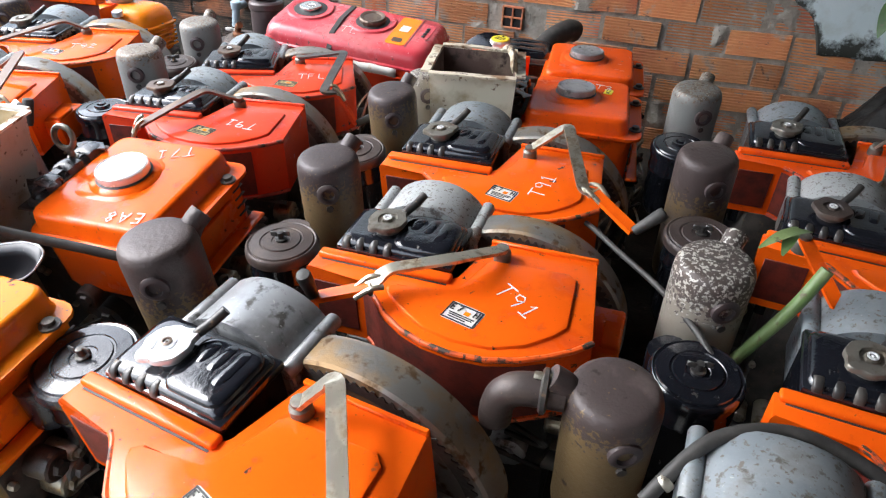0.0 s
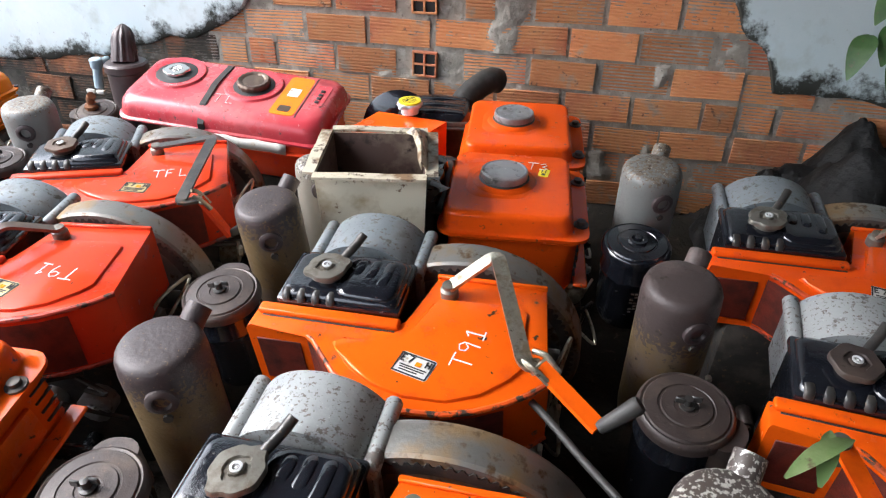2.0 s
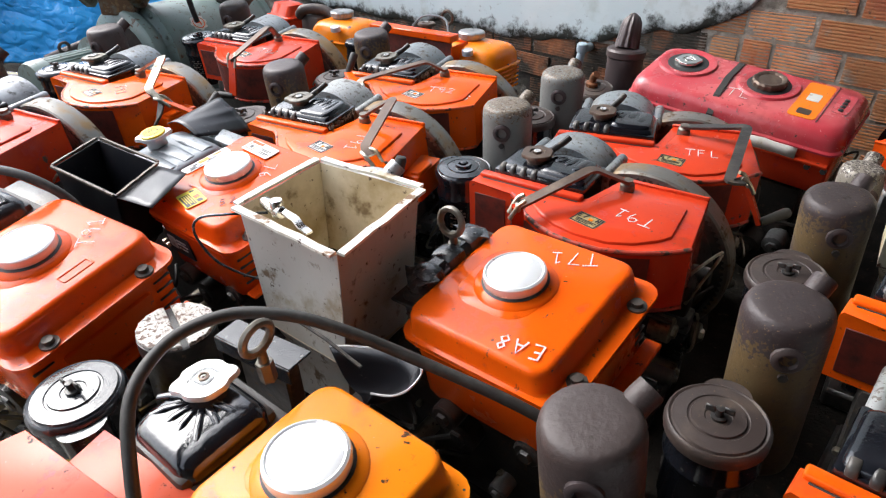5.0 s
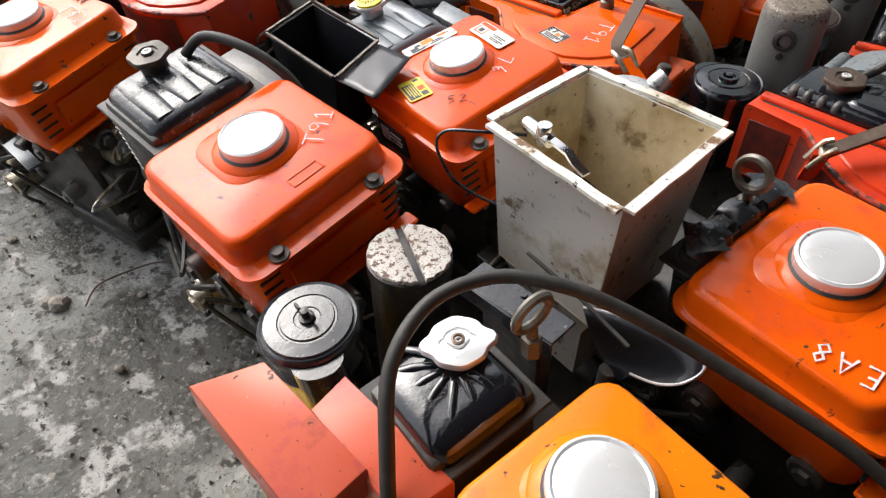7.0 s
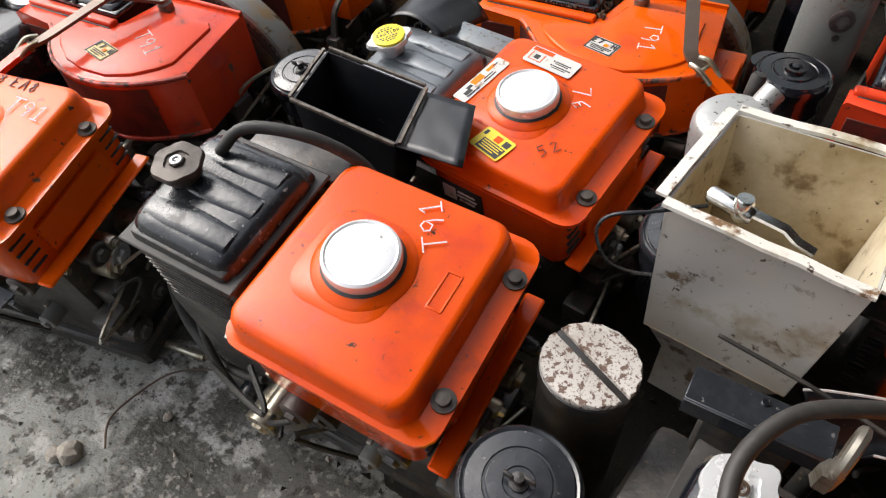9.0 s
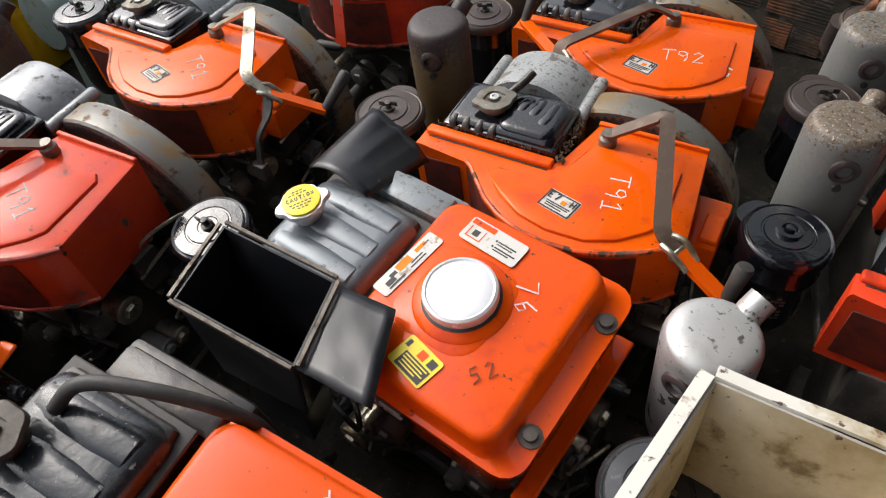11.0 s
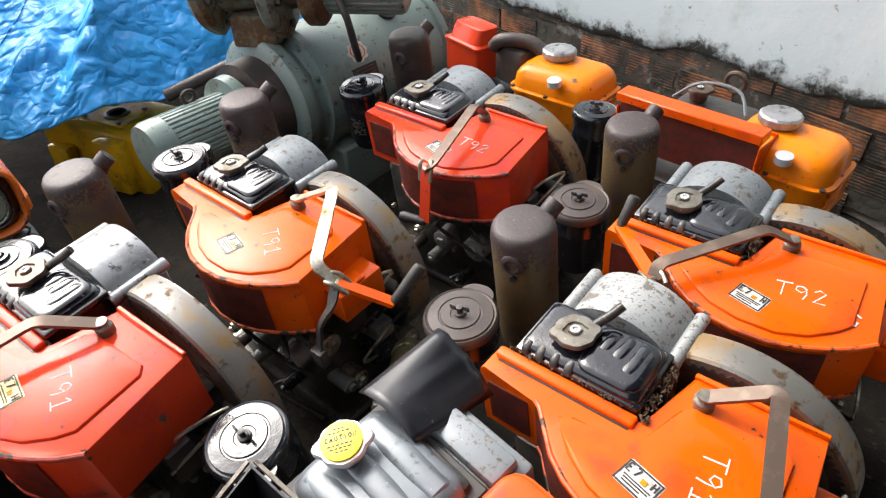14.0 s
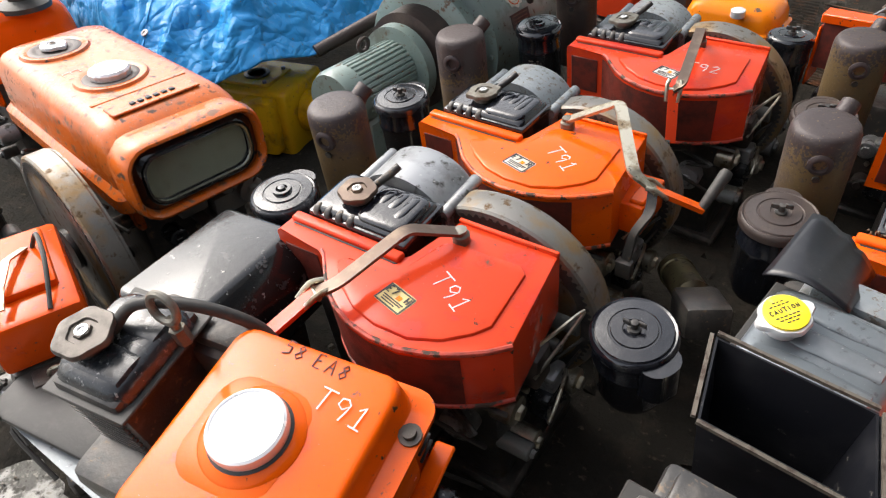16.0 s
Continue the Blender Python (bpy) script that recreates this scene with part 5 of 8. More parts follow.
def mortar_coat():
    """Cement that was left smeared over bricks and joints."""
    for s0, s1, nx, material in ((-3.6, -0.86, 190, M_DAMPWALL), (-0.86, 2.0, 260, M_MORTAR)):
        bm = bmesh.new()
        nz = 110
        rows = []
        for j in range(nz + 1):
            z = 0.16 + 0.72 * j / nz
            row = []
            for i in range(nx + 1):
                s = s0 + (s1 - s0) * i / nx
                v = noise.noise(Vector((s * 2.6, 1.5, z * 4.0))) + 0.45 * noise.noise(Vector((s * 8, 7.5, z * 10))) + 0.2 * noise.noise(Vector((s * 25, 2.5, z * 27)))
                v += 0.6 * math.exp(-((s - 0.635) / 0.032) ** 2) * (1 if z < 0.6 else 0) + 0.8 * math.exp(-((s - 0.18) / 0.085) ** 2) * (1 if z > 0.6 else 0.2) + 0.5 * max(0, (z - 0.80) / 0.05)
                if s < -0.86:
                    v -= 0.08
                y = 0.0065 - 0.0125 * max(0.0, min(1.0, (v - 0.6) / 0.26))
                row.append(bm.verts.new((s, y + 0.0035 * noise.noise(Vector((s * 38, 0, z * 38))), z)))
            rows.append(row)
        for a, b in zip(rows, rows[1:]):
            for i in range(nx):
                bm.faces.new((a[i], a[i + 1], b[i + 1], b[i]))
        part("mortar_smear", bm, material, bpy.data.objects["wall_back"], sharp=60)


def build_side_wall():
    mortar_coat()
    # added roof, out of view: blocks sky light over the right side
    bm = bmesh.new()
    rbox(bm, (0.75, 0.6, 2.02), (3.3, 5.6, 0.04), 0)
    tagged(part("ceiling", bm, M_ROOF), "unseen dark roof sheet added to shade the yard's right side", "roof", kind="structure")
    # added tall wall, never in view: hides the sky at the back right
    bm = bmesh.new()
    rbox(bm, (1.0, 0.36, 3.4), (5.4, 0.2, 7.0), 0)
    ob = part("wall_house", bm, M_BLOCKER)
    ob.matrix_world = WALL
    tagged(ob, "unseen tall wall added behind the yard to block the sky", "wall", kind="structure")
    # added wall, out of view: shades the right side
    bm = bmesh.new()
    rbox(bm, (2.35, 0.0, 1.25), (0.2, 6.2, 2.7), 0)
    tagged(part("wall_right", bm, M_BLOCKER), "unseen plain wall added on the right to block light", "wall", kind="structure")
    # added wall behind the camera: cuts front light and darkens reflections
    bm = bmesh.new()
    rbox(bm, (0.3, -2.2, 1.0), (4.2, 0.2, 2.1), 0)
    tagged(part("wall_front", bm, M_BLOCKER), "unseen plain wall added behind the camera to block light", "wall", kind="structure")


build_ground()
build_wall()
build_side_wall()

# ---- engines with D-shaped covers ----
cover_engine((0.027, 1.44), -25, M_ORANGE, "orange diesel engine with a bright cap, crank handle folded over", [(0.200, 0.012, 0.550), (0.247, 0.034, 0.600), (0.336, -0.092, 0.575), (0.344, -0.117, 0.570), (0.293, -0.179, 0.550), (0.243, -0.134, 0.570)], M_ZINC, (-0.075, 1.639, 0.605), M_SOOT2, (-0.139, 1.492, 0.485), M_GREYLID, M_CHROME, "", ear=-130, dome=M_ALU, tilt=7.5, lean=-2, dz=-0.005, air_r=0.077)
cover_engine((0.268, 1.777), -16, M_ORANGE, "bright orange diesel engine marked T91 in chalk", [(0.200, 0.012, 0.550), (0.146, -0.079, 0.585), (0.052, -0.125, 0.575), (0.037, -0.157, 0.560), (-0.053, -0.176, 0.530), (-0.054, -0.191, 0.580)], M_ZINC, (0.12, 1.981, 0.598), M_SOOT, (0.061, 1.825, 0.493), M_RUSTLID, M_CAP, "T91", -40, chute=True, tilt=5, lean=-1, dz=0.003, dome=M_PEEL)
cover_engine((0.335, 2.178), -16.2, M_ORANGE, "bright orange diesel engine, plated crank handle swung outwards", [(0.200, 0.012, 0.550), (0.272, 0.048, 0.600), (0.342, -0.146, 0.575), (0.362, -0.142, 0.570), (0.447, -0.213, 0.550), (0.483, -0.199, 0.580)], M_ZINC, (0.196, 2.391, 0.595), M_SOOT, (0.1325, 2.23, 0.503), M_RUSTLID, M_CAP, "T91", 84, tilt=8.2, lean=-1.5, dz=0.01)
cover_engine((-0.381, 2.38), -8.5, M_RED, "faded red diesel engine with scuffed cover", [(0.200, 0.012, 0.550), (0.143, -0.040, 0.590), (0.109, -0.121, 0.580), (0.062, -0.202, 0.560), (0.044, -0.164, 0.480)], M_BRONZE, (-0.53, 2.587, 0.605), M_GALV, (-0.574, 2.422, 0.495), M_BLACK, M_BRONZE, "T91", 172, M_GOLD, ear=150, nut=False, tilt=3, lean=-0.5, dz=0.004)
cover_engine((-0.322, 2.722), 5.5, M_RED, "red diesel engine with grimy black crank handle", [(0.200, 0.012, 0.550), (0.338, -0.013, 0.580), (0.301, -0.273, 0.570), (0.337, -0.249, 0.560), (0.382, -0.254, 0.470), (0.444, -0.190, 0.470)], M_DARK, (-0.49, 2.93, 0.6), M_GALV, (-0.541, 2.818, 0.5), M_RUSTLID, M_BRONZE, "TFL", 0, M_GOLD, tilt=5, lean=0, dz=0)
cover_engine((1.138, 2.308), -15, M_VERM, "vermilion diesel engine beside the wall, grey housing", [(0.200, 0.012, 0.550), (0.227, -0.005, 0.600), (0.181, -0.190, 0.580), (0.169, -0.224, 0.570)], M_ZINC, (0.975, 2.484, 0.61), M_GALV, (0.92, 2.36, 0.505), M_BLACK, M_CAP, "", nut=False, ear=None, tilt=7, lean=0, dz=0.011)
cover_engine((1.08, 1.923), -22, M_ORANGE, "orange diesel engine with rusty cap and peeling grey housing", [(-0.054, -0.187, 0.620), (-0.001, -0.303, 0.600), (0.025, -0.336, 0.580)], M_ORANGE, (0.89, 2.08, 0.605), M_SOOT2, (0.851, 1.913, 0.508), M_RUSTLID, M_RUSTLID, "", ear=-20, tilt=7, lean=0, dz=0, dome=M_PEEL)
cover_engine((0.945, 1.495), -21, M_ORANGE, "orange diesel engine with a tall dark radiator", None, None, (0.79, 1.676, 0.6), M_SILVER, (0.745, 1.53, 0.5), M_BLACK, M_CAP, "", ear=140, tilt=7, lean=0, dz=0)
cover_engine((0.69, 1.19), -20, M_ORANGE, "orange diesel engine at the edge of the stack, pale housing", None, None, (0.6, 1.418, 0.563), M_SOOT2, None, None, M_CAP, "", pipe=190, tilt=7, lean=0, dz=0)
cover_engine((-1.074, 2.479), -5.2, M_ORANGE, "orange diesel engine with brown crank handle, marked in chalk", [(0.200, 0.012, 0.550), (0.283, 0.037, 0.600), (0.344, -0.177, 0.580), (0.373, -0.192, 0.570), (0.450, -0.215, 0.530), (0.457, -0.199, 0.580)], M_BRONZE, (-1.268, 2.658, 0.597), M_SOOT, (-1.294, 2.487, 0.492), M_RUSTLID, M_CAP, "T91", -82, chute=True, tilt=7.2, lean=-1.5, dz=0.001, dome=M_PEEL)
decal_engine = cover_engine((-1.051, 2.906), -3.9, M_ORANGE, "orange diesel engine near the damp wall, handle folded across", [(0.200, 0.012, 0.550), (0.158, -0.021, 0.585), (0.034, -0.189, 0.575), (0.037, -0.212, 0.560), (-0.077, -0.107, 0.550), (-0.069, -0.068, 0.600)], M_BRONZE, (-1.246, 3.13, 0.595), M_SOOT, (-1.275, 2.934, 0.487), M_RUSTLID, M_CAP, "T92", 5, chute=True, tilt=6.6, lean=-0.7, dz=0.01)
writing("E7", (0.338, -0.118, 0.5315), 80, 0.02, decal_engine, M_LABEL, 0.0036, "decal")
cover_engine((-1.79, 3.062), -6, M_RED, "red diesel engine with scraped cover beside the generator", [(0.200, 0.012, 0.550), (0.210, -0.029, 0.600), (0.252, -0.243, 0.575), (0.239, -0.249, 0.560), (0.265, -0.305, 0.460), (0.223, -0.313, 0.460)], M_BRONZE, (-2.032, 3.33, 0.595), M_RUSTLID, (-2.063, 3.135, 0.5), M_BLACK, M_CAP, "T92", 0, nut=False, tilt=7, lean=-1, dz=0.006)
link_engine = cover_engine((-1.926, 2.548), -6.5, M_ORANGE, "bright orange diesel engine with a pale plated crank", [(0.200, 0.012, 0.550), (0.299, 0.041, 0.600), (0.400, -0.106, 0.560), (0.438, -0.096, 0.530), (0.509, -0.037, 0.470), (0.526, 0.032, 0.520)], M_ZINC, (-2.1, 2.74, 0.608), M_SOOT2, (-2.17, 2.57, 0.5), M_GREYLID, M_CAP, "T91", -30, chute=True, tilt=5.3, lean=-1.4, dz=-0.005)
bm = bmesh.new()
strap(bm, rounded([(0.436, -0.098, 0.53), (0.446, -0.125, 0.5), (0.428, -0.15, 0.46), (0.424, -0.165, 0.4)]), 0.018, 0.006)
rbox(bm, (0.424, -0.168, 0.385), (0.032, 0.02, 0.04), 0.004, 2)
part("hanging_link", bm, M_DARK, link_engine)
cover_engine((-1.927, 2.092), -2.8, M_RED, "red diesel engine with rust-edged cover and oily dark crank", [(0.200, 0.012, 0.550), (0.148, -0.055, 0.590), (0.112, -0.191, 0.575), (0.087, -0.213, 0.565), (0.067, -0.292, 0.550)], M_BRONZE, (-2.15, 2.31, 0.6), M_SOOT, (-2.15, 2.12, 0.495), M_GREYLID, M_BRONZE, "T91", -25, M_GOLD, dome=M_ALU, nut=False, tilt=6, lean=0, dz=0.009)

# dry litter caught between radiators and covers
rng = random.Random(31)
for ob in [o for o in bpy.data.objects if o.name.startswith("diesel_engine") and not o.parent][9:11]:
    bm = bmesh.new()
    for _ in range(170):
        on_lip = rng.random() < 0.4
        x, y = (rng.uniform(-0.09, 0.13), rng.uniform(-0.059, -0.052)) if on_lip else (rng.uniform(0.134, 0.152), rng.uniform(-0.06, 0.045))
        k = rng.uniform(0.002, 0.006)
        m = Matrix.Translation((x, y, (0.54 if on_lip else 0.534) + rng.uniform(0, 0.004))) @ Euler((rng.random() * 6, rng.random() * 6, rng.random() * 6)).to_matrix().to_4x4()
        vs = [bm.verts.new(m @ Vector(p)) for p in ((k * 1.6, 0, 0), (-k * 0.6, k * 0.6, 0), (-k * 0.5, -k * 0.5, 0), (0, 0, k * 0.5))]
        for f in ((0, 1, 2), (0, 1, 3), (1, 2, 3), (0, 2, 3)):
            bm.faces.new([vs[j] for j in f])
    bm.transform(ob.matrix_world)
    tagged(part("leaf_litter", bm, M_LITTER), "dry brown leaf litter caught beside a radiator", "leaf litter", kind="stuff")

# ---- engines with box tanks ----
tank_engine((-0.265, 1.922), -14.3, M_ORANGE, "orange diesel engine with a box tank marked EA8", "T71", "EA8", M_FINNED, dz=0.029, tilt=9.6, lean=-2, muff=(-0.658, 2.115, 0.575), muff_mat=M_WHITEMUF, air=(-0.67, 1.94, 0.49), mark_turn=205, mark_at=(0.077, 0.126, 0.5238), rad_at=(-0.138, 0.0), rad_size=(0.05, 0.2), rad_cap_at=None, hose=False, head=False, pen_at=(0.116, -0.094, 0.5246), pen_turn=188, pen_mat=M_CHALK)
tank_engine((-0.348, 1.485), -14, M_AMBER, "amber-orange engine on a yellow base with a bright tank cap", "", "", M_BLACK, size=0.8, muff=None, air=(-0.763, 1.496, 0.488), dz=0.022, tilt=6, head=False, eye_at=(-0.167, 0.07), eye_r=0.9, rad_at=(-0.2, -0.022), rad_size=(0.138, 0.138), rad_z=-0.034, rad_cap_at=(-0.226, 0.012), hose=False, capm=M_CHROME, cap_r=0.036, ribs=0, eye_turn=85, cap_dz=-0.012)
near_floor = tank_engine((-1.025, 1.645), -5.9, M_VERM, "orange diesel engine with a dented, scratched box tank", "T91", "", M_FINNED, dz=0.036, tilt=9.8, lean=2.5, rad_size=(0.18, 0.19), mark_turn=126, mark_at=(0.082, 0.064, 0.5258), eye=False, ribs=3)
each("pressed_mark", [lambda b, x=x, y=y, w=w, d=d: rbox(b, (x, y, 0.5226), (w, d, 0.0022), 0.0008, 2) for x, y, w, d in ((0.098, 0.012, 0.003, 0.054), (0.117, 0.012, 0.003, 0.054), (0.1075, 0.039, 0.02, 0.003), (0.1075, -0.015, 0.02, 0.003))], M_VERM, near_floor)
tank_engine((-0.963, 2.066), -13.4, M_VERM, "vermilion diesel engine with warning labels on its tank", "76", "52", M_SATIN, pen_at=(0.082, -0.09, 0.5248), pen_turn=55, head_mat=M_GREY, stickers=True, eye=False, cap_disc=M_YLABEL, dz=0.022, tilt=11, air=(-1.432, 2.105, 0.472), lid=M_BLACK, rad_z=-0.02, hose=False, rad_size=(0.19, 0.17), mark_turn=-60)
rail_engine = tank_engine((-1.757, 1.64), 5.2, M_ORANGE, "orange diesel engine with a rain-spotted box tank", "T91", "58 EA8", M_FINNED, dz=0.025, tilt=10, rad_at=(-0.262, 0.046), rad_size=(0.135, 0.16), rad_cap_at=(-0.287, 0.025), capm=M_CAPOLD, cap_r=0.041, ribs=2, eye_at=(-0.19, 0.088), pen_at=(-0.035, 0.112, 0.5232), pen_turn=-4)
inv = rail_engine.matrix_world.inverted()
bm = bmesh.new()
ends = [inv @ Vector(p) for p in ((-2.42, 1.584, 0.28), (-2.1, 1.56, 0.28), (-1.7, 1.528, 0.28))]
strap(bm, ends, 0.03, 0.005)
strap(bm, [p + Vector((0.012, 0, -0.014)) for p in ends], 0.006, 0.026)
part("side_rail", bm, M_SATIN, rail_engine)
bm = bmesh.new()
rbox(bm, inv @ Vector((-2.2, 1.615, 0.317)), (0.34, 0.1, 0.02), 0.006, 2)
rbox(bm, inv @ Vector((-2.2, 1.64, 0.16)), (0.22, 0.05, 0.3), 0.01, 2)
part("oil_pan", bm, M_RUBBER, rail_engine)
torn = plate("torn_label", inv @ Vector((-1.683, 1.683, 0.5225 + 0.0)), 62, 0.05, 0.019, M_LABEL, rail_engine)
bars(inv @ Vector((-1.683, 1.683, 0.5241)), 62, [(0.008, 0.0, 0.022, 0.012), (-0.016, 0.003, 0.008, 0.004)], M_ALU, torn)
near_tank = tank_engine((0.673, 2.532), -10.6, M_VERM, "vermilion diesel engine with a plain box tank", "T3", "", M_BLACK, dz=0.034, tilt=2, cap_mat=M_ALU, rad_at=(-0.15, 0.0), rad_size=(0.04, 0.2), rad_cap_at=None, hose=False, eye=False)
lab = plate("yellow_label", (0.085, 0.045, 0.5225), 80, 0.034, 0.022, M_YLABEL, near_tank)
bars((0.085, 0.045, 0.5241), 80, [(-0.008, 0.0, 0.008, 0.008), (0.006, 0.005, 0.014, 0.002), (0.006, -0.003, 0.014, 0.002)], M_INK, lab)
DOME = (0.679, 3.135, 0.555)
far_tank = tank_engine((0.742, 2.858), -10, M_VERM, "vermilion diesel engine tight against the brick wall", "", "", M_BLACK, cap_mat=M_ALU, capm=M_CHROME, cap_disc=M_YLABEL, rad_at=(-0.215, 0.135), rad_size=(0.2, 0.15), rad_z=-0.03, rad_cap_at=(-0.279, 0.0645), hose=False, eye=False, dz=0.04, tilt=3)
bm = bmesh.new()
e = far_tank.matrix_world.inverted() @ Vector(DOME)
tube(bm, [e + Vector(p) for p in ((-0.06, -0.1, -0.06), (-0.045, -0.06, -0.03), (-0.015, -0.01, -0.005), (0.03, 0.045, 0.01), (0.055, 0.07, 0.0))], 0.036, 20)
part("intake_boot", bm, M_RUBBER, far_tank)
bm = bmesh.new()
lathe(bm, [(0.105, 0.0), (0.11, 0.02), (0.09, 0.03), (0.02, 0.03)], 28, Matrix.Translation((-0.33, 0.2, 0.40)) @ Matrix.Rotation(radians(80), 4, "X"))
part("fan_guard", bm, M_BLACK, far_tank)


# ---- engines under long hoods ----
def hood_engine(at, turn, paint, label, length, caps, lamp, strap_at=None, marks="", slim=False, tilt=0.0, lean=0.0, dz=0.01):
    """A larger diesel under a long pressed hood; at: the middle of the hood."""
    base = thing("hooded_diesel_engine", tipped(at, dz, turn, tilt, lean), label, "engine")
    inv = base.matrix_world.inverted()
    local = lambda p: inv @ Vector((p[0], p[1], 0.56 + dz if slim else 0))
    L = length
    crankcase(base, -L * 0.45, L * 0.4, -0.13, 0.13, 0.40)
    bm = bmesh.new()
    if lamp:
        loft(bm, [rrect(L * 0.98, 0.33, 0.03, 0.405), rrect(L * 1.0, 0.345, 0.03, 0.412), rrect(L * 1.0, 0.345, 0.03, 0.444), rrect(L * 0.99, 0.332, 0.032, 0.452), rrect(L * 0.985, 0.316, 0.036, 0.459), rrect(L * 0.985, 0.308, 0.04, 0.53), rrect(L * 0.975, 0.3, 0.04, 0.555), rrect(L * 0.935, 0.284, 0.04, 0.572, -L * 0.015), rrect(L * 0.88, 0.262, 0.04, 0.584, -L * 0.032), rrect(L * 0.82, 0.238, 0.04, 0.5895, -L * 0.048), rrect(L * 0.72, 0.19, 0.04, 0.591, -L * 0.055)])
    elif slim:
        loft(bm, [rrect(L * 0.97, 0.27, 0.035, 0.53), rrect(L, 0.29, 0.04, 0.531), rrect(L, 0.29, 0.04, 0.5365), rrect(L * 0.985, 0.276, 0.042, 0.54), rrect(L * 0.98, 0.27, 0.045, 0.557), rrect(L * 0.965, 0.258, 0.045, 0.573), rrect(L * 0.94, 0.238, 0.045, 0.584), rrect(L * 0.91, 0.21, 0.043, 0.5895), rrect(L * 0.84, 0.16, 0.04, 0.591)])
    else:
        loft(bm, [rrect(L * 0.98, 0.33, 0.04, 0.405), rrect(L, 0.345, 0.045, 0.415), rrect(L, 0.345, 0.045, 0.45), rrect(L * 0.99, 0.325, 0.05, 0.458), rrect(L * 0.985, 0.318, 0.05, 0.515), rrect(L * 0.972, 0.305, 0.05, 0.556), rrect(L * 0.95, 0.28, 0.05, 0.578), rrect(L * 0.925, 0.25, 0.048, 0.588), rrect(L * 0.85, 0.19, 0.04, 0.591)])
    hood = part("hood", bm, paint, base)
    for k, c in enumerate(caps):
        p = local(c)
        m = Matrix.Translation((p.x, p.y, 0))
        bm = bmesh.new()
        lathe(bm, [(0.086, 0.588), (0.08, 0.597), (0.071, 0.598), (0.063, 0.594), (0.001, 0.5925)], 36, m)
        well = part("filler_well", bm, paint, hood)
        # dark ring or disc stands in for the shade inside the well
        bm = bmesh.new()
        if lamp:
            lathe(bm, [(0.064, 0.5945), (0.06, 0.5965), (0.048, 0.5965), (0.042, 0.594)], 36, m)
        else:
            lathe(bm, [(0.058, 0.5942), (0.054, 0.5955), (0.001, 0.5955)], 36, m)
        part("gasket", bm, M_RUSTLID if lamp else M_INK, well)
        if k == 0:
            rad_cap(well, (p.x, p.y), 0.606, M_PLATED if slim else M_CHROME, 0.032)
        else:
            bm = bmesh.new()
            knurl = lambda a: 1 + 0.025 * math.cos(16 * a)
            lathe(bm, [(0.036, 0.59), (0.036, 0.595), (0.045, 0.596), (0.046, 0.608), (0.042, 0.613), (0.034, 0.612), (0.03, 0.609), (0.001, 0.61)], 64, m, knurl)
            part("filler_cap", bm, M_CHROME if lamp else M_BRONZE, well)
    if slim:
        bm = bmesh.new()
        rbox(bm, (L * 0.355, 0.0, 0.5915), (0.0025, 0.2, 0.0016), 0.0005)
        part("joint", bm, M_INK, hood)
        bm = bmesh.new()
        loft(bm, [rrect(0.04, 0.1, 0.008, z, L * 0.41, 0.02) for z in (0.588, 0.5918)])
        badge = part("badge_plate", bm, paint, hood)
        each("emblem", [lambda b, j=j: rbox(b, (L * 0.41, -0.015 + 0.018 * j, 0.5935), (0.013, 0.012, 0.004), 0.002) for j in range(4)], M_INK, badge)
        bm = bmesh.new()
        n, top, low = 14, [], []
        for j in range(n + 1):
            x = -0.1 + 0.3 * j / n
            torn = 0.006 * noise.noise(Vector((x * 22, 1, 0)))
            top.append(bm.verts.new((x, -0.147, 0.5335 + torn)))
            low.append(bm.verts.new((x, -0.153, 0.5045 + 0.003 * noise.noise(Vector((x * 30, 5, 0))))))
        for j in range(n):
            bm.faces.new((low[j], low[j + 1], top[j + 1], top[j]))
        strip = part("torn_strip", bm, M_LABEL, hood)
        strip.modifiers.new("thickness", "SOLIDIFY").thickness = 0.002
        bm = bmesh.new()
        rbox(bm, (0.09, -0.132, 0.47), (0.38, 0.014, 0.12), 0.006, 2)
        rbox(bm, (0.275, -0.02, 0.47), (0.02, 0.23, 0.12), 0.006, 2)
        rbox(bm, (0.09, -0.143, 0.502), (0.38, 0.02, 0.01), 0.003, 2)
        panel = part("lower_panel", bm, M_RED, base)
        each("bolt", [lambda b, x=x: rod(b, (x, -0.153, 0.49), (x, -0.138, 0.49), 0.008, 8) for x in (0.235, 0.275)], M_DARK, panel)
    else:
        bm = bmesh.new()
        rbox(bm, (L * 0.27, 0, 0.5905), (0.012, 0.22, 0.004), 0.0015)
        rbox(bm, (L * 0.36, 0, 0.5905), (0.05, 0.2, 0.005), 0.002)
        part("ridge", bm, paint, hood)
        each("emblem", [lambda b, j=j: rbox(b, (L * 0.36, -0.045 + 0.018 * j, 0.5945), (0.014, 0.013, 0.004), 0.002) for j in range(6)], M_INK, hood)
    if lamp:
        def ring(w, h, r, x):
            return [Vector((x, p.x, 0.485 + p.y)) for p in rrect(w, h, r, 0)]
        bm = bmesh.new()
        x = L * 0.5 + 0.025
        loft(bm, [ring(0.296, 0.15, 0.05, x - 0.12), ring(0.31, 0.168, 0.052, x - 0.06), ring(0.316, 0.178, 0.055, x - 0.02), ring(0.318, 0.18, 0.056, x + 0.005), ring(0.315, 0.177, 0.056, x + 0.022), ring(0.308, 0.17, 0.054, x + 0.031), ring(0.298, 0.16, 0.05, x + 0.033), ring(0.288, 0.15, 0.047, x + 0.027), ring(0.281, 0.142, 0.045, x + 0.004)], cap=False)
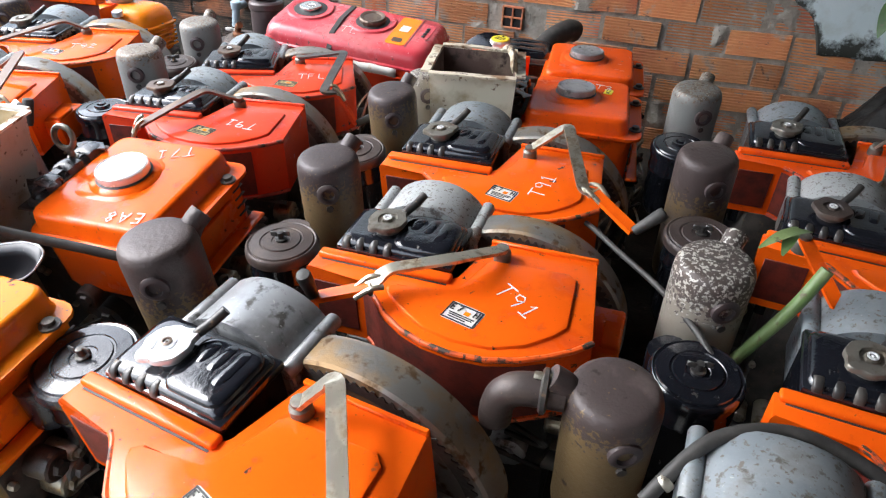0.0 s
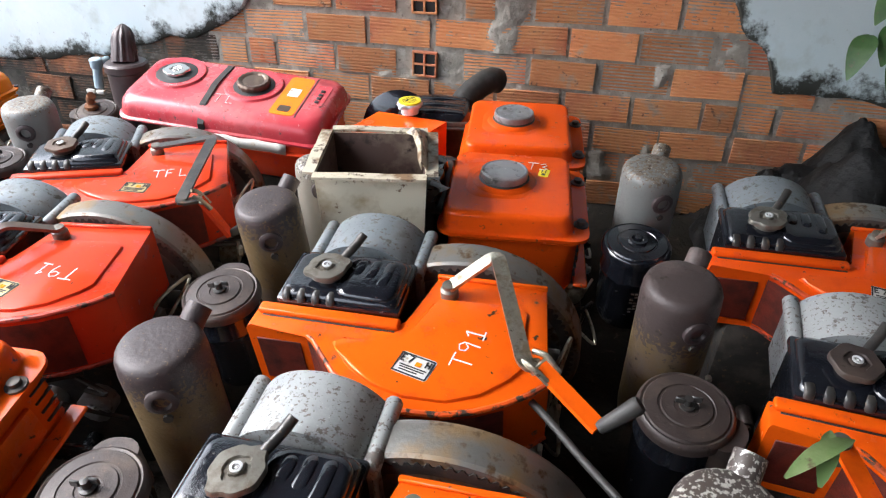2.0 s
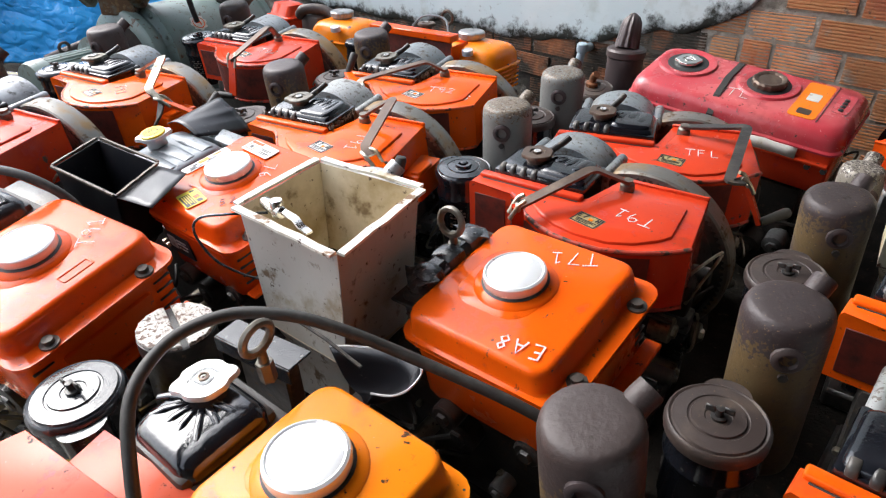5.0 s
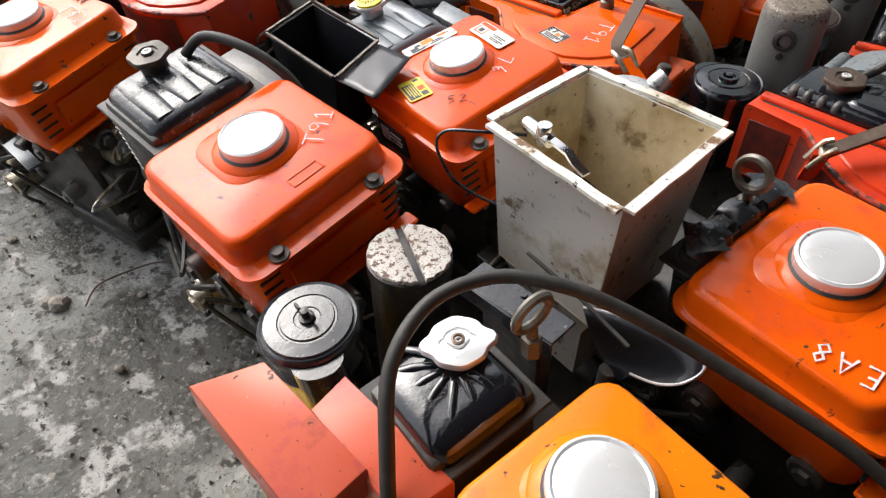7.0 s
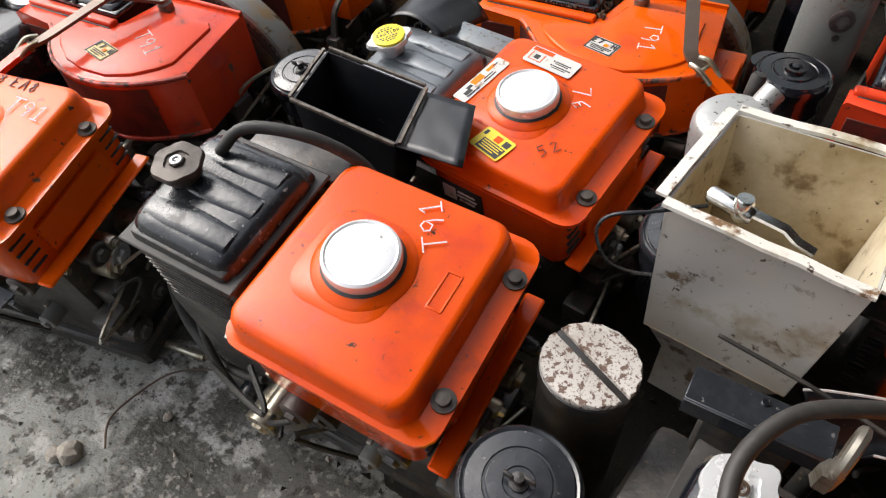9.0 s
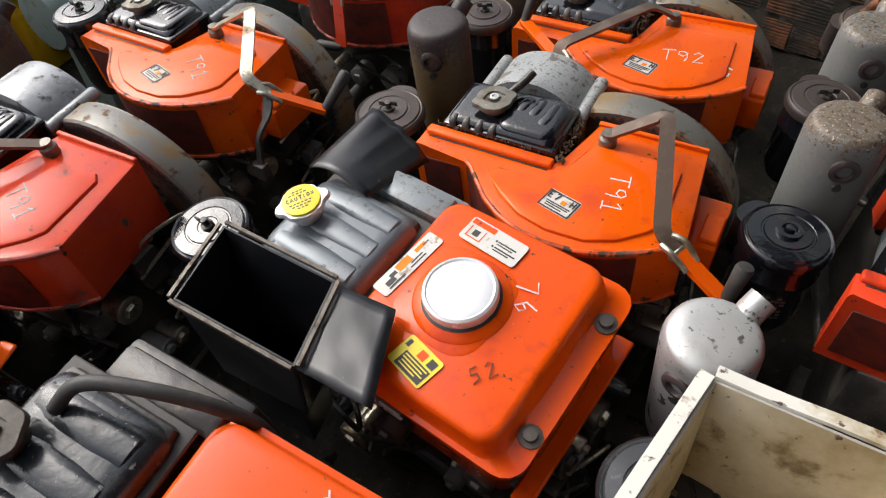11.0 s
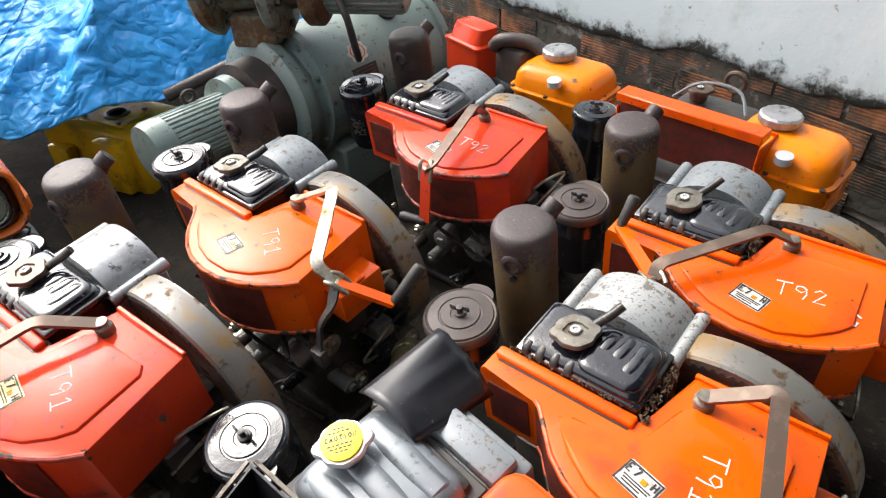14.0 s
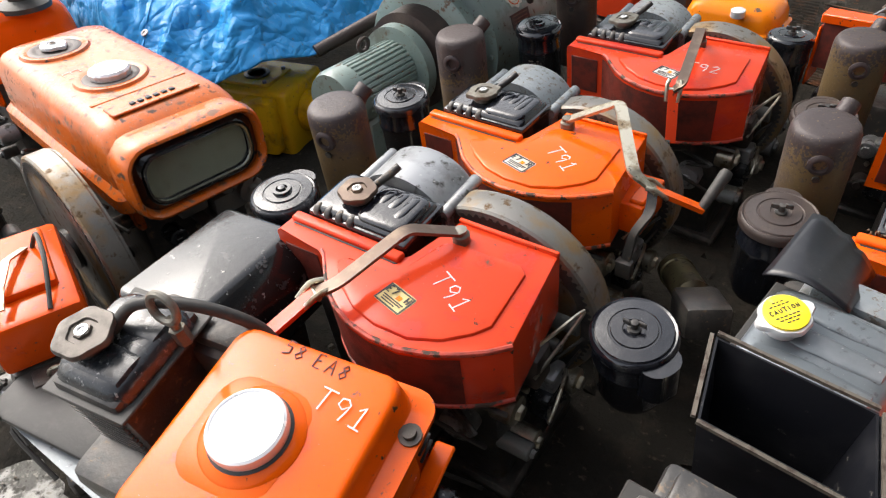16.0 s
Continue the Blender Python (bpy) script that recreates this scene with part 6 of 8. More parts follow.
        front = part("lamp_surround", bm, paint, hood)
        bm = bmesh.new()
        loft(bm, [ring(0.282, 0.143, 0.045, x - 0.02), ring(0.282, 0.143, 0.045, x + 0.012), ring(0.255, 0.122, 0.042, x + 0.024), ring(0.236, 0.104, 0.038, x + 0.016), ring(0.234, 0.102, 0.038, x - 0.005)], cap=False)
        part("bezel", bm, M_BLACK, front)
        bm = bmesh.new()
        loft(bm, [ring(0.245, 0.113, 0.04, x + 0.012), ring(0.245, 0.113, 0.04, x + 0.025), ring(0.236, 0.104, 0.037, x + 0.025), ring(0.236, 0.104, 0.037, x + 0.012)], cap=False)
        part("rim", bm, M_PLATED, front)
        bm = bmesh.new()
        loft(bm, [ring(0.236, 0.104, 0.038, x + 0.004), ring(0.19, 0.082, 0.034, x - 0.014), ring(0.12, 0.05, 0.022, x - 0.03)])
        part("reflector", bm, M_MIRROR, front)
        bm = bmesh.new()
        lathe(bm, [(0.018, 0), (0.018, 0.018), (0.011, 0.03), (0.001, 0.032)], 16, Matrix.Translation((x - 0.03, 0.01, 0.49)) @ Matrix.Rotation(radians(90), 4, "Y"))
        part("bulb", bm, M_ALU, front)
        bm = bmesh.new()
        loft(bm, [ring(0.237, 0.105, 0.038, x + 0.008), ring(0.226, 0.096, 0.036, x + 0.014)])
        g = part("lens", bm, M_GLASS, front)
        g.visible_shadow = False
    if strap_at is not None:
        bm = bmesh.new()
        sx = strap_at
        strap(bm, [(sx - 0.02, 0.15, 0.48), (sx - 0.012, 0.138, 0.555), (sx, 0.1, 0.592), (sx, 0.0, 0.5955), (sx + 0.01, -0.1, 0.592), (sx + 0.014, -0.14, 0.555), (sx + 0.02, -0.15, 0.48)] if slim else [(sx - 0.02, 0.18, 0.44), (sx - 0.012, 0.165, 0.54), (sx, 0.125, 0.592), (sx + 0.0, 0.0, 0.596), (sx + 0.01, -0.125, 0.592), (sx + 0.014, -0.168, 0.54), (sx + 0.02, -0.182, 0.42)], 0.017, 0.004)
        part("strap", bm, M_RUBBER, hood)
    if marks:
        writing(marks, (-0.03, -0.085, 0.5922), 5, 0.04, hood)
    for s in (1, -1):
        bm = bmesh.new()
        rbox(bm, (0.0, s * (0.1 if slim else 0.125), 0.36), (L * 0.8, 0.02, 0.09), 0.006)
        part("side_panel", bm, M_DARK if slim else paint, base)
    return base


hood_engine((-0.01, 3.112), -15.5, M_PINK, "crimson hooded engine tied with a black rubber strap", 0.6, [(-0.182, 3.183), (0.045, 3.113)], False, -0.055, "TL", slim=True, tilt=12, lean=4, dz=-0.012)
pink = bpy.data.objects["hooded_diesel_engine"]
bm = bmesh.new()
loft(bm, [rrect(0.07, 0.19, 0.012, z, 0.172, 0) for z in (0.5885, 0.5916)])
part("repainted_panel", bm, M_AMBER, pink)
bm = bmesh.new()
loft(bm, [rrect(0.032, 0.04, 0.003, z, 0.172, 0.015) for z in (0.5905, 0.5926)])
part("label", bm, M_LABEL, pink)
bm = bmesh.new()
loft(bm, [rrect(0.034, 0.028, 0.006, z, 0.172, -0.065) for z in (0.5905, 0.5926)])
part("brass_plate", bm, M_BRONZE, pink)
inv = pink.matrix_world.inverted()
e = inv @ Vector((-0.46, 3.222, 0.476))
air_cleaner(pink, (e.x, e.y), M_RUSTLID, top=e.z, ear=200, r=0.06, label="air cleaner with a rusty brown lid")
bm = bmesh.new()
tube(bm, [(e.x - 0.01, e.y, e.z), (e.x - 0.008, e.y + 0.002, e.z + 0.03), (e.x + 0.004, e.y, e.z + 0.045)], 0.012, 10)
lathe(bm, [(0.02, 0.0), (0.02, 0.012), (0.013, 0.016)], 8, Matrix.Translation((e.x - 0.01, e.y, e.z)))
part("rusty_valve", bm, M_RUSTVALVE, pink)
e = near_tank.matrix_world.inverted() @ Vector((0.258, 2.645, 0.562))
muffler(near_tank, (e.x, e.y), M_SILVER, boss=-60, pipe=80, top=e.z, r=0.045)
yan = hood_engine((-2.769, 2.212), -13, M_HOOD, "orange hooded engine with a chrome-rimmed headlamp", 0.70, [(-2.979, 2.23), (-2.70, 2.185)], True, None, "EA T1")
gear_wheel(yan, yan.matrix_world.inverted() @ Vector((-2.60, 1.93, 0.335)), 0.215, 0.055)
hood_engine((-3.66, 2.43), -13, M_ORANGE, "orange hooded engine with a black intake elbow on top", 0.6, [(-3.85, 2.46), (-3.647, 2.41)], False, None, "")
elbow = thing("intake_elbow", pose(-3.405, 2.415, 0.584), "black rubber intake elbow standing on an orange hood", "intake elbow")
bm = bmesh.new()
lathe(bm, [(0.05, 0.0), (0.075, 0.006), (0.075, 0.02), (0.045, 0.035)], 24)
tube(bm, [(0, 0, 0.02), (0, 0, 0.09), (0.005, 0.03, 0.15), (0.01, 0.09, 0.17)], 0.038, 16)
part("elbow", bm, M_RUBBER, elbow)


# ---- small tanks by the damp wall ----
def round_tank_engine(at, turn, paint, label, dial=True):
    base = thing("small_engine", pose(at[0], at[1], 0, 0, 0, turn), label, "engine")
    crankcase(base, -0.14, 0.14, -0.09, 0.09, 0.36)
    bm = bmesh.new()
    loft(bm, [rrect(0.24, 0.18, 0.04, 0.36), rrect(0.265, 0.205, 0.05, 0.40), rrect(0.27, 0.21, 0.05, 0.455), rrect(0.285, 0.225, 0.05, 0.458), rrect(0.285, 0.225, 0.05, 0.464), rrect(0.265, 0.205, 0.045, 0.467), rrect(0.258, 0.198, 0.045, 0.498), rrect(0.244, 0.184, 0.045, 0.514), rrect(0.218, 0.158, 0.04, 0.526), rrect(0.18, 0.12, 0.035, 0.532)])
    tank = part("fuel_tank", bm, paint, base)
    bm = bmesh.new()
    knurl = lambda a: 1 + 0.02 * math.cos(14 * a)
    lathe(bm, [(0.04, 0.53), (0.042, 0.538), (0.049, 0.54), (0.05, 0.556), (0.045, 0.561), (0.001, 0.562)], 56, Matrix.Translation((-0.04, 0.02, 0)), knurl)
    part("filler_cap", bm, M_ALU, tank)
    if dial:
        bm = bmesh.new()
        lathe(bm, [(0.02, 0.515), (0.02, 0.533), (0.016, 0.535), (0.001, 0.535)], 18, Matrix.Translation((0.03, -0.05, 0)) @ Matrix.Rotation(0.12, 4, "X"))
        part("fuel_gauge", bm, M_CHROME, tank)
    each("rim_bolt", [lambda b, x=x, y=y: lathe(b, [(0.007, 0.464), (0.007, 0.469), (0.001, 0.47)], 8, Matrix.Translation((x, y, 0))) for x, y in ((0.125, -0.095), (0.13, 0.0), (0.125, 0.095), (0.0, -0.106), (-0.12, -0.095))], M_DARK, tank)
    for j in range(5):
        bm = bmesh.new()
        rbox(bm, (0.136, 0, 0.38 + 0.016 * j), (0.008, 0.15, 0.009), 0.003)
        part("rib", bm, paint, tank)
    return base


round_tank_engine((-1.583, 3.5), -6, M_AMBER, "small orange engine with a rounded tank and chrome cap")
round_tank_engine((-0.948, 3.395), -10, M_AMBER, "small orange engine beside the damp plaster, rusty cap")

frame_box = thing("red_cover_frame", pose(-1.155, 3.36, 0, 0, 0, -9), "red sheet-metal cover standing open over a dark engine", "engine cover")
crankcase(frame_box, -0.16, 0.13, -0.06, 0.1, 0.36)
for nm, c, s in (("top_rail", (0, -0.066, 0.566), (0.37, 0.056, 0.024)), ("back_panel", (0, 0.02, 0.47), (0.36, 0.006, 0.14)), ("side_panel", (-0.182, -0.03, 0.46), (0.006, 0.11, 0.16)), ("side_panel", (0.182, -0.03, 0.46), (0.006, 0.11, 0.16))):
    bm = bmesh.new()
    rbox(bm, c, s, 0.003)
    part(nm, bm, M_VERM, frame_box)
# maroon panel stands in for the shaded inside of the open cover
bm = bmesh.new()
rbox(bm, (0, -0.075, 0.492), (0.355, 0.006, 0.12), 0.001)
part("screen", bm, M_SCREEN, frame_box)
bm = bmesh.new()
rbox(bm, (0, 0.09, 0.5), (0.2, 0.12, 0.06), 0.015, 2)
rad_ob = part("radiator", bm, M_DARK, frame_box)
rad_cap(rad_ob, (-0.05, 0.09), 0.565, M_BRONZE)
bm = bmesh.new()
tube(bm, [(-0.1, 0.05, 0.54), (-0.03, 0.04, 0.60), (0.06, 0.05, 0.60), (0.1, 0.02, 0.56)], 0.004, 6)
part("cable", bm, M_GREY, frame_box)
bm = bmesh.new()
ring = [(0.02 + 0.024 * math.cos(a), 0.13, 0.585 + 0.024 * math.sin(a)) for a in [2 * math.pi * k / 12 for k in range(13)]]
tube(bm, ring, 0.006, 8)
part("lifting_eye", bm, M_BRONZE, frame_box)
air_cleaner(frame_box, (-0.245, -0.08), M_BLACK, top=0.51, r=0.06, ear=None)

can = thing("red_tank", pose(-1.965, 3.6, 0.02, 0, 0, -20), "dented glossy red tank on a dark engine", "tank")
crankcase(can, -0.08, 0.2, -0.07, 0.07, 0.36)
bm = bmesh.new()
loft(bm, [rrect(0.17, 0.11, 0.01, 0.37), rrect(0.17, 0.11, 0.01, 0.47), rrect(0.178, 0.118, 0.012, 0.474), rrect(0.178, 0.118, 0.012, 0.482), rrect(0.15, 0.10, 0.02, 0.486), rrect(0.145, 0.075, 0.02, 0.53, 0, 0.01), rrect(0.1, 0.05, 0.02, 0.536, 0.01, 0.012)])
part("tank", bm, M_RED, can)
bm = bmesh.new()
rbox(bm, (0.19, 0.03, 0.45), (0.13, 0.1, 0.12), 0.02, 2)
tube(bm, [(0.13, -0.02, 0.5), (0.17, -0.02, 0.53), (0.24, 0.03, 0.53), (0.3, 0.05, 0.5)], 0.022, 10)
part("manifold", bm, M_RUSTLID, can)

# ---- generator with its exciter ----
gen = thing("generator", pose(-2.48, 2.66, 0.365, 0, 0, -6), "grey-green generator with a finned end motor, paint worn to rust", "generator")
gen.scale = (1, 1.16, 1)
Y = Matrix.Rotation(radians(-90), 4, "X")
bm = bmesh.new()
lathe(bm, [(0.03, 0.0), (0.085, 0.004), (0.092, 0.02), (0.092, 0.06)], 36, Y)
part("end_bell", bm, M_GREEN, gen)
bm = bmesh.new()
fin = lambda a: 1 - 0.05 * (1 if (a * 36 / (2 * math.pi)) % 1 > 0.5 else 0)
lathe(bm, [(0.09, 0.06), (0.092, 0.062), (0.092, 0.24), (0.09, 0.242)], 144, Y, fin)
part("finned_body", bm, M_GREEN, gen)
bm = bmesh.new()
lathe(bm, [(0.09, 0.24), (0.13, 0.245), (0.132, 0.275), (0.12, 0.28), (0.1, 0.30)], 40, Y)
part("adapter", bm, M_GREEN, gen)
bm = bmesh.new()
lathe(bm, [(0.1, 0.29), (0.155, 0.295), (0.16, 0.37), (0.1, 0.37)], 40, Y)
part("fan_gap", bm, M_RUSTLID, gen)
bm = bmesh.new()
lathe(bm, [(0.13, 0.36), (0.205, 0.362), (0.215, 0.37), (0.215, 0.40), (0.2, 0.405), (0.19, 0.41), (0.19, 0.43), (0.2, 0.44), (0.225, 0.445), (0.225, 0.47), (0.205, 0.475), (0.205, 0.93), (0.215, 0.935), (0.215, 0.96), (0.1, 1.0)], 56, Y)
drum = part("drum", bm, M_GREEN, gen)
each("flange_bolt", [lambda b, a=2 * math.pi * k / 12: rod(b, (0.208 * math.cos(a), 0.44, 0.208 * math.sin(a)), (0.208 * math.cos(a), 0.432, 0.208 * math.sin(a)), 0.009, 6) for k in range(12)], M_GREEN, drum)
bm = bmesh.new()
rbox(bm, (0, 0.68, -0.265), (0.4, 0.4, 0.2), 0.01)
part("foot", bm, M_GREEN, gen)
bm = bmesh.new()
rbox(bm, (0, 0.14, -0.22), (0.14, 0.16, 0.29), 0.01)
part("foot", bm, M_GREEN, gen)
bm = bmesh.new()
rbox(bm, (-0.05, 0.445, 0.245), (0.075, 0.02, 0.09), 0.018, 3)
part("lifting_ear", bm, M_GREEN, gen)
bm = bmesh.new()
ring = [(-0.03, 0.16 + 0.018 * math.cos(t), 0.105 + 0.018 * math.sin(t)) for t in [2 * math.pi * k / 12 for k in range(13)]]
tube(bm, ring, 0.006, 8)
part("eye_bolt", bm, M_RUSTLID, gen)
bm = bmesh.new()
lathe(bm, [(0.03, 0.0), (0.03, 0.012), (0.02, 0.014), (0.02, 0.024), (0.001, 0.026)], 16, Matrix.Rotation(radians(28), 4, "Y") @ Matrix.Translation((0, 0.78, 0.204)))
part("plug", bm, M_DARK, gen)
bm = bmesh.new()
a = radians(38)
q = Matrix.Rotation(radians(52), 4, "Y")
m = q @ Matrix.Translation((0, 0.60, 0.2062))
petal = lambda t: 1 + 0.1 * math.cos(8 * t)
lathe(bm, [(0.034, 0), (0.034, 0.001), (0.001, 0.0012)], 48, m, petal)
seal = part("round_label", bm, M_LABEL, drum)
bm = bmesh.new()
tube(bm, [m @ Vector((0.024 * math.cos(t), 0.024 * math.sin(t), 0.0012)) for t in [2 * math.pi * k / 24 for k in range(25)]], 0.0016, 6)
rbox(bm, (0, 0, 0.0016), (0.004, 0.024, 0.001), 0, m=m)
rbox(bm, (0, 0.006, 0.0016), (0.024, 0.004, 0.001), 0, m=m)
part("print", bm, M_VERM, seal)
bm = bmesh.new()
m2 = Matrix.Rotation(radians(72), 4, "Y") @ Matrix.Translation((0, 0.60, 0.206))
rbox(bm, (0, 0, 0), (0.05, 0.09, 0.002), 0, m=m2)
tagp = part("data_plate", bm, M_DARK, drum)
bm = bmesh.new()
for k in range(4):
    rbox(bm, (-0.016 + 0.011 * k, 0, 0.0015), (0.003, 0.07, 0.001), 0, m=m2)
part("print", bm, M_RAW, tagp)
bm = bmesh.new()
tube(bm, [(0.02, 0.75, 0.26), (0.08, 0.8, 0.3), (0.14, 0.95, 0.27), (0.2, 1.05, 0.2)], 0.017, 10)
part("power_cable", bm, M_RUBBER, gen)
# gear motor lying across the generator
gm = thing("gear_motor", pose(-2.34, 3.185, 0.755, 0, 0, 28), "rust-eaten green gear motor lying across the generator", "motor")
X = Matrix.Rotation(radians(90), 4, "Y")
disc = lambda a: 1 + 0.07 * max(0.0, math.cos(4 * a + 0.6)) ** 3
bm = bmesh.new()
lathe(bm, [(0.05, -0.06), (0.16, -0.058), (0.168, -0.05), (0.168, -0.022), (0.158, -0.012), (0.09, -0.006), (0.08, 0.06)], 64, X, disc)
part("flange", bm, M_RUSTGREEN, gm)
bm = bmesh.new()
lathe(bm, [(0.08, 0.05), (0.135, 0.052), (0.142, 0.06), (0.142, 0.095), (0.13, 0.105), (0.1, 0.12)], 48, X)
part("adapter", bm, M_RUSTGREEN, gm)
bm = bmesh.new()
fin = lambda a: 1 - 0.07 * (1 if (a * 30 / (2 * math.pi)) % 1 > 0.5 else 0)
lathe(bm, [(0.1, 0.11), (0.108, 0.118), (0.108, 0.33), (0.1, 0.345), (0.06, 0.36), (0.001, 0.362)], 120, X, fin)
part("finned_body", bm, M_GREEN, gm)
bm = bmesh.new()
lathe(bm, [(0.09, -0.26), (0.155, -0.258), (0.163, -0.248), (0.163, -0.225), (0.15, -0.215), (0.1, -0.205), (0.085, -0.06)], 64, X, disc)
part("end_flange", bm, M_RUSTGREEN, gm)
bm = bmesh.new()
lathe(bm, [(0.03, -0.36), (0.034, -0.355), (0.034, -0.25)], 20, X)
part("shaft", bm, M_RUSTLID, gm)
each("bolt", [lambda b, u=u, a=a: rod(b, (u, 0.135 * math.cos(a), 0.135 * math.sin(a)), (u + 0.018, 0.135 * math.cos(a), 0.135 * math.sin(a)), 0.011, 6) for u in (-0.012, -0.215) for a in [2 * math.pi * k / 6 + 0.3 for k in range(6)]], M_RUSTLID, gm)
bm = bmesh.new()
rbox(bm, (-0.12, 0, -0.15), (0.14, 0.13, 0.1), 0.012, 2)
part("foot", bm, M_RUSTGREEN, gm)
bm = bmesh.new()
tube(bm, [(0.16, -0.1, -0.03), (0.19, -0.13, -0.08), (0.2, -0.11, -0.17), (0.2, -0.08, -0.22)], 0.011, 10)
part("cable", bm, M_RUBBER, gm)
pole = thing("iron_pipe", pose(0, 0, 0), "rusty iron pipe leaning behind the generator", "pipe")
bm = bmesh.new()
rod(bm, (-2.78, 2.95, 0.36), (-2.35, 3.72, 0.60), 0.022, 14)
part("pipe", bm, M_RUSTLID, pole)


# ---- tarpaulin heap ----
TARP_EDGE = [(-4.3, 2.8), (-3.75, 2.67), (-3.35, 2.57), (-3.0, 2.5), (-2.88, 2.68), (-2.79, 2.92), (-2.78, 3.3), (-2.8, 3.78)]


def tarp():
    bm = bmesh.new()
    nu, nv = 130, 190
    rng = random.Random(8)
    edge = smooth_line([(x, y, 0) for x, y in TARP_EDGE], 22)
    vs = []
    for j in range(nv + 1):
        u = j / nv
        f = u * (len(edge) - 1)
        k = min(int(f), len(edge) - 2)
        e = edge[k].lerp(edge[k + 1], f - k)
        inner = Vector((-4.75, 3.0 + 1.15 * u, 0))
        for i in range(nu + 1):
            d = (i / nu) ** 1.25
            p = e.lerp(inner, d)
            q = Vector((p.x * 0.85 + p.y * 0.5, p.y * 0.85 - p.x * 0.5, 0))
            rise = 0.37 + 0.11 * (1 - (1 - min(1, d * 6)) ** 2) + 0.34 * (1 - (1 - min(1, d * 1.5)) ** 2)
            w = min(1, 0.3 + d * 9)
            ridge = lambda v, k: max(0.0, 1 - abs(v) * k)
            bend = 0.35 * noise.noise(q * 1.4 + Vector((4, 4, 0)))
            broad = ridge(noise.noise(Vector((q.x * 1.9, q.y * 1.3, 2))), 2.2)
            long_fold = ridge(noise.noise(Vector(((q.x + bend) * 5.5, q.y * 1.1, 5))), 2.6)
            fine = ridge(noise.noise(Vector(((q.x + 0.6 * bend + 0.5 * q.y) * 10, q.y * 2.2, 9))), 2.4)
            cross = ridge(noise.noise(Vector((q.x * 2.2, (q.y + bend) * 7, 14))), 3.0)
            z = rise + w * (0.12 * broad + 0.04 * long_fold + 0.006 * fine + 0.012 * cross - 0.08)
            flare = (1 - w) * 0.035 * noise.noise(Vector((u * 17, 2, 0)))
            vs.append(bm.verts.new((p.x + flare, p.y - flare * 0.6, z)))
    for j in range(nv):
        for i in range(nu):
            a = j * (nu + 1) + i
            c = (vs[a], vs[a + 1], vs[a + nu + 2], vs[a + nu + 1])
            if (c[0].co - c[2].co).length_squared < (c[1].co - c[3].co).length_squared:
                bm.faces.new((c[0], c[1], c[2]))
                bm.faces.new((c[0], c[2], c[3]))
            else:
                bm.faces.new((c[0], c[1], c[3]))
                bm.faces.new((c[1], c[2], c[3]))
    ob = thing("tarpaulin", pose(0, 0, 0), "crumpled bright blue tarpaulin thrown over a heap", "tarpaulin")
    sheet = part("sheet", bm, M_TARP, ob, sharp=45)
    md = sheet.modifiers.new("thickness", "SOLIDIFY")
    md.thickness = 0.004
    at = lambda j, i: sheet.data.vertices[j * (nu + 1) + i].co.copy()
    bm = bmesh.new()
    tube(bm, [at(76 + 2 * k, 12 + 2 * k) + Vector((0, 0, 0.002)) for k in range(0, 45)], 0.0018, 6, smooth=False)
    part("hem", bm, M_TARP, ob)
    for k in (4, 22):
        bm = bmesh.new()
        lathe(bm, [(0.006, 0.0), (0.008, 0.003), (0.012, 0.003), (0.013, 0.0)], 16, Matrix.Translation(at(76 + 2 * k, 12 + 2 * k) + Vector((0, 0, 0.006))) @ Matrix.Rotation(radians(35), 4, "X"))
        part("eyelet", bm, M_ALU, ob)


tarp()
YB = (-3.06, 2.8)
yb = thing("yellow_machine_base", pose(YB[0], YB[1], 0, 0, 0, 10), "chipped yellow machine frame under the tarpaulin's edge", "machine base")
bm = bmesh.new()
rbox(bm, (0.0, 0.1, 0.13), (0.46, 0.26, 0.25), 0.02, 3)
rbox(bm, (0.14, -0.05, 0.14), (0.12, 0.06, 0.2), 0.015, 2)
rbox(bm, (-0.12, -0.05, 0.1), (0.1, 0.05, 0.14), 0.012, 2)
lathe(bm, [(0.075, 0.0), (0.075, 0.05), (0.06, 0.058), (0.03, 0.058)], 28, Matrix.Translation((0.235, 0.1, 0.14)) @ Matrix.Rotation(radians(90), 4, "Y"))
part("housing", bm, M_YELLOW, yb)
bm = bmesh.new()
rbox(bm, (0.05, 0.08, 0.257), (0.2, 0.16, 0.012), 0.004)
part("cover_plate", bm, M_YELLOW, yb)
bm = bmesh.new()
lathe(bm, [(0.045, 0.19), (0.045, 0.2), (0.034, 0.203), (0.03, 0.195), (0.001, 0.195)], 20, Matrix.Translation((0.06, 0.08, 0.068)))
part("bearing_cap", bm, M_RUSTLID, yb)
each("bolt", [lambda b, x=x, y=y: rod(b, (x, y, 0.262), (x, y, 0.272), 0.008, 6) for x in (-0.03, 0.13) for y in (0.02, 0.14)], M_DARK, yb)


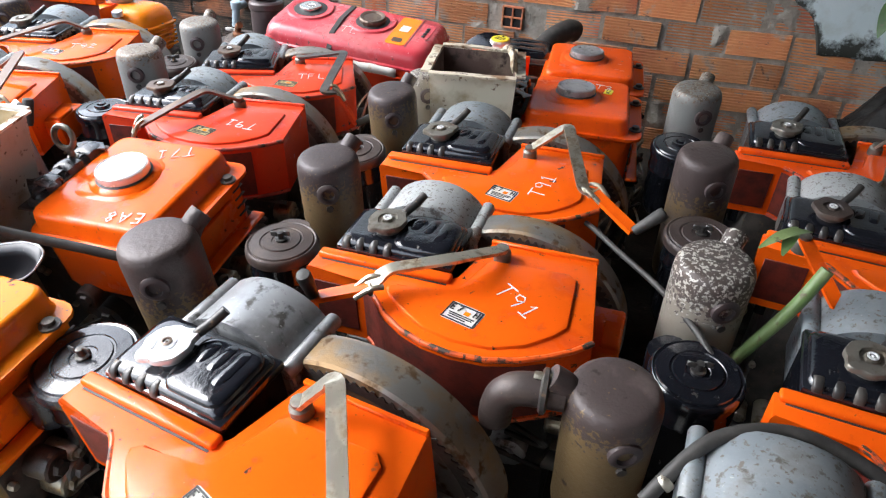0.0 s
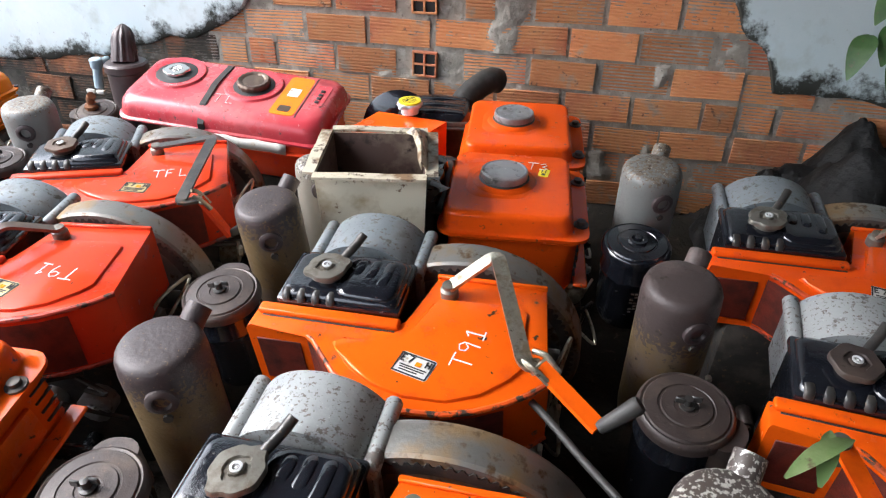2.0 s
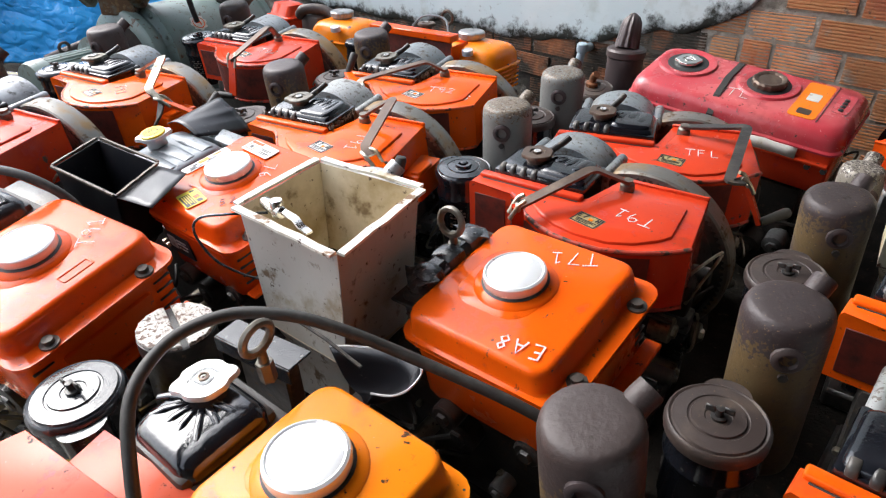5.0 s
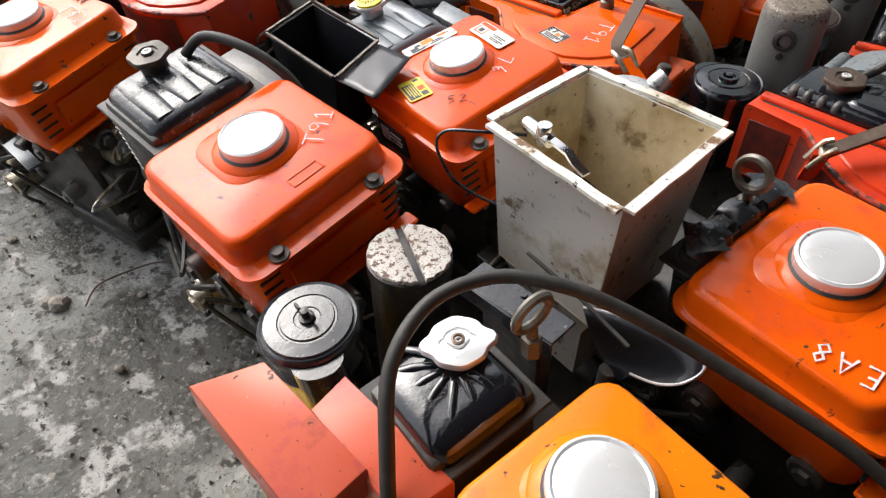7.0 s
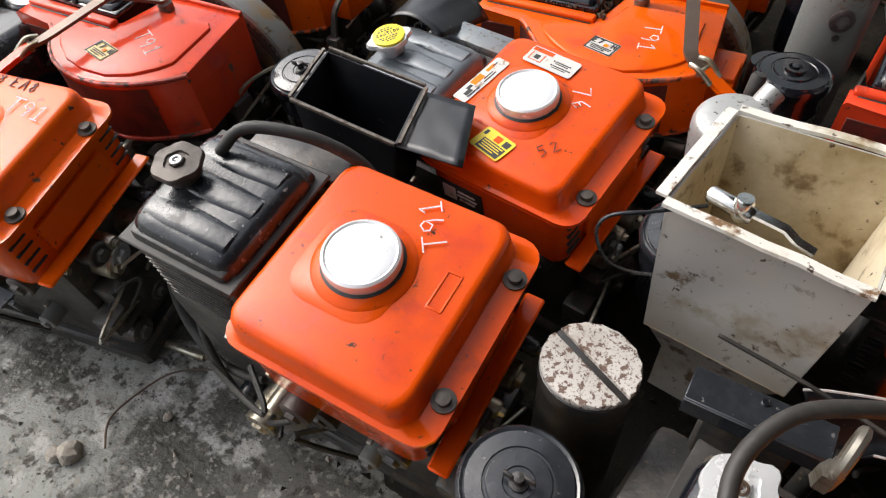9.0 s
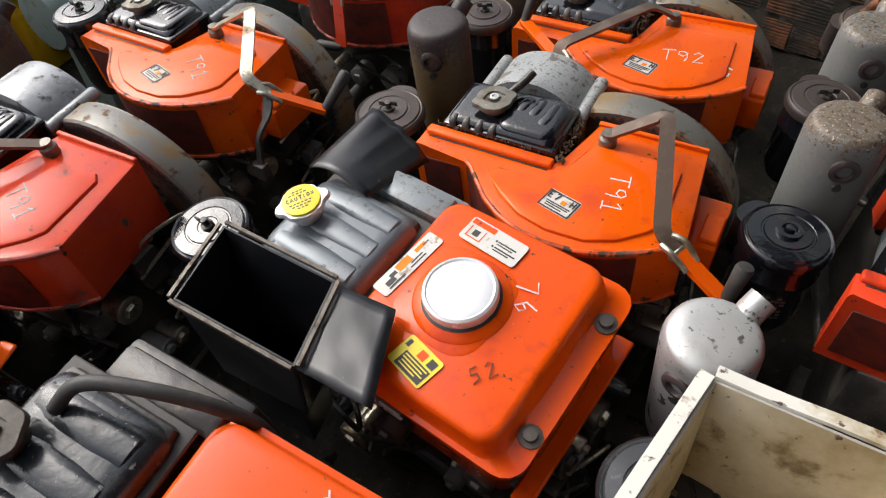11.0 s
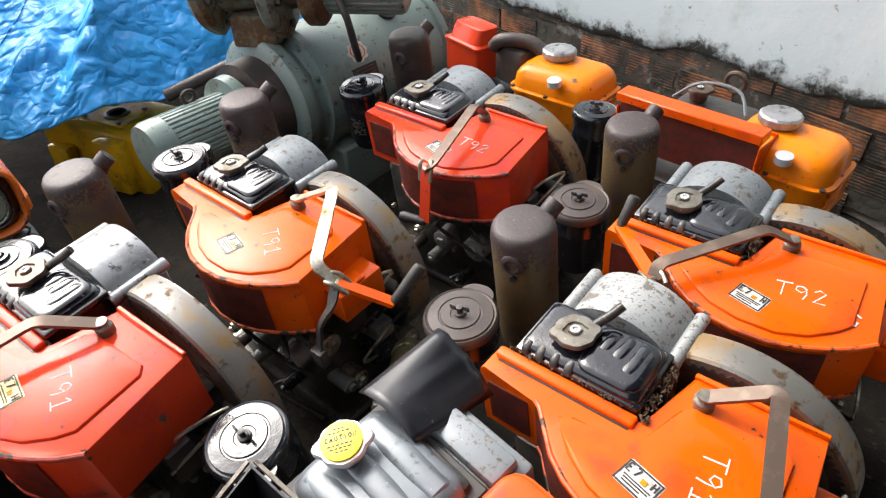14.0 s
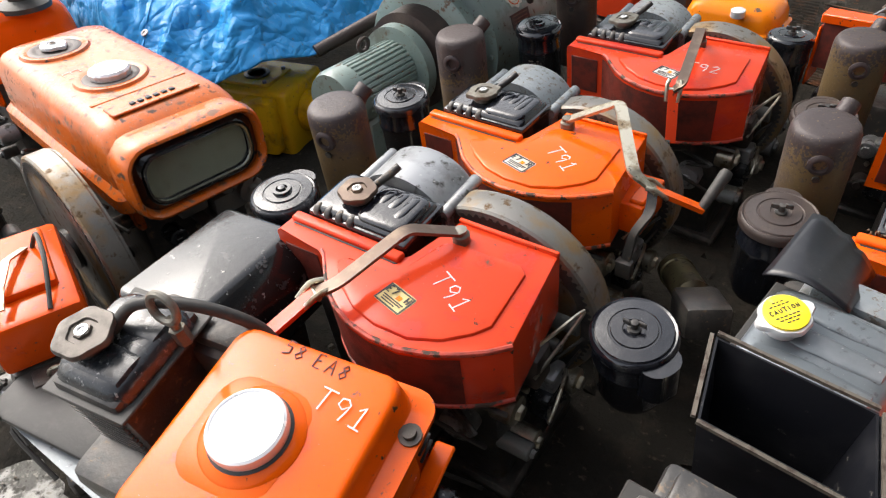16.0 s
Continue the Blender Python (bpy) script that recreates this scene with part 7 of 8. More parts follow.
# ---- sheet-metal hoppers ----
def hopper(corners, bottom, shrink, paint, rim_paint, label, lip=0.016, dent=0.0, low=None, lining=None):
    tops = [p[2] for p in corners]
    c = sum((Vector((p[0], p[1], 0)) for p in corners), Vector()) / 4
    base = thing("hopper", Matrix.Translation(c), label, "hopper")
    t = 0.003
    rel = [Vector((p[0], p[1], 0)) - c for p in corners]
    for k in range(4):
        a, b = rel[k], rel[(k + 1) % 4]
        lo_a, lo_b = a * shrink, b * shrink
        n = 8
        bm = bmesh.new()
        grid = []
        nrm = Vector(((b - a).y, -(b - a).x, 0)).normalized()
        if nrm.dot(a + b) > 0:
            nrm = -nrm
        for j in range(n + 1):
            row = []
            for i in range(n + 1):
                u, v = i / n, j / n
                p = (a.lerp(b, u)) * (1 - v) + (lo_a.lerp(lo_b, u)) * v
                z0 = tops[k] + (tops[(k + 1) % 4] - tops[k]) * u
                z = z0 + (bottom - z0) * v
                bulge = math.sin(math.pi * u) * math.sin(math.pi * v) * (0.006 + (dent if k == 1 else 0)) * (1 + noise.noise(Vector((u * 3, v * 3, k * 5))))
                row.append(Vector((p.x, p.y, z)) + nrm * bulge)
            grid.append(row)
        va = [[bm.verts.new(p) for p in row] for row in grid]
        vb = [[bm.verts.new(p + nrm * t) for p in row] for row in grid]
        for j in range(n):
            for i in range(n):
                bm.faces.new((va[j][i], va[j][i + 1], va[j + 1][i + 1], va[j + 1][i]))
                bm.faces.new((vb[j][i], vb[j + 1][i], vb[j + 1][i + 1], vb[j][i + 1])).material_index = 1
        for i in range(n):
            bm.faces.new((va[0][i], vb[0][i], vb[0][i + 1], va[0][i + 1]))
        side = part("side", bm, paint, base)
        side.data.materials.append(lining or paint)
        bm = bmesh.new()
        pa, pb = Vector((a.x, a.y, tops[k])), Vector((b.x, b.y, tops[(k + 1) % 4]))
        pts = [pa.lerp(pb, i / 6) - nrm * 0.004 + Vector((0, 0, 0.002 + min(0.006, lip * 0.4) * math.sin(math.pi * i / 6) * noise.noise(Vector((i * 1.1, k * 3.3, c.x))))) for i in range(7)]
        sweep(bm, pts, [(-lip, -0.002), (lip * 0.3, -0.002), (lip * 0.3, 0.003), (-lip, 0.003)])
        part("rim", bm, rim_paint, base)
    bm = bmesh.new()
    loft(bm, [[Vector((p.x * shrink, p.y * shrink, z)) for p in rel] for z in (bottom, bottom - 0.003)])
    part("floor", bm, lining or paint, base)
    if low:
        bm = bmesh.new()
        loft(bm, [[Vector((p.x * s, p.y * s, z)) for p in rel] for z, s in ((bottom, shrink * 0.97), (low, shrink * 0.7), (low - 0.1, shrink * 0.7))])
        part("chute", bm, paint, base)
    return base


hopper([(-0.71, 1.818, 0.638), (-0.661, 1.983, 0.662), (-0.452, 1.96, 0.66), (-0.486, 1.766, 0.635)], 0.40, 0.86, M_SHEET, M_SHEETRIM, "dirty off-white sheet-metal hopper with a folded rim", 0.011, low=0.34, lining=M_TANSTAIN)
dark_hopper = hopper([(-1.305, 1.911, 0.559), (-1.317, 2.04, 0.572), (-1.126, 2.022, 0.556), (-1.112, 1.896, 0.538)], 0.39, 0.8, M_BSHEET, M_RAW, "dented black sheet-metal hopper with raw edges, one end bent flat", 0.004, dent=0.0, low=0.36)
bm = bmesh.new()
c = dark_hopper.matrix_world.translation
rows = []
for k in range(9):
    u = k / 8
    a = Vector((-1.126, 2.022, 0.552)).lerp(Vector((-1.112, 1.896, 0.534)), u) - c
    b = Vector((-1.03, 2.012, 0.556)).lerp(Vector((-0.994, 1.878, 0.545)), u) - c
    rows.append([bm.verts.new(a.lerp(b, v / 6) + Vector((0, 0, 0.006 * math.sin(v / 6 * 3.1) * noise.noise(Vector((u * 3, v, 1)))))) for v in range(7)])
for ra, rb in zip(rows, rows[1:]):
    for v in range(6):
        bm.faces.new((ra[v], ra[v + 1], rb[v + 1], rb[v]))
flap = part("flap", bm, M_BSHEET, dark_hopper)
flap.modifiers.new("thickness", "SOLIDIFY").thickness = 0.002
hopper([(0.288, 2.417, 0.633), (0.312, 2.581, 0.653), (0.512, 2.58, 0.645), (0.503, 2.394, 0.635)], 0.45, 0.92, M_CREAM, M_RUSTCREAM, "cream enamelled hopper, rusted inside, one corner bent", 0.018, low=0.36, lining=M_RUSTLINE)

bent = [o for o in bpy.data.objects if o.name.startswith("hopper") and not o.parent][-1]
bm = bmesh.new()
rows = []
for j in range(8):
    u = j / 7
    foot = Vector((0.506, 2.41, 0.64)).lerp(Vector((0.511, 2.575, 0.65)), u) - bent.matrix_world.translation
    rows.append([bm.verts.new(foot + Vector((-0.045 * v * (0.3 + 0.7 * u) + 0.012 * v * noise.noise(Vector((u * 5, v, 2))), 0.012 * noise.noise(Vector((u * 4, v * 2, 7))), 0.05 * math.sin(v * 2.2) * math.sin(math.pi * (0.12 + 0.76 * u)) - 0.012 * v))) for v in (0, 0.25, 0.5, 0.75, 1)])
for ra, rb in zip(rows, rows[1:]):
    for k in range(4):
        bm.faces.new((ra[k], ra[k + 1], rb[k + 1], rb[k]))
tear = part("torn_flap", bm, M_RUSTCREAM, bent)
tear.modifiers.new("thickness", "SOLIDIFY").thickness = 0.002

# level switch lying in the white hopper
sw = thing("shut_off_valve", pose(-0.64, 1.822, 0.65, 0, 0, -22), "chromed lever valve on a grey cable, lying on the hopper's rim", "valve")
bm = bmesh.new()
rod(bm, (-0.03, 0, 0), (0.025, 0, 0), 0.0105, 14)
rod(bm, (0.01, 0, -0.012), (0.01, 0, 0.018), 0.011, 12)
part("valve_body", bm, M_PLATED, sw)
bm = bmesh.new()
strap(bm, [(0.02, 0, 0.004), (0.06, 0.002, 0.004), (0.075, 0.002, -0.004), (0.095, 0.004, -0.008)], 0.012, 0.004)
part("lever", bm, M_PLATED, sw)
bm = bmesh.new()
inv = sw.matrix_world.inverted()
tube(bm, [inv @ Vector(p) for p in ((-0.665, 1.834, 0.63), (-0.719, 1.798, 0.632), (-0.765, 1.782, 0.622), (-0.775, 1.775, 0.595), (-0.758, 1.79, 0.54), (-0.73, 1.82, 0.50), (-0.70, 1.845, 0.48))], 0.0024, 8)
part("cable", bm, M_FINNED, sw)

# ---- loose things ----
def hose(name, pts, r, material, label, category):
    ob = thing(name, pose(0, 0, 0), label, category)
    bm = bmesh.new()
    tube(bm, pts, r, 12)
    part("tube", bm, material, ob)
    if name == "rubber_hose":
        for p, q in ((pts[0], pts[1]), (pts[-1], pts[-2])):
            p, q = Vector(p), Vector(q)
            a = p.lerp(q, 0.25)
            bm = bmesh.new()
            rod(bm, a, a + (q - p).normalized() * 0.012, r * 1.25, 16)
            part("clamp", bm, M_ZINC, ob)
    return ob


hose("rubber_hose", [(-0.50, 1.36, 0.42), (-0.535, 1.40, 0.52), (-0.575, 1.455, 0.585), (-0.585, 1.53, 0.61), (-0.549, 1.595, 0.62), (-0.49, 1.633, 0.615), (-0.425, 1.662, 0.595), (-0.328, 1.697, 0.55), (-0.161, 1.727, 0.49), (-0.05, 1.74, 0.42)], 0.0085, M_RUBBER, "dark rubber hose arching over the engines", "hose")
hose("rubber_hose", [(0.60, 1.98, 0.44), (0.626, 1.95, 0.5), (0.683, 1.827, 0.505), (0.737, 1.706, 0.505), (0.773, 1.568, 0.5), (0.78, 1.5, 0.45)], 0.0055, M_RUBBER, "thin black rubber hose hanging between two engines", "hose")
hose("rubber_hose", [(0.62, 1.30, 0.5), (0.70, 1.345, 0.56), (0.80, 1.35, 0.57), (0.9, 1.30, 0.54), (0.97, 1.24, 0.48)], 0.009, M_RUBBER, "black rubber hose lying over a grey housing", "hose")
hose("plant_stem", [(0.82, 1.64, 0.38), (0.849, 1.63, 0.45), (0.896, 1.622, 0.55), (0.93, 1.63, 0.62)], 0.010, M_STEM, "green banana-like stem pushed between the engines", "stem")

bt = thing("black_tank", pose(-2.092, 1.893, 0.0, 0, 0, 2), "glossy black painted steel tank with scratched top", "tank")
bm = bmesh.new()
loft(bm, [rrect(0.195, 0.265, 0.015, 0.34), rrect(0.205, 0.275, 0.018, 0.345), rrect(0.205, 0.275, 0.018, 0.45), rrect(0.198, 0.272, 0.018, 0.468, -0.003), rrect(0.175, 0.268, 0.016, 0.495, -0.014), rrect(0.162, 0.258, 0.014, 0.502, -0.018), rrect(0.15, 0.245, 0.012, 0.504, -0.02)])
part("shell", bm, M_TANKTOP, bt)
bm = bmesh.new()
rod(bm, (0.085, -0.11, 0.42), (0.105, -0.155, 0.44), 0.02)
part("plug", bm, M_RUBBER, bt)
bm = bmesh.new()
rbox(bm, (0, 0, 0.17), (0.18, 0.18, 0.34), 0.015)
part("stand", bm, M_DARK, bt)

lr = thing("red_engine_cover", pose(-2.47, 1.74, 0, 0, 0, -25), "orange-red engine casing with oily bolts", "engine")
crankcase(lr, -0.15, 0.15, -0.08, 0.08, 0.34)
bm = bmesh.new()
rbox(bm, (0, 0, 0.39), (0.3, 0.16, 0.1), 0.012, 2)
rbox(bm, (-0.02, 0, 0.445), (0.2, 0.11, 0.02), 0.006, 2)
part("casing", bm, M_VERM, lr)
bm = bmesh.new()
for x in (-0.12, 0.0, 0.12):
    rod(bm, (x, -0.06, 0.44), (x, -0.06, 0.452), 0.009, 6)
part("bolt", bm, M_ZINC, lr)

bm = bmesh.new()
strap(bm, [(-0.05, 0.02, 0.458), (0.0, -0.01, 0.475), (0.07, -0.03, 0.47), (0.12, -0.04, 0.458)], 0.014, 0.004)
part("lever", bm, M_ZINC, lr)
bm = bmesh.new()
tube(bm, [(-0.05, 0.03, 0.45), (-0.03, 0.05, 0.49), (0.06, 0.05, 0.485), (0.14, 0.03, 0.44)], 0.0045, 8)
part("fuel_line", bm, M_RUBBER, lr)

gh = thing("grey_housing", pose(-3.13, 1.90, 0, 0, 0, -13), "grey painted cast housing on a dark oily engine block", "engine")
crankcase(gh, -0.13, 0.13, -0.07, 0.07, 0.36)
bm = bmesh.new()
loft(bm, [rrect(0.27, 0.15, 0.02, 0.37), rrect(0.27, 0.15, 0.02, 0.425), rrect(0.285, 0.165, 0.02, 0.428), rrect(0.285, 0.165, 0.02, 0.44), rrect(0.26, 0.14, 0.03, 0.444), rrect(0.25, 0.12, 0.03, 0.47), rrect(0.22, 0.08, 0.025, 0.482)])
part("casting", bm, M_GREY, gh)
each("bolt", [lambda b, x=x, y=y: rod(b, (x, y, 0.438), (x, y, 0.449), 0.007, 6) for x in (-0.125, 0.125) for y in (-0.068, 0.068)], M_DARK, gh)

# black bent sheet by the yellow-capped radiator
BENT = [(-1.29, 2.215, 0.535), (-1.172, 2.193, 0.55), (-1.25, 2.36, 0.565), (-1.14, 2.345, 0.515)]
bs = thing("bent_sheet", pose(-1.235, 2.33, 0, 0, 0, 8), "torn black sheet-metal shroud standing crookedly", "sheet metal")
bm = bmesh.new()
rows = []
inv = bs.matrix_world.inverted()
BL, BR, TL, TR = (inv @ Vector(p) for p in BENT)
for k in range(13):
    u = k / 12
    rows.append([])
    for j in range(11):
        v = j / 10
        torn = 0.012 * noise.noise(Vector((u * 4, 3, 0))) + 0.004 * noise.noise(Vector((u * 13, 5, 0)))
        p = BL.lerp(BR, u).lerp(TL.lerp(TR, u), v) + Vector((0, 0, torn * v))
        rows[-1].append(bm.verts.new(p + Vector((0.006 * v * noise.noise(Vector((u * 5, 1, 0))), 0.0, 0.03 * math.cos((u - 0.35) * 2.4)))))
for ra, rb in zip(rows, rows[1:]):
    for j in range(10):
        bm.faces.new((ra[j], ra[j + 1], rb[j + 1], rb[j]))
sh = part("sheet", bm, M_BSHEET, bs)
sh.modifiers.new("thickness", "SOLIDIFY").thickness = 0.0025
bm = bmesh.new()
rod(bm, (0, 0, 0), (0, 0, 0.46), 0.02)
part("post", bm, M_DARK, bs)

# slotted lid, plates and boxes on the yellow engine
sl = thing("slotted_muffler", pose(-0.735, 1.664, 0.02), "muffler with a flaking speckled lid, slotted across", "muffler")
bm = bmesh.new()
lathe(bm, [(0.055, 0.0), (0.058, 0.05), (0.0585, 0.44), (0.061, 0.445), (0.061, 0.468), (0.055, 0.471), (0.001, 0.471)], 32)
part("body", bm, M_DARK, sl)
for s in (1, -1):
    bm = bmesh.new()
    half = [(max(0.0025, 0.06 * math.cos(radians(a))), 0.06 * math.sin(radians(a))) for a in range(-85, 86, 10)]
    prism(bm, [(s * x, s * y) for x, y in half], 0.4705, 0.4765, 0.003)
    lid = part("half_lid", bm, M_SPECK, sl)
    lid.rotation_euler = (0, 0, radians(58))
bp = thing("battery_plate", pose(-0.553, 1.656, 0.526, 3, -1, -7), "blue-black painted steel plate lying aslant", "plate")
bm = bmesh.new()
rbox(bm, (0, 0, 0), (0.15, 0.046, 0.004), 0.0015)
rbox(bm, (0, -0.0235, -0.012), (0.15, 0.003, 0.026), 0.001)
bp_sheet = part("sheet", bm, M_GREYLID, bp)
bm = bmesh.new()
rbox(bm, (0, 0.004, -0.14), (0.1, 0.03, 0.275), 0.004)
part("bracket", bm, M_DARK, bp)
bm = bmesh.new()
rod(bm, (0.002, 0.012, 0.001), (0.002, 0.012, 0.0045), 0.005, 10)
part("rivet", bm, M_BLACK, bp_sheet)
for corners in (((-0.8, 1.34, 0.475), (-0.745, 1.413, 0.493), (-0.555, 1.39, 0.49), (-0.57, 1.31, 0.47)), ((-0.658, 1.404, 0.49), (-0.66, 1.461, 0.492), (-0.48, 1.441, 0.482), (-0.5, 1.375, 0.478))):
    mid = sum((Vector(p) for p in corners), Vector()) / 4
    ob = thing("salmon_cover", Matrix.Translation(mid), "faded salmon-red sheet cover on the yellow engine", "cover")
    ring = [Vector(p) - mid for p in corners]
    lift = 0.006 if corners[0][0] < -0.7 else 0.0
    bm = bmesh.new()
    loft(bm, [[p * k + Vector((0, 0, z + lift)) for p in ring] for k, z in ((1.0, -0.05), (1.0, -0.004), (0.985, -0.001), (0.96, 0.0))])
    part("shell", bm, M_SALMON, ob)
    bm = bmesh.new()
    rbox(bm, (0, 0.005, -0.2), (0.09, 0.04, 0.34), 0.004)
    part("bracket", bm, M_DARK, ob)
yb2 = thing("yellow_engine_base", pose(-0.62, 1.44, 0, 0, 0, -14), "chipped yellow engine base with oily grime", "engine base")
bm = bmesh.new()
rbox(bm, (0.0, 0.0, 0.18), (0.5, 0.2, 0.2), 0.015, 2)
rbox(bm, (0.3, -0.02, 0.16), (0.2, 0.16, 0.18), 0.015, 2)
part("casting", bm, M_YELLOW, yb2)
fs = thing("curved_guard", pose(-0.40, 1.735, 0.47), "thin curved steel guard with a bright wire edge", "guard")
inv = fs.matrix_world.inverted()
edge = smooth_line([inv @ Vector(p) for p in ((-0.5, 1.742, 0.476), (-0.464, 1.749, 0.484), (-0.377, 1.753, 0.501), (-0.336, 1.736, 0.496), (-0.345, 1.718, 0.472), (-0.373, 1.712, 0.45), (-0.41, 1.712, 0.44))], 5)
bm = bmesh.new()
rows = []
for p in edge:
    inner = Vector((-0.035, -0.012, -0.055))
    rows.append([bm.verts.new(p.lerp(inner, k / 5) + Vector((0, 0, -0.018 * math.sin(math.pi * k / 5)))) for k in range(6)])
for ra, rb in zip(rows, rows[1:]):
    for k in range(5):
        bm.faces.new((ra[k], ra[k + 1], rb[k + 1], rb[k]))
bmesh.ops.remove_doubles(bm, verts=bm.verts, dist=0.0002)
trough = part("sheet", bm, M_BSHEET, fs)
trough.modifiers.new("thickness", "SOLIDIFY").thickness = 0.0015
bm = bmesh.new()
tube(bm, edge, 0.0019, 6, smooth=False)
part("wire_edge", bm, M_CHROME, fs)
bm = bmesh.new()
strap(bm, [inv @ Vector(p) for p in ((-0.605, 1.765, 0.497), (-0.5, 1.735, 0.496), (-0.419, 1.705, 0.494))], 0.005, 0.003)
part("stay", bm, M_DARK, fs)
bm = bmesh.new()
rod(bm, (-0.04, -0.01, -0.44), (-0.04, -0.01, -0.06), 0.014)
part("bracket", bm, M_DARK, fs)

# behind the cream hopper: a red cover, black radiator with a yellow cap
rc = thing("red_guard_box", pose(0.445, 2.93, 0), "red sheet-metal guard box below the brick wall", "guard box")
bm = bmesh.new()
slope = [Vector(p) - Vector((0.445, 2.93, 0)) for p in ((0.316, 2.982, 0.503), (0.496, 2.826, 0.531), (0.572, 2.884, 0.553), (0.392, 3.04, 0.525))]
loft(bm, [[p + Vector((0, 0, dz)) for p in slope] for dz in (-0.12, -0.004, 0.0)])
guard = part("guard", bm, M_VERM, rc)
bm = bmesh.new()
sweep(bm, [slope[0] + Vector((0, 0, 0.002)), slope[1] + Vector((0, 0, 0.002))], circle(0.004, 8))
part("folded_edge", bm, M_VERM, guard)
bm = bmesh.new()
rbox(bm, (0, 0, 0.21), (0.2, 0.12, 0.42), 0.01)
part("engine_block", bm, M_DARK, rc)
# pot with a fluted spindle against the wall
pot = thing("fluted_pot", pose(-0.402, 3.375, 0.03), "blackened iron pot holding a rusty fluted cone", "iron pot")
bm = bmesh.new()
lathe(bm, [(0.055, 0.0), (0.06, 0.1), (0.06, 0.512), (0.065, 0.517), (0.065, 0.536), (0.059, 0.542), (0.03, 0.5425), (0.001, 0.5425)], 36)
part("pot", bm, M_SHADOWIRON, pot)
bm = bmesh.new()
flute = lambda a: 1 + 0.06 * math.cos(9 * a) + 0.04 * math.cos(14 * a + 1)
lathe(bm, [(0.038, 0.0), (0.036, 0.018), (0.0345, 0.045), (0.034, 0.066), (0.029, 0.088), (0.017, 0.104), (0.006, 0.115), (0.001, 0.117)], 72, pose(-0.002, 0.002, 0.538, -20, 3, 0), flute)
for v in bm.verts:
    v.co += Vector((1, 1, 0.4)) * 0.004 * noise.noise(v.co * 45)
part("spindle", bm, M_SHADOWIRON, pot)

# plastic tap on the wall
tap = thing("pvc_tap", WALL @ pose(-1.28, -0.012, 0.456), "blue-grey plastic water tap on the plaster", "tap")
bm = bmesh.new()
tube(bm, [(0, 0.01, 0.02), (0, -0.03, 0.02), (0, -0.05, 0.015), (-0.01, -0.055, -0.06)], 0.016, 12)
lathe(bm, [(0.019, 0.0), (0.022, 0.004), (0.022, 0.03), (0.017, 0.034)], 16, Matrix.Translation((0, -0.05, 0.01)))
part("pipe", bm, M_PVC, tap)
bm = bmesh.new()
for s in (1, -1):
    rbox(bm, (-0.012 + s * 0.02, -0.075, -0.07), (0.034, 0.014, 0.016), 0.006, 2)
part("tap_handle", bm, M_LABEL, tap)

# black plastic heap and leaves by the wall's end
pl = thing("plastic_sheet", pose(1.75, 2.9, 0), "crumpled black plastic sheet heaped by the wall", "plastic sheet")
bm = bmesh.new()
n = 90
gv = []
for j in range(n + 1):
    for i in range(n + 1):
        x, y = -0.45 + 1.2 * i / n, -0.5 + 0.85 * j / n
        e = max(0, 1 - ((x - 0.15) / 0.58) ** 2) * max(0, 1 - ((y + 0.02) / 0.45) ** 2)
        z = 0.46 * e ** 0.7 + 0.12 * e ** 0.5 * (abs(noise.noise(Vector((x * 5, y * 5, 2)))) * 2 - 0.5) + 0.05 * abs(noise.noise(Vector((x * 12, y * 9, 7)))) + 0.025 * abs(noise.noise(Vector((x * 26, y * 22, 3)))) - 0.02
        gv.append(bm.verts.new((x, y, z)))
for j in range(n):
    for i in range(n):
        a = j * (n + 1) + i
        bm.faces.new((gv[a], gv[a + 1], gv[a + n + 2], gv[a + n + 1]))
part("sheet", bm, M_PLASTIC, pl, sharp=35)


def leaf(parent, base, tip, width, droop, tint=None):
    base, tip = Vector(base), Vector(tip)
    d = tip - base
    side = d.cross(Vector((0, 0, 1))).normalized()
    bm = bmesh.new()
    n = 9
    rows = []
    for k in range(n + 1):
        t = k / n
        w = width * math.sin(math.pi * min(1, t * 0.95 + 0.04)) ** 0.8
        c = base + d * t + Vector((0, 0, droop * math.sin(math.pi * t)))
        rows.append([bm.verts.new(c - side * w + Vector((0, 0, 0.25 * w))), bm.verts.new(c), bm.verts.new(c + side * w + Vector((0, 0, 0.25 * w)))])
    for a, b in zip(rows, rows[1:]):
        for k in range(2):
            bm.faces.new((a[k], a[k + 1], b[k + 1], b[k]))
    return part("leaf", bm, tint or M_LEAF, parent, sharp=90)


lf = thing("torn_leaf", pose(0, 0, 0), "torn green banana leaf lying on an engine", "leaf")
leaf(lf, (0.865, 1.715, 0.60), (0.96, 1.75, 0.615), 0.011, 0.012, M_STEM)
leaf(lf, (0.90, 1.705, 0.595), (0.94, 1.765, 0.615), 0.011, 0.01, M_STEM)
pw = thing("climbing_plant", pose(1.55, 2.86, 0.68), "green leafy shoots hanging over the wall", "plant")
for a, b, w in (((0.05, -0.02, 0.1), (0.0, -0.06, 0.0), 0.03), ((0.12, -0.02, 0.12), (0.06, -0.08, 0.04), 0.035), ((0.15, -0.02, 0.05), (0.12, -0.07, -0.05), 0.03), ((0.1, -0.02, 0.2), (0.03, -0.05, 0.13), 0.035)):
    leaf(pw, a, b, w, 0.02)
bm = bmesh.new()
tube(bm, [(0.35, 0.3, 0.5), (0.2, 0.05, 0.25), (0.1, -0.02, 0.1)], 0.004, 6)
part("stalk", bm, M_LEAF, pw)


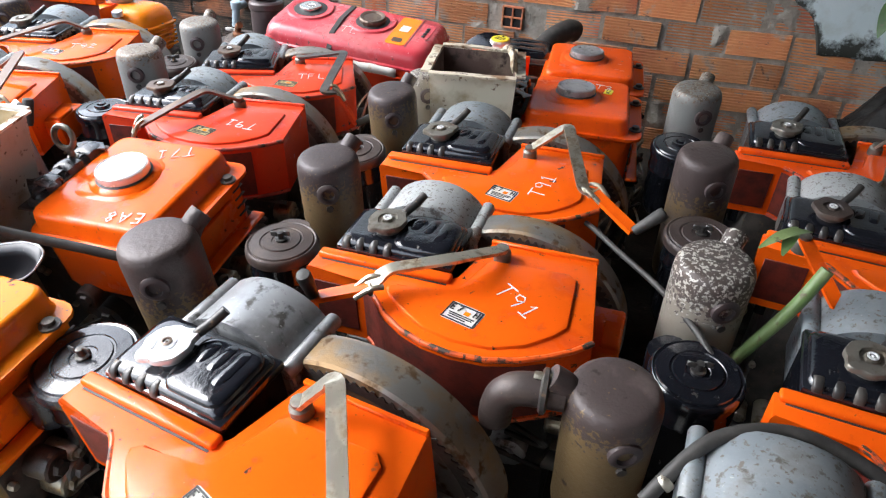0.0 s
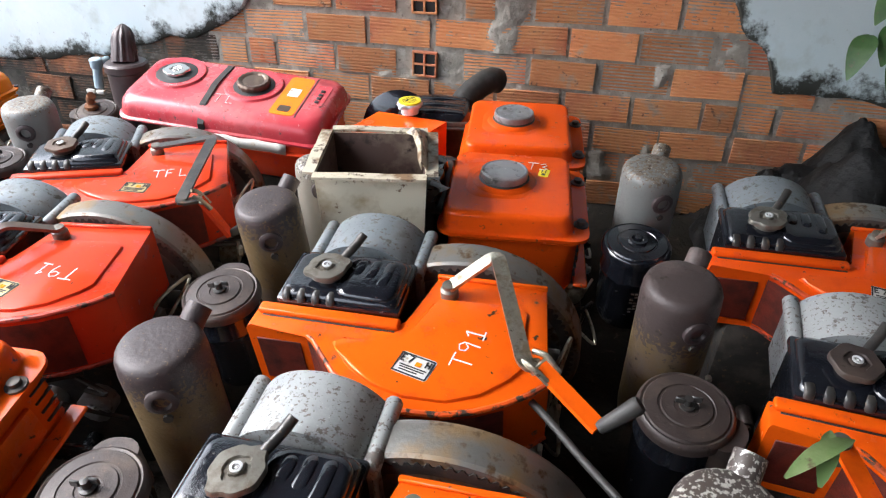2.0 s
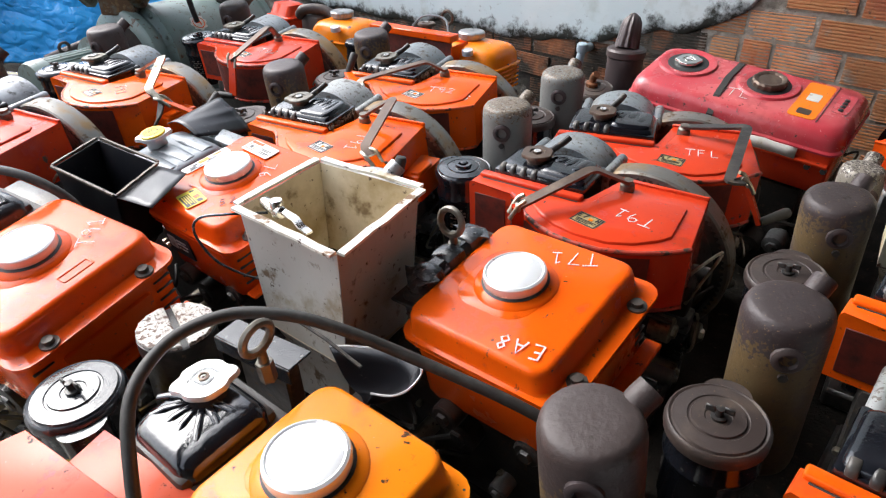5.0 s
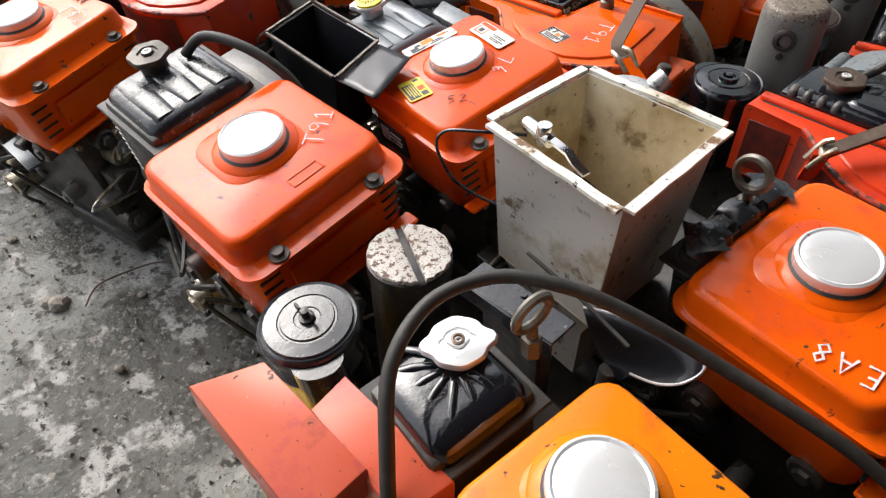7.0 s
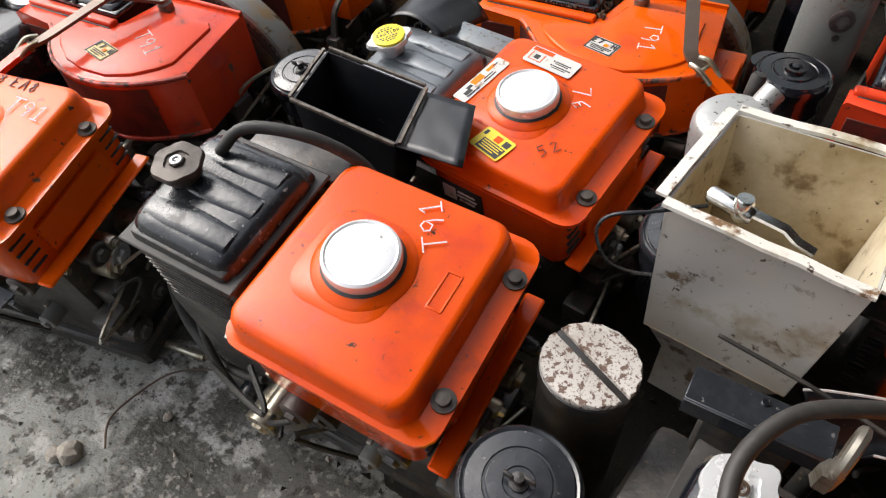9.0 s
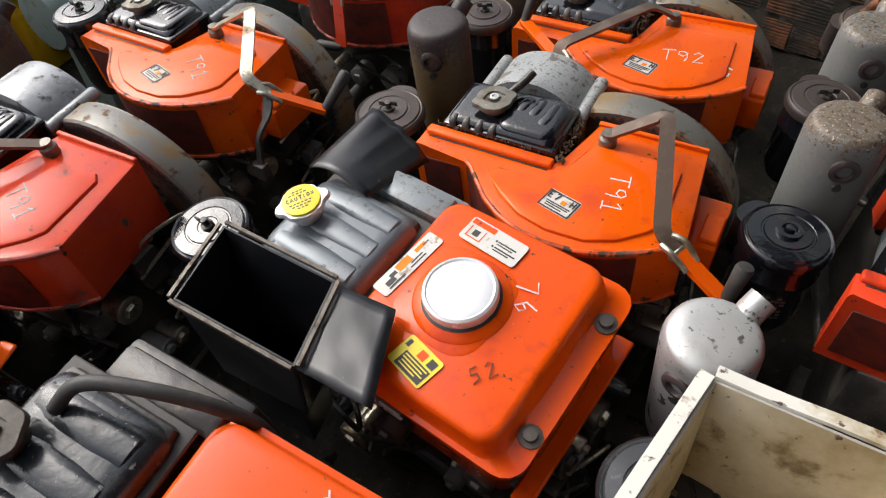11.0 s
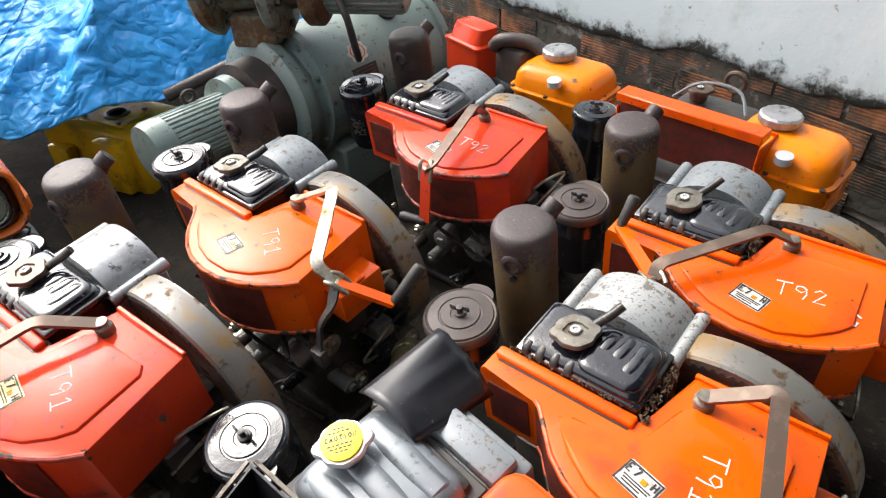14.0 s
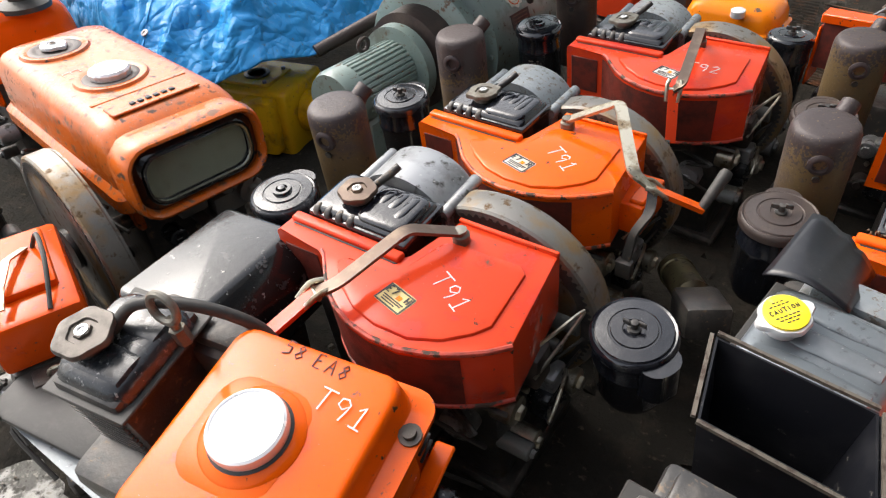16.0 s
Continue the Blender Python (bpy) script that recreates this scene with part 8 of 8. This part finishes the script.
# ---- loose grit and twigs on the floor ----
rng = random.Random(11)
bm = bmesh.new()
for _ in range(900):
    x, y = rng.uniform(-2.6, -0.9), rng.uniform(0.6, 1.9)
    s = rng.uniform(0.002, 0.008) * (2.2 if rng.random() < 0.06 else 1)
    m = Matrix.Translation((x, y, 0.004 + 0.012 * noise.noise(Vector((x * 2, y * 2, 0))))) @ Euler((rng.random() * 6, rng.random() * 6, rng.random() * 6)).to_matrix().to_4x4()
    vs = [bm.verts.new(m @ Vector(p) * 1.0) for p in ((s, 0, 0), (-s * 0.6, s * 0.8, 0), (-s * 0.5, -s * 0.7, 0), (0, 0, s * 0.9))]
    for f in ((0, 1, 2), (0, 1, 3), (1, 2, 3), (0, 2, 3)):
        bm.faces.new([vs[k] for k in f])
tagged(part("grit", bm, M_MORTAR), "scattered grit and crumbs of mortar", "grit", kind="stuff")


# ---- litter at the edge of the floor ----
litter = [("iron_wire", [(-1.54, 1.447, 0.012), (-1.575, 1.5, 0.015), (-1.558, 1.582, 0.014), (-1.525, 1.63, 0.02), (-1.47, 1.665, 0.016), (-1.41, 1.68, 0.02)], 0.0022, M_BRONZE, "thin rusty wire lying on the floor", "wire"),
          ("iron_wire", [(-1.9, 1.605, 0.015), (-1.85, 1.63, 0.02), (-1.80, 1.66, 0.017), (-1.746, 1.671, 0.018)], 0.003, M_DARK, "dark twisted wire at the edge of the black ground", "wire"),
          ("cracked_hose", [(-1.73, 1.69, 0.1), (-1.707, 1.68, 0.055), (-1.659, 1.674, 0.03), (-1.58, 1.68, 0.022), (-1.491, 1.684, 0.02)], 0.009, M_ZINC, "brittle ochre hose end on the floor", "hose"),
          ("fuel_line", [(-1.47, 1.70, 0.33), (-1.475, 1.68, 0.26), (-1.44, 1.655, 0.2), (-1.375, 1.63, 0.17), (-1.31, 1.62, 0.17), (-1.25, 1.618, 0.19)], 0.008, M_RUBBER, "looping black fuel line under the tank", "hose"),
          ("fuel_line", [(-1.40, 1.66, 0.3), (-1.36, 1.62, 0.22), (-1.30, 1.60, 0.12), (-1.24, 1.6, 0.1)], 0.006, M_RUBBER, "black fuel line hanging beside the crankcase", "hose")]
for nm, pts, r, mt, lb, ct in litter:
    hose(nm, pts, r, mt, lb, ct)
hf = thing("oil_filter", pose(-1.77, 1.745, 0.06, 62, 0, 58), "scratched dark oil filter can lying on its side", "oil filter")
bm = bmesh.new()
lathe(bm, [(0.03, -0.08), (0.036, -0.076), (0.037, 0.06), (0.033, 0.07), (0.02, 0.075), (0.001, 0.075)], 24)
part("can", bm, M_GALV, hf)
dv = thing("drain_valve", pose(-1.221, 1.613, 0.07, 0, 20, 30), "small zinc drain valve with a wire handle", "valve")
bm = bmesh.new()
rod(bm, (-0.03, 0, 0), (0.03, 0, 0), 0.013, 10)
rod(bm, (0, 0, -0.03), (0, 0, 0.035), 0.01, 8)
rbox(bm, (0.0, 0, 0.04), (0.05, 0.012, 0.008), 0.002)
part("body", bm, M_ALU, dv)
rng = random.Random(5)
for x, y, s in ((-1.597, 1.415, 0.03), (-1.62, 1.40, 0.022), (-1.33, 1.40, 0.014), (-1.75, 1.2, 0.02), (-1.48, 1.55, 0.012), (-1.9, 1.45, 0.016)):
    st = thing("stone", pose(x, y, s * 0.35, rng.uniform(0, 30), rng.uniform(0, 30), rng.uniform(0, 180)), "broken grey lump of concrete on the floor", "stone", "stones on the floor")
    bm = bmesh.new()
    bmesh.ops.create_icosphere(bm, subdivisions=2, radius=s)
    for v in bm.verts:
        v.co = Vector((v.co.x, v.co.y * 0.75, v.co.z * 0.6)) * (1 + 0.35 * noise.noise(v.co * 60 + Vector((x, y, 0)) * 9))
    part("lump", bm, M_MORTAR, st, sharp=20)

# exhaust elbow by the pale-housed engine
el = thing("exhaust_elbow", pose(0, 0, 0), "rusty cast exhaust elbow bolted to a muffler", "exhaust pipe")
bm = bmesh.new()
tube(bm, [(0.454, 1.442, 0.47), (0.455, 1.442, 0.495), (0.463, 1.441, 0.517), (0.485, 1.438, 0.531), (0.54, 1.43, 0.533)], 0.023, 16)
part("elbow", bm, M_RUSTLID, el)
bm = bmesh.new()
rod(bm, (0.508, 1.435, 0.533), (0.519, 1.433, 0.533), 0.031, 20)
fl = part("flange", bm, M_DARK, el)
each("bolt", [lambda b, z=z: rod(b, (0.498, 1.437, z), (0.523, 1.432, z), 0.006, 6) for z in (0.509, 0.557)], M_ZINC, fl)

of = thing("oil_filter", pose(-1.43, 2.49, 0.27, 75, 0, 30), "olive-brown filter can under the crank of an engine", "oil filter")
bm = bmesh.new()
lathe(bm, [(0.03, -0.06), (0.036, -0.055), (0.036, -0.04), (0.038, -0.038), (0.038, -0.03), (0.035, -0.028), (0.035, 0.07), (0.025, 0.078), (0.001, 0.078)], 24)
part("can", bm, M_OLIVE, of)
bm = bmesh.new()
rbox(bm, (0, -0.01, 0.12), (0.09, 0.07, 0.1), 0.012, 2)
part("mount", bm, M_DARK, of)

# clods and scraps on the black ground between the engines
rng = random.Random(23)
bm = bmesh.new()
for _ in range(3800):
    x, y = rng.uniform(-2.6, 1.9), rng.uniform(1.25, 3.35)
    if _ % 3 == 0:
        x, y = rng.uniform(-1.6, -0.1), rng.uniform(2.6, 3.7)
    if y < (1.85 if x < -1.2 else 1.45):
        y += 1.0
    s = rng.uniform(0.003, 0.011) * (2.4 if rng.random() < 0.07 else 1)
    m = Matrix.Translation((x, y, 0.018 + s * 0.2)) @ Euler((rng.random() * 6, rng.random() * 6, rng.random() * 6)).to_matrix().to_4x4()
    vs = [bm.verts.new(m @ Vector(p)) for p in ((s, 0, 0), (-s * 0.6, s * 0.9, 0), (-s * 0.5, -s * 0.7, 0.1 * s), (0, 0, s * 0.8))]
    for f in ((0, 1, 2), (0, 1, 3), (1, 2, 3), (0, 2, 3)):
        bm.faces.new([vs[k] for k in f])
tagged(part("clods", bm, M_SOIL), "dark clods and scraps scattered over the black ground", "dirt clods", kind="stuff")
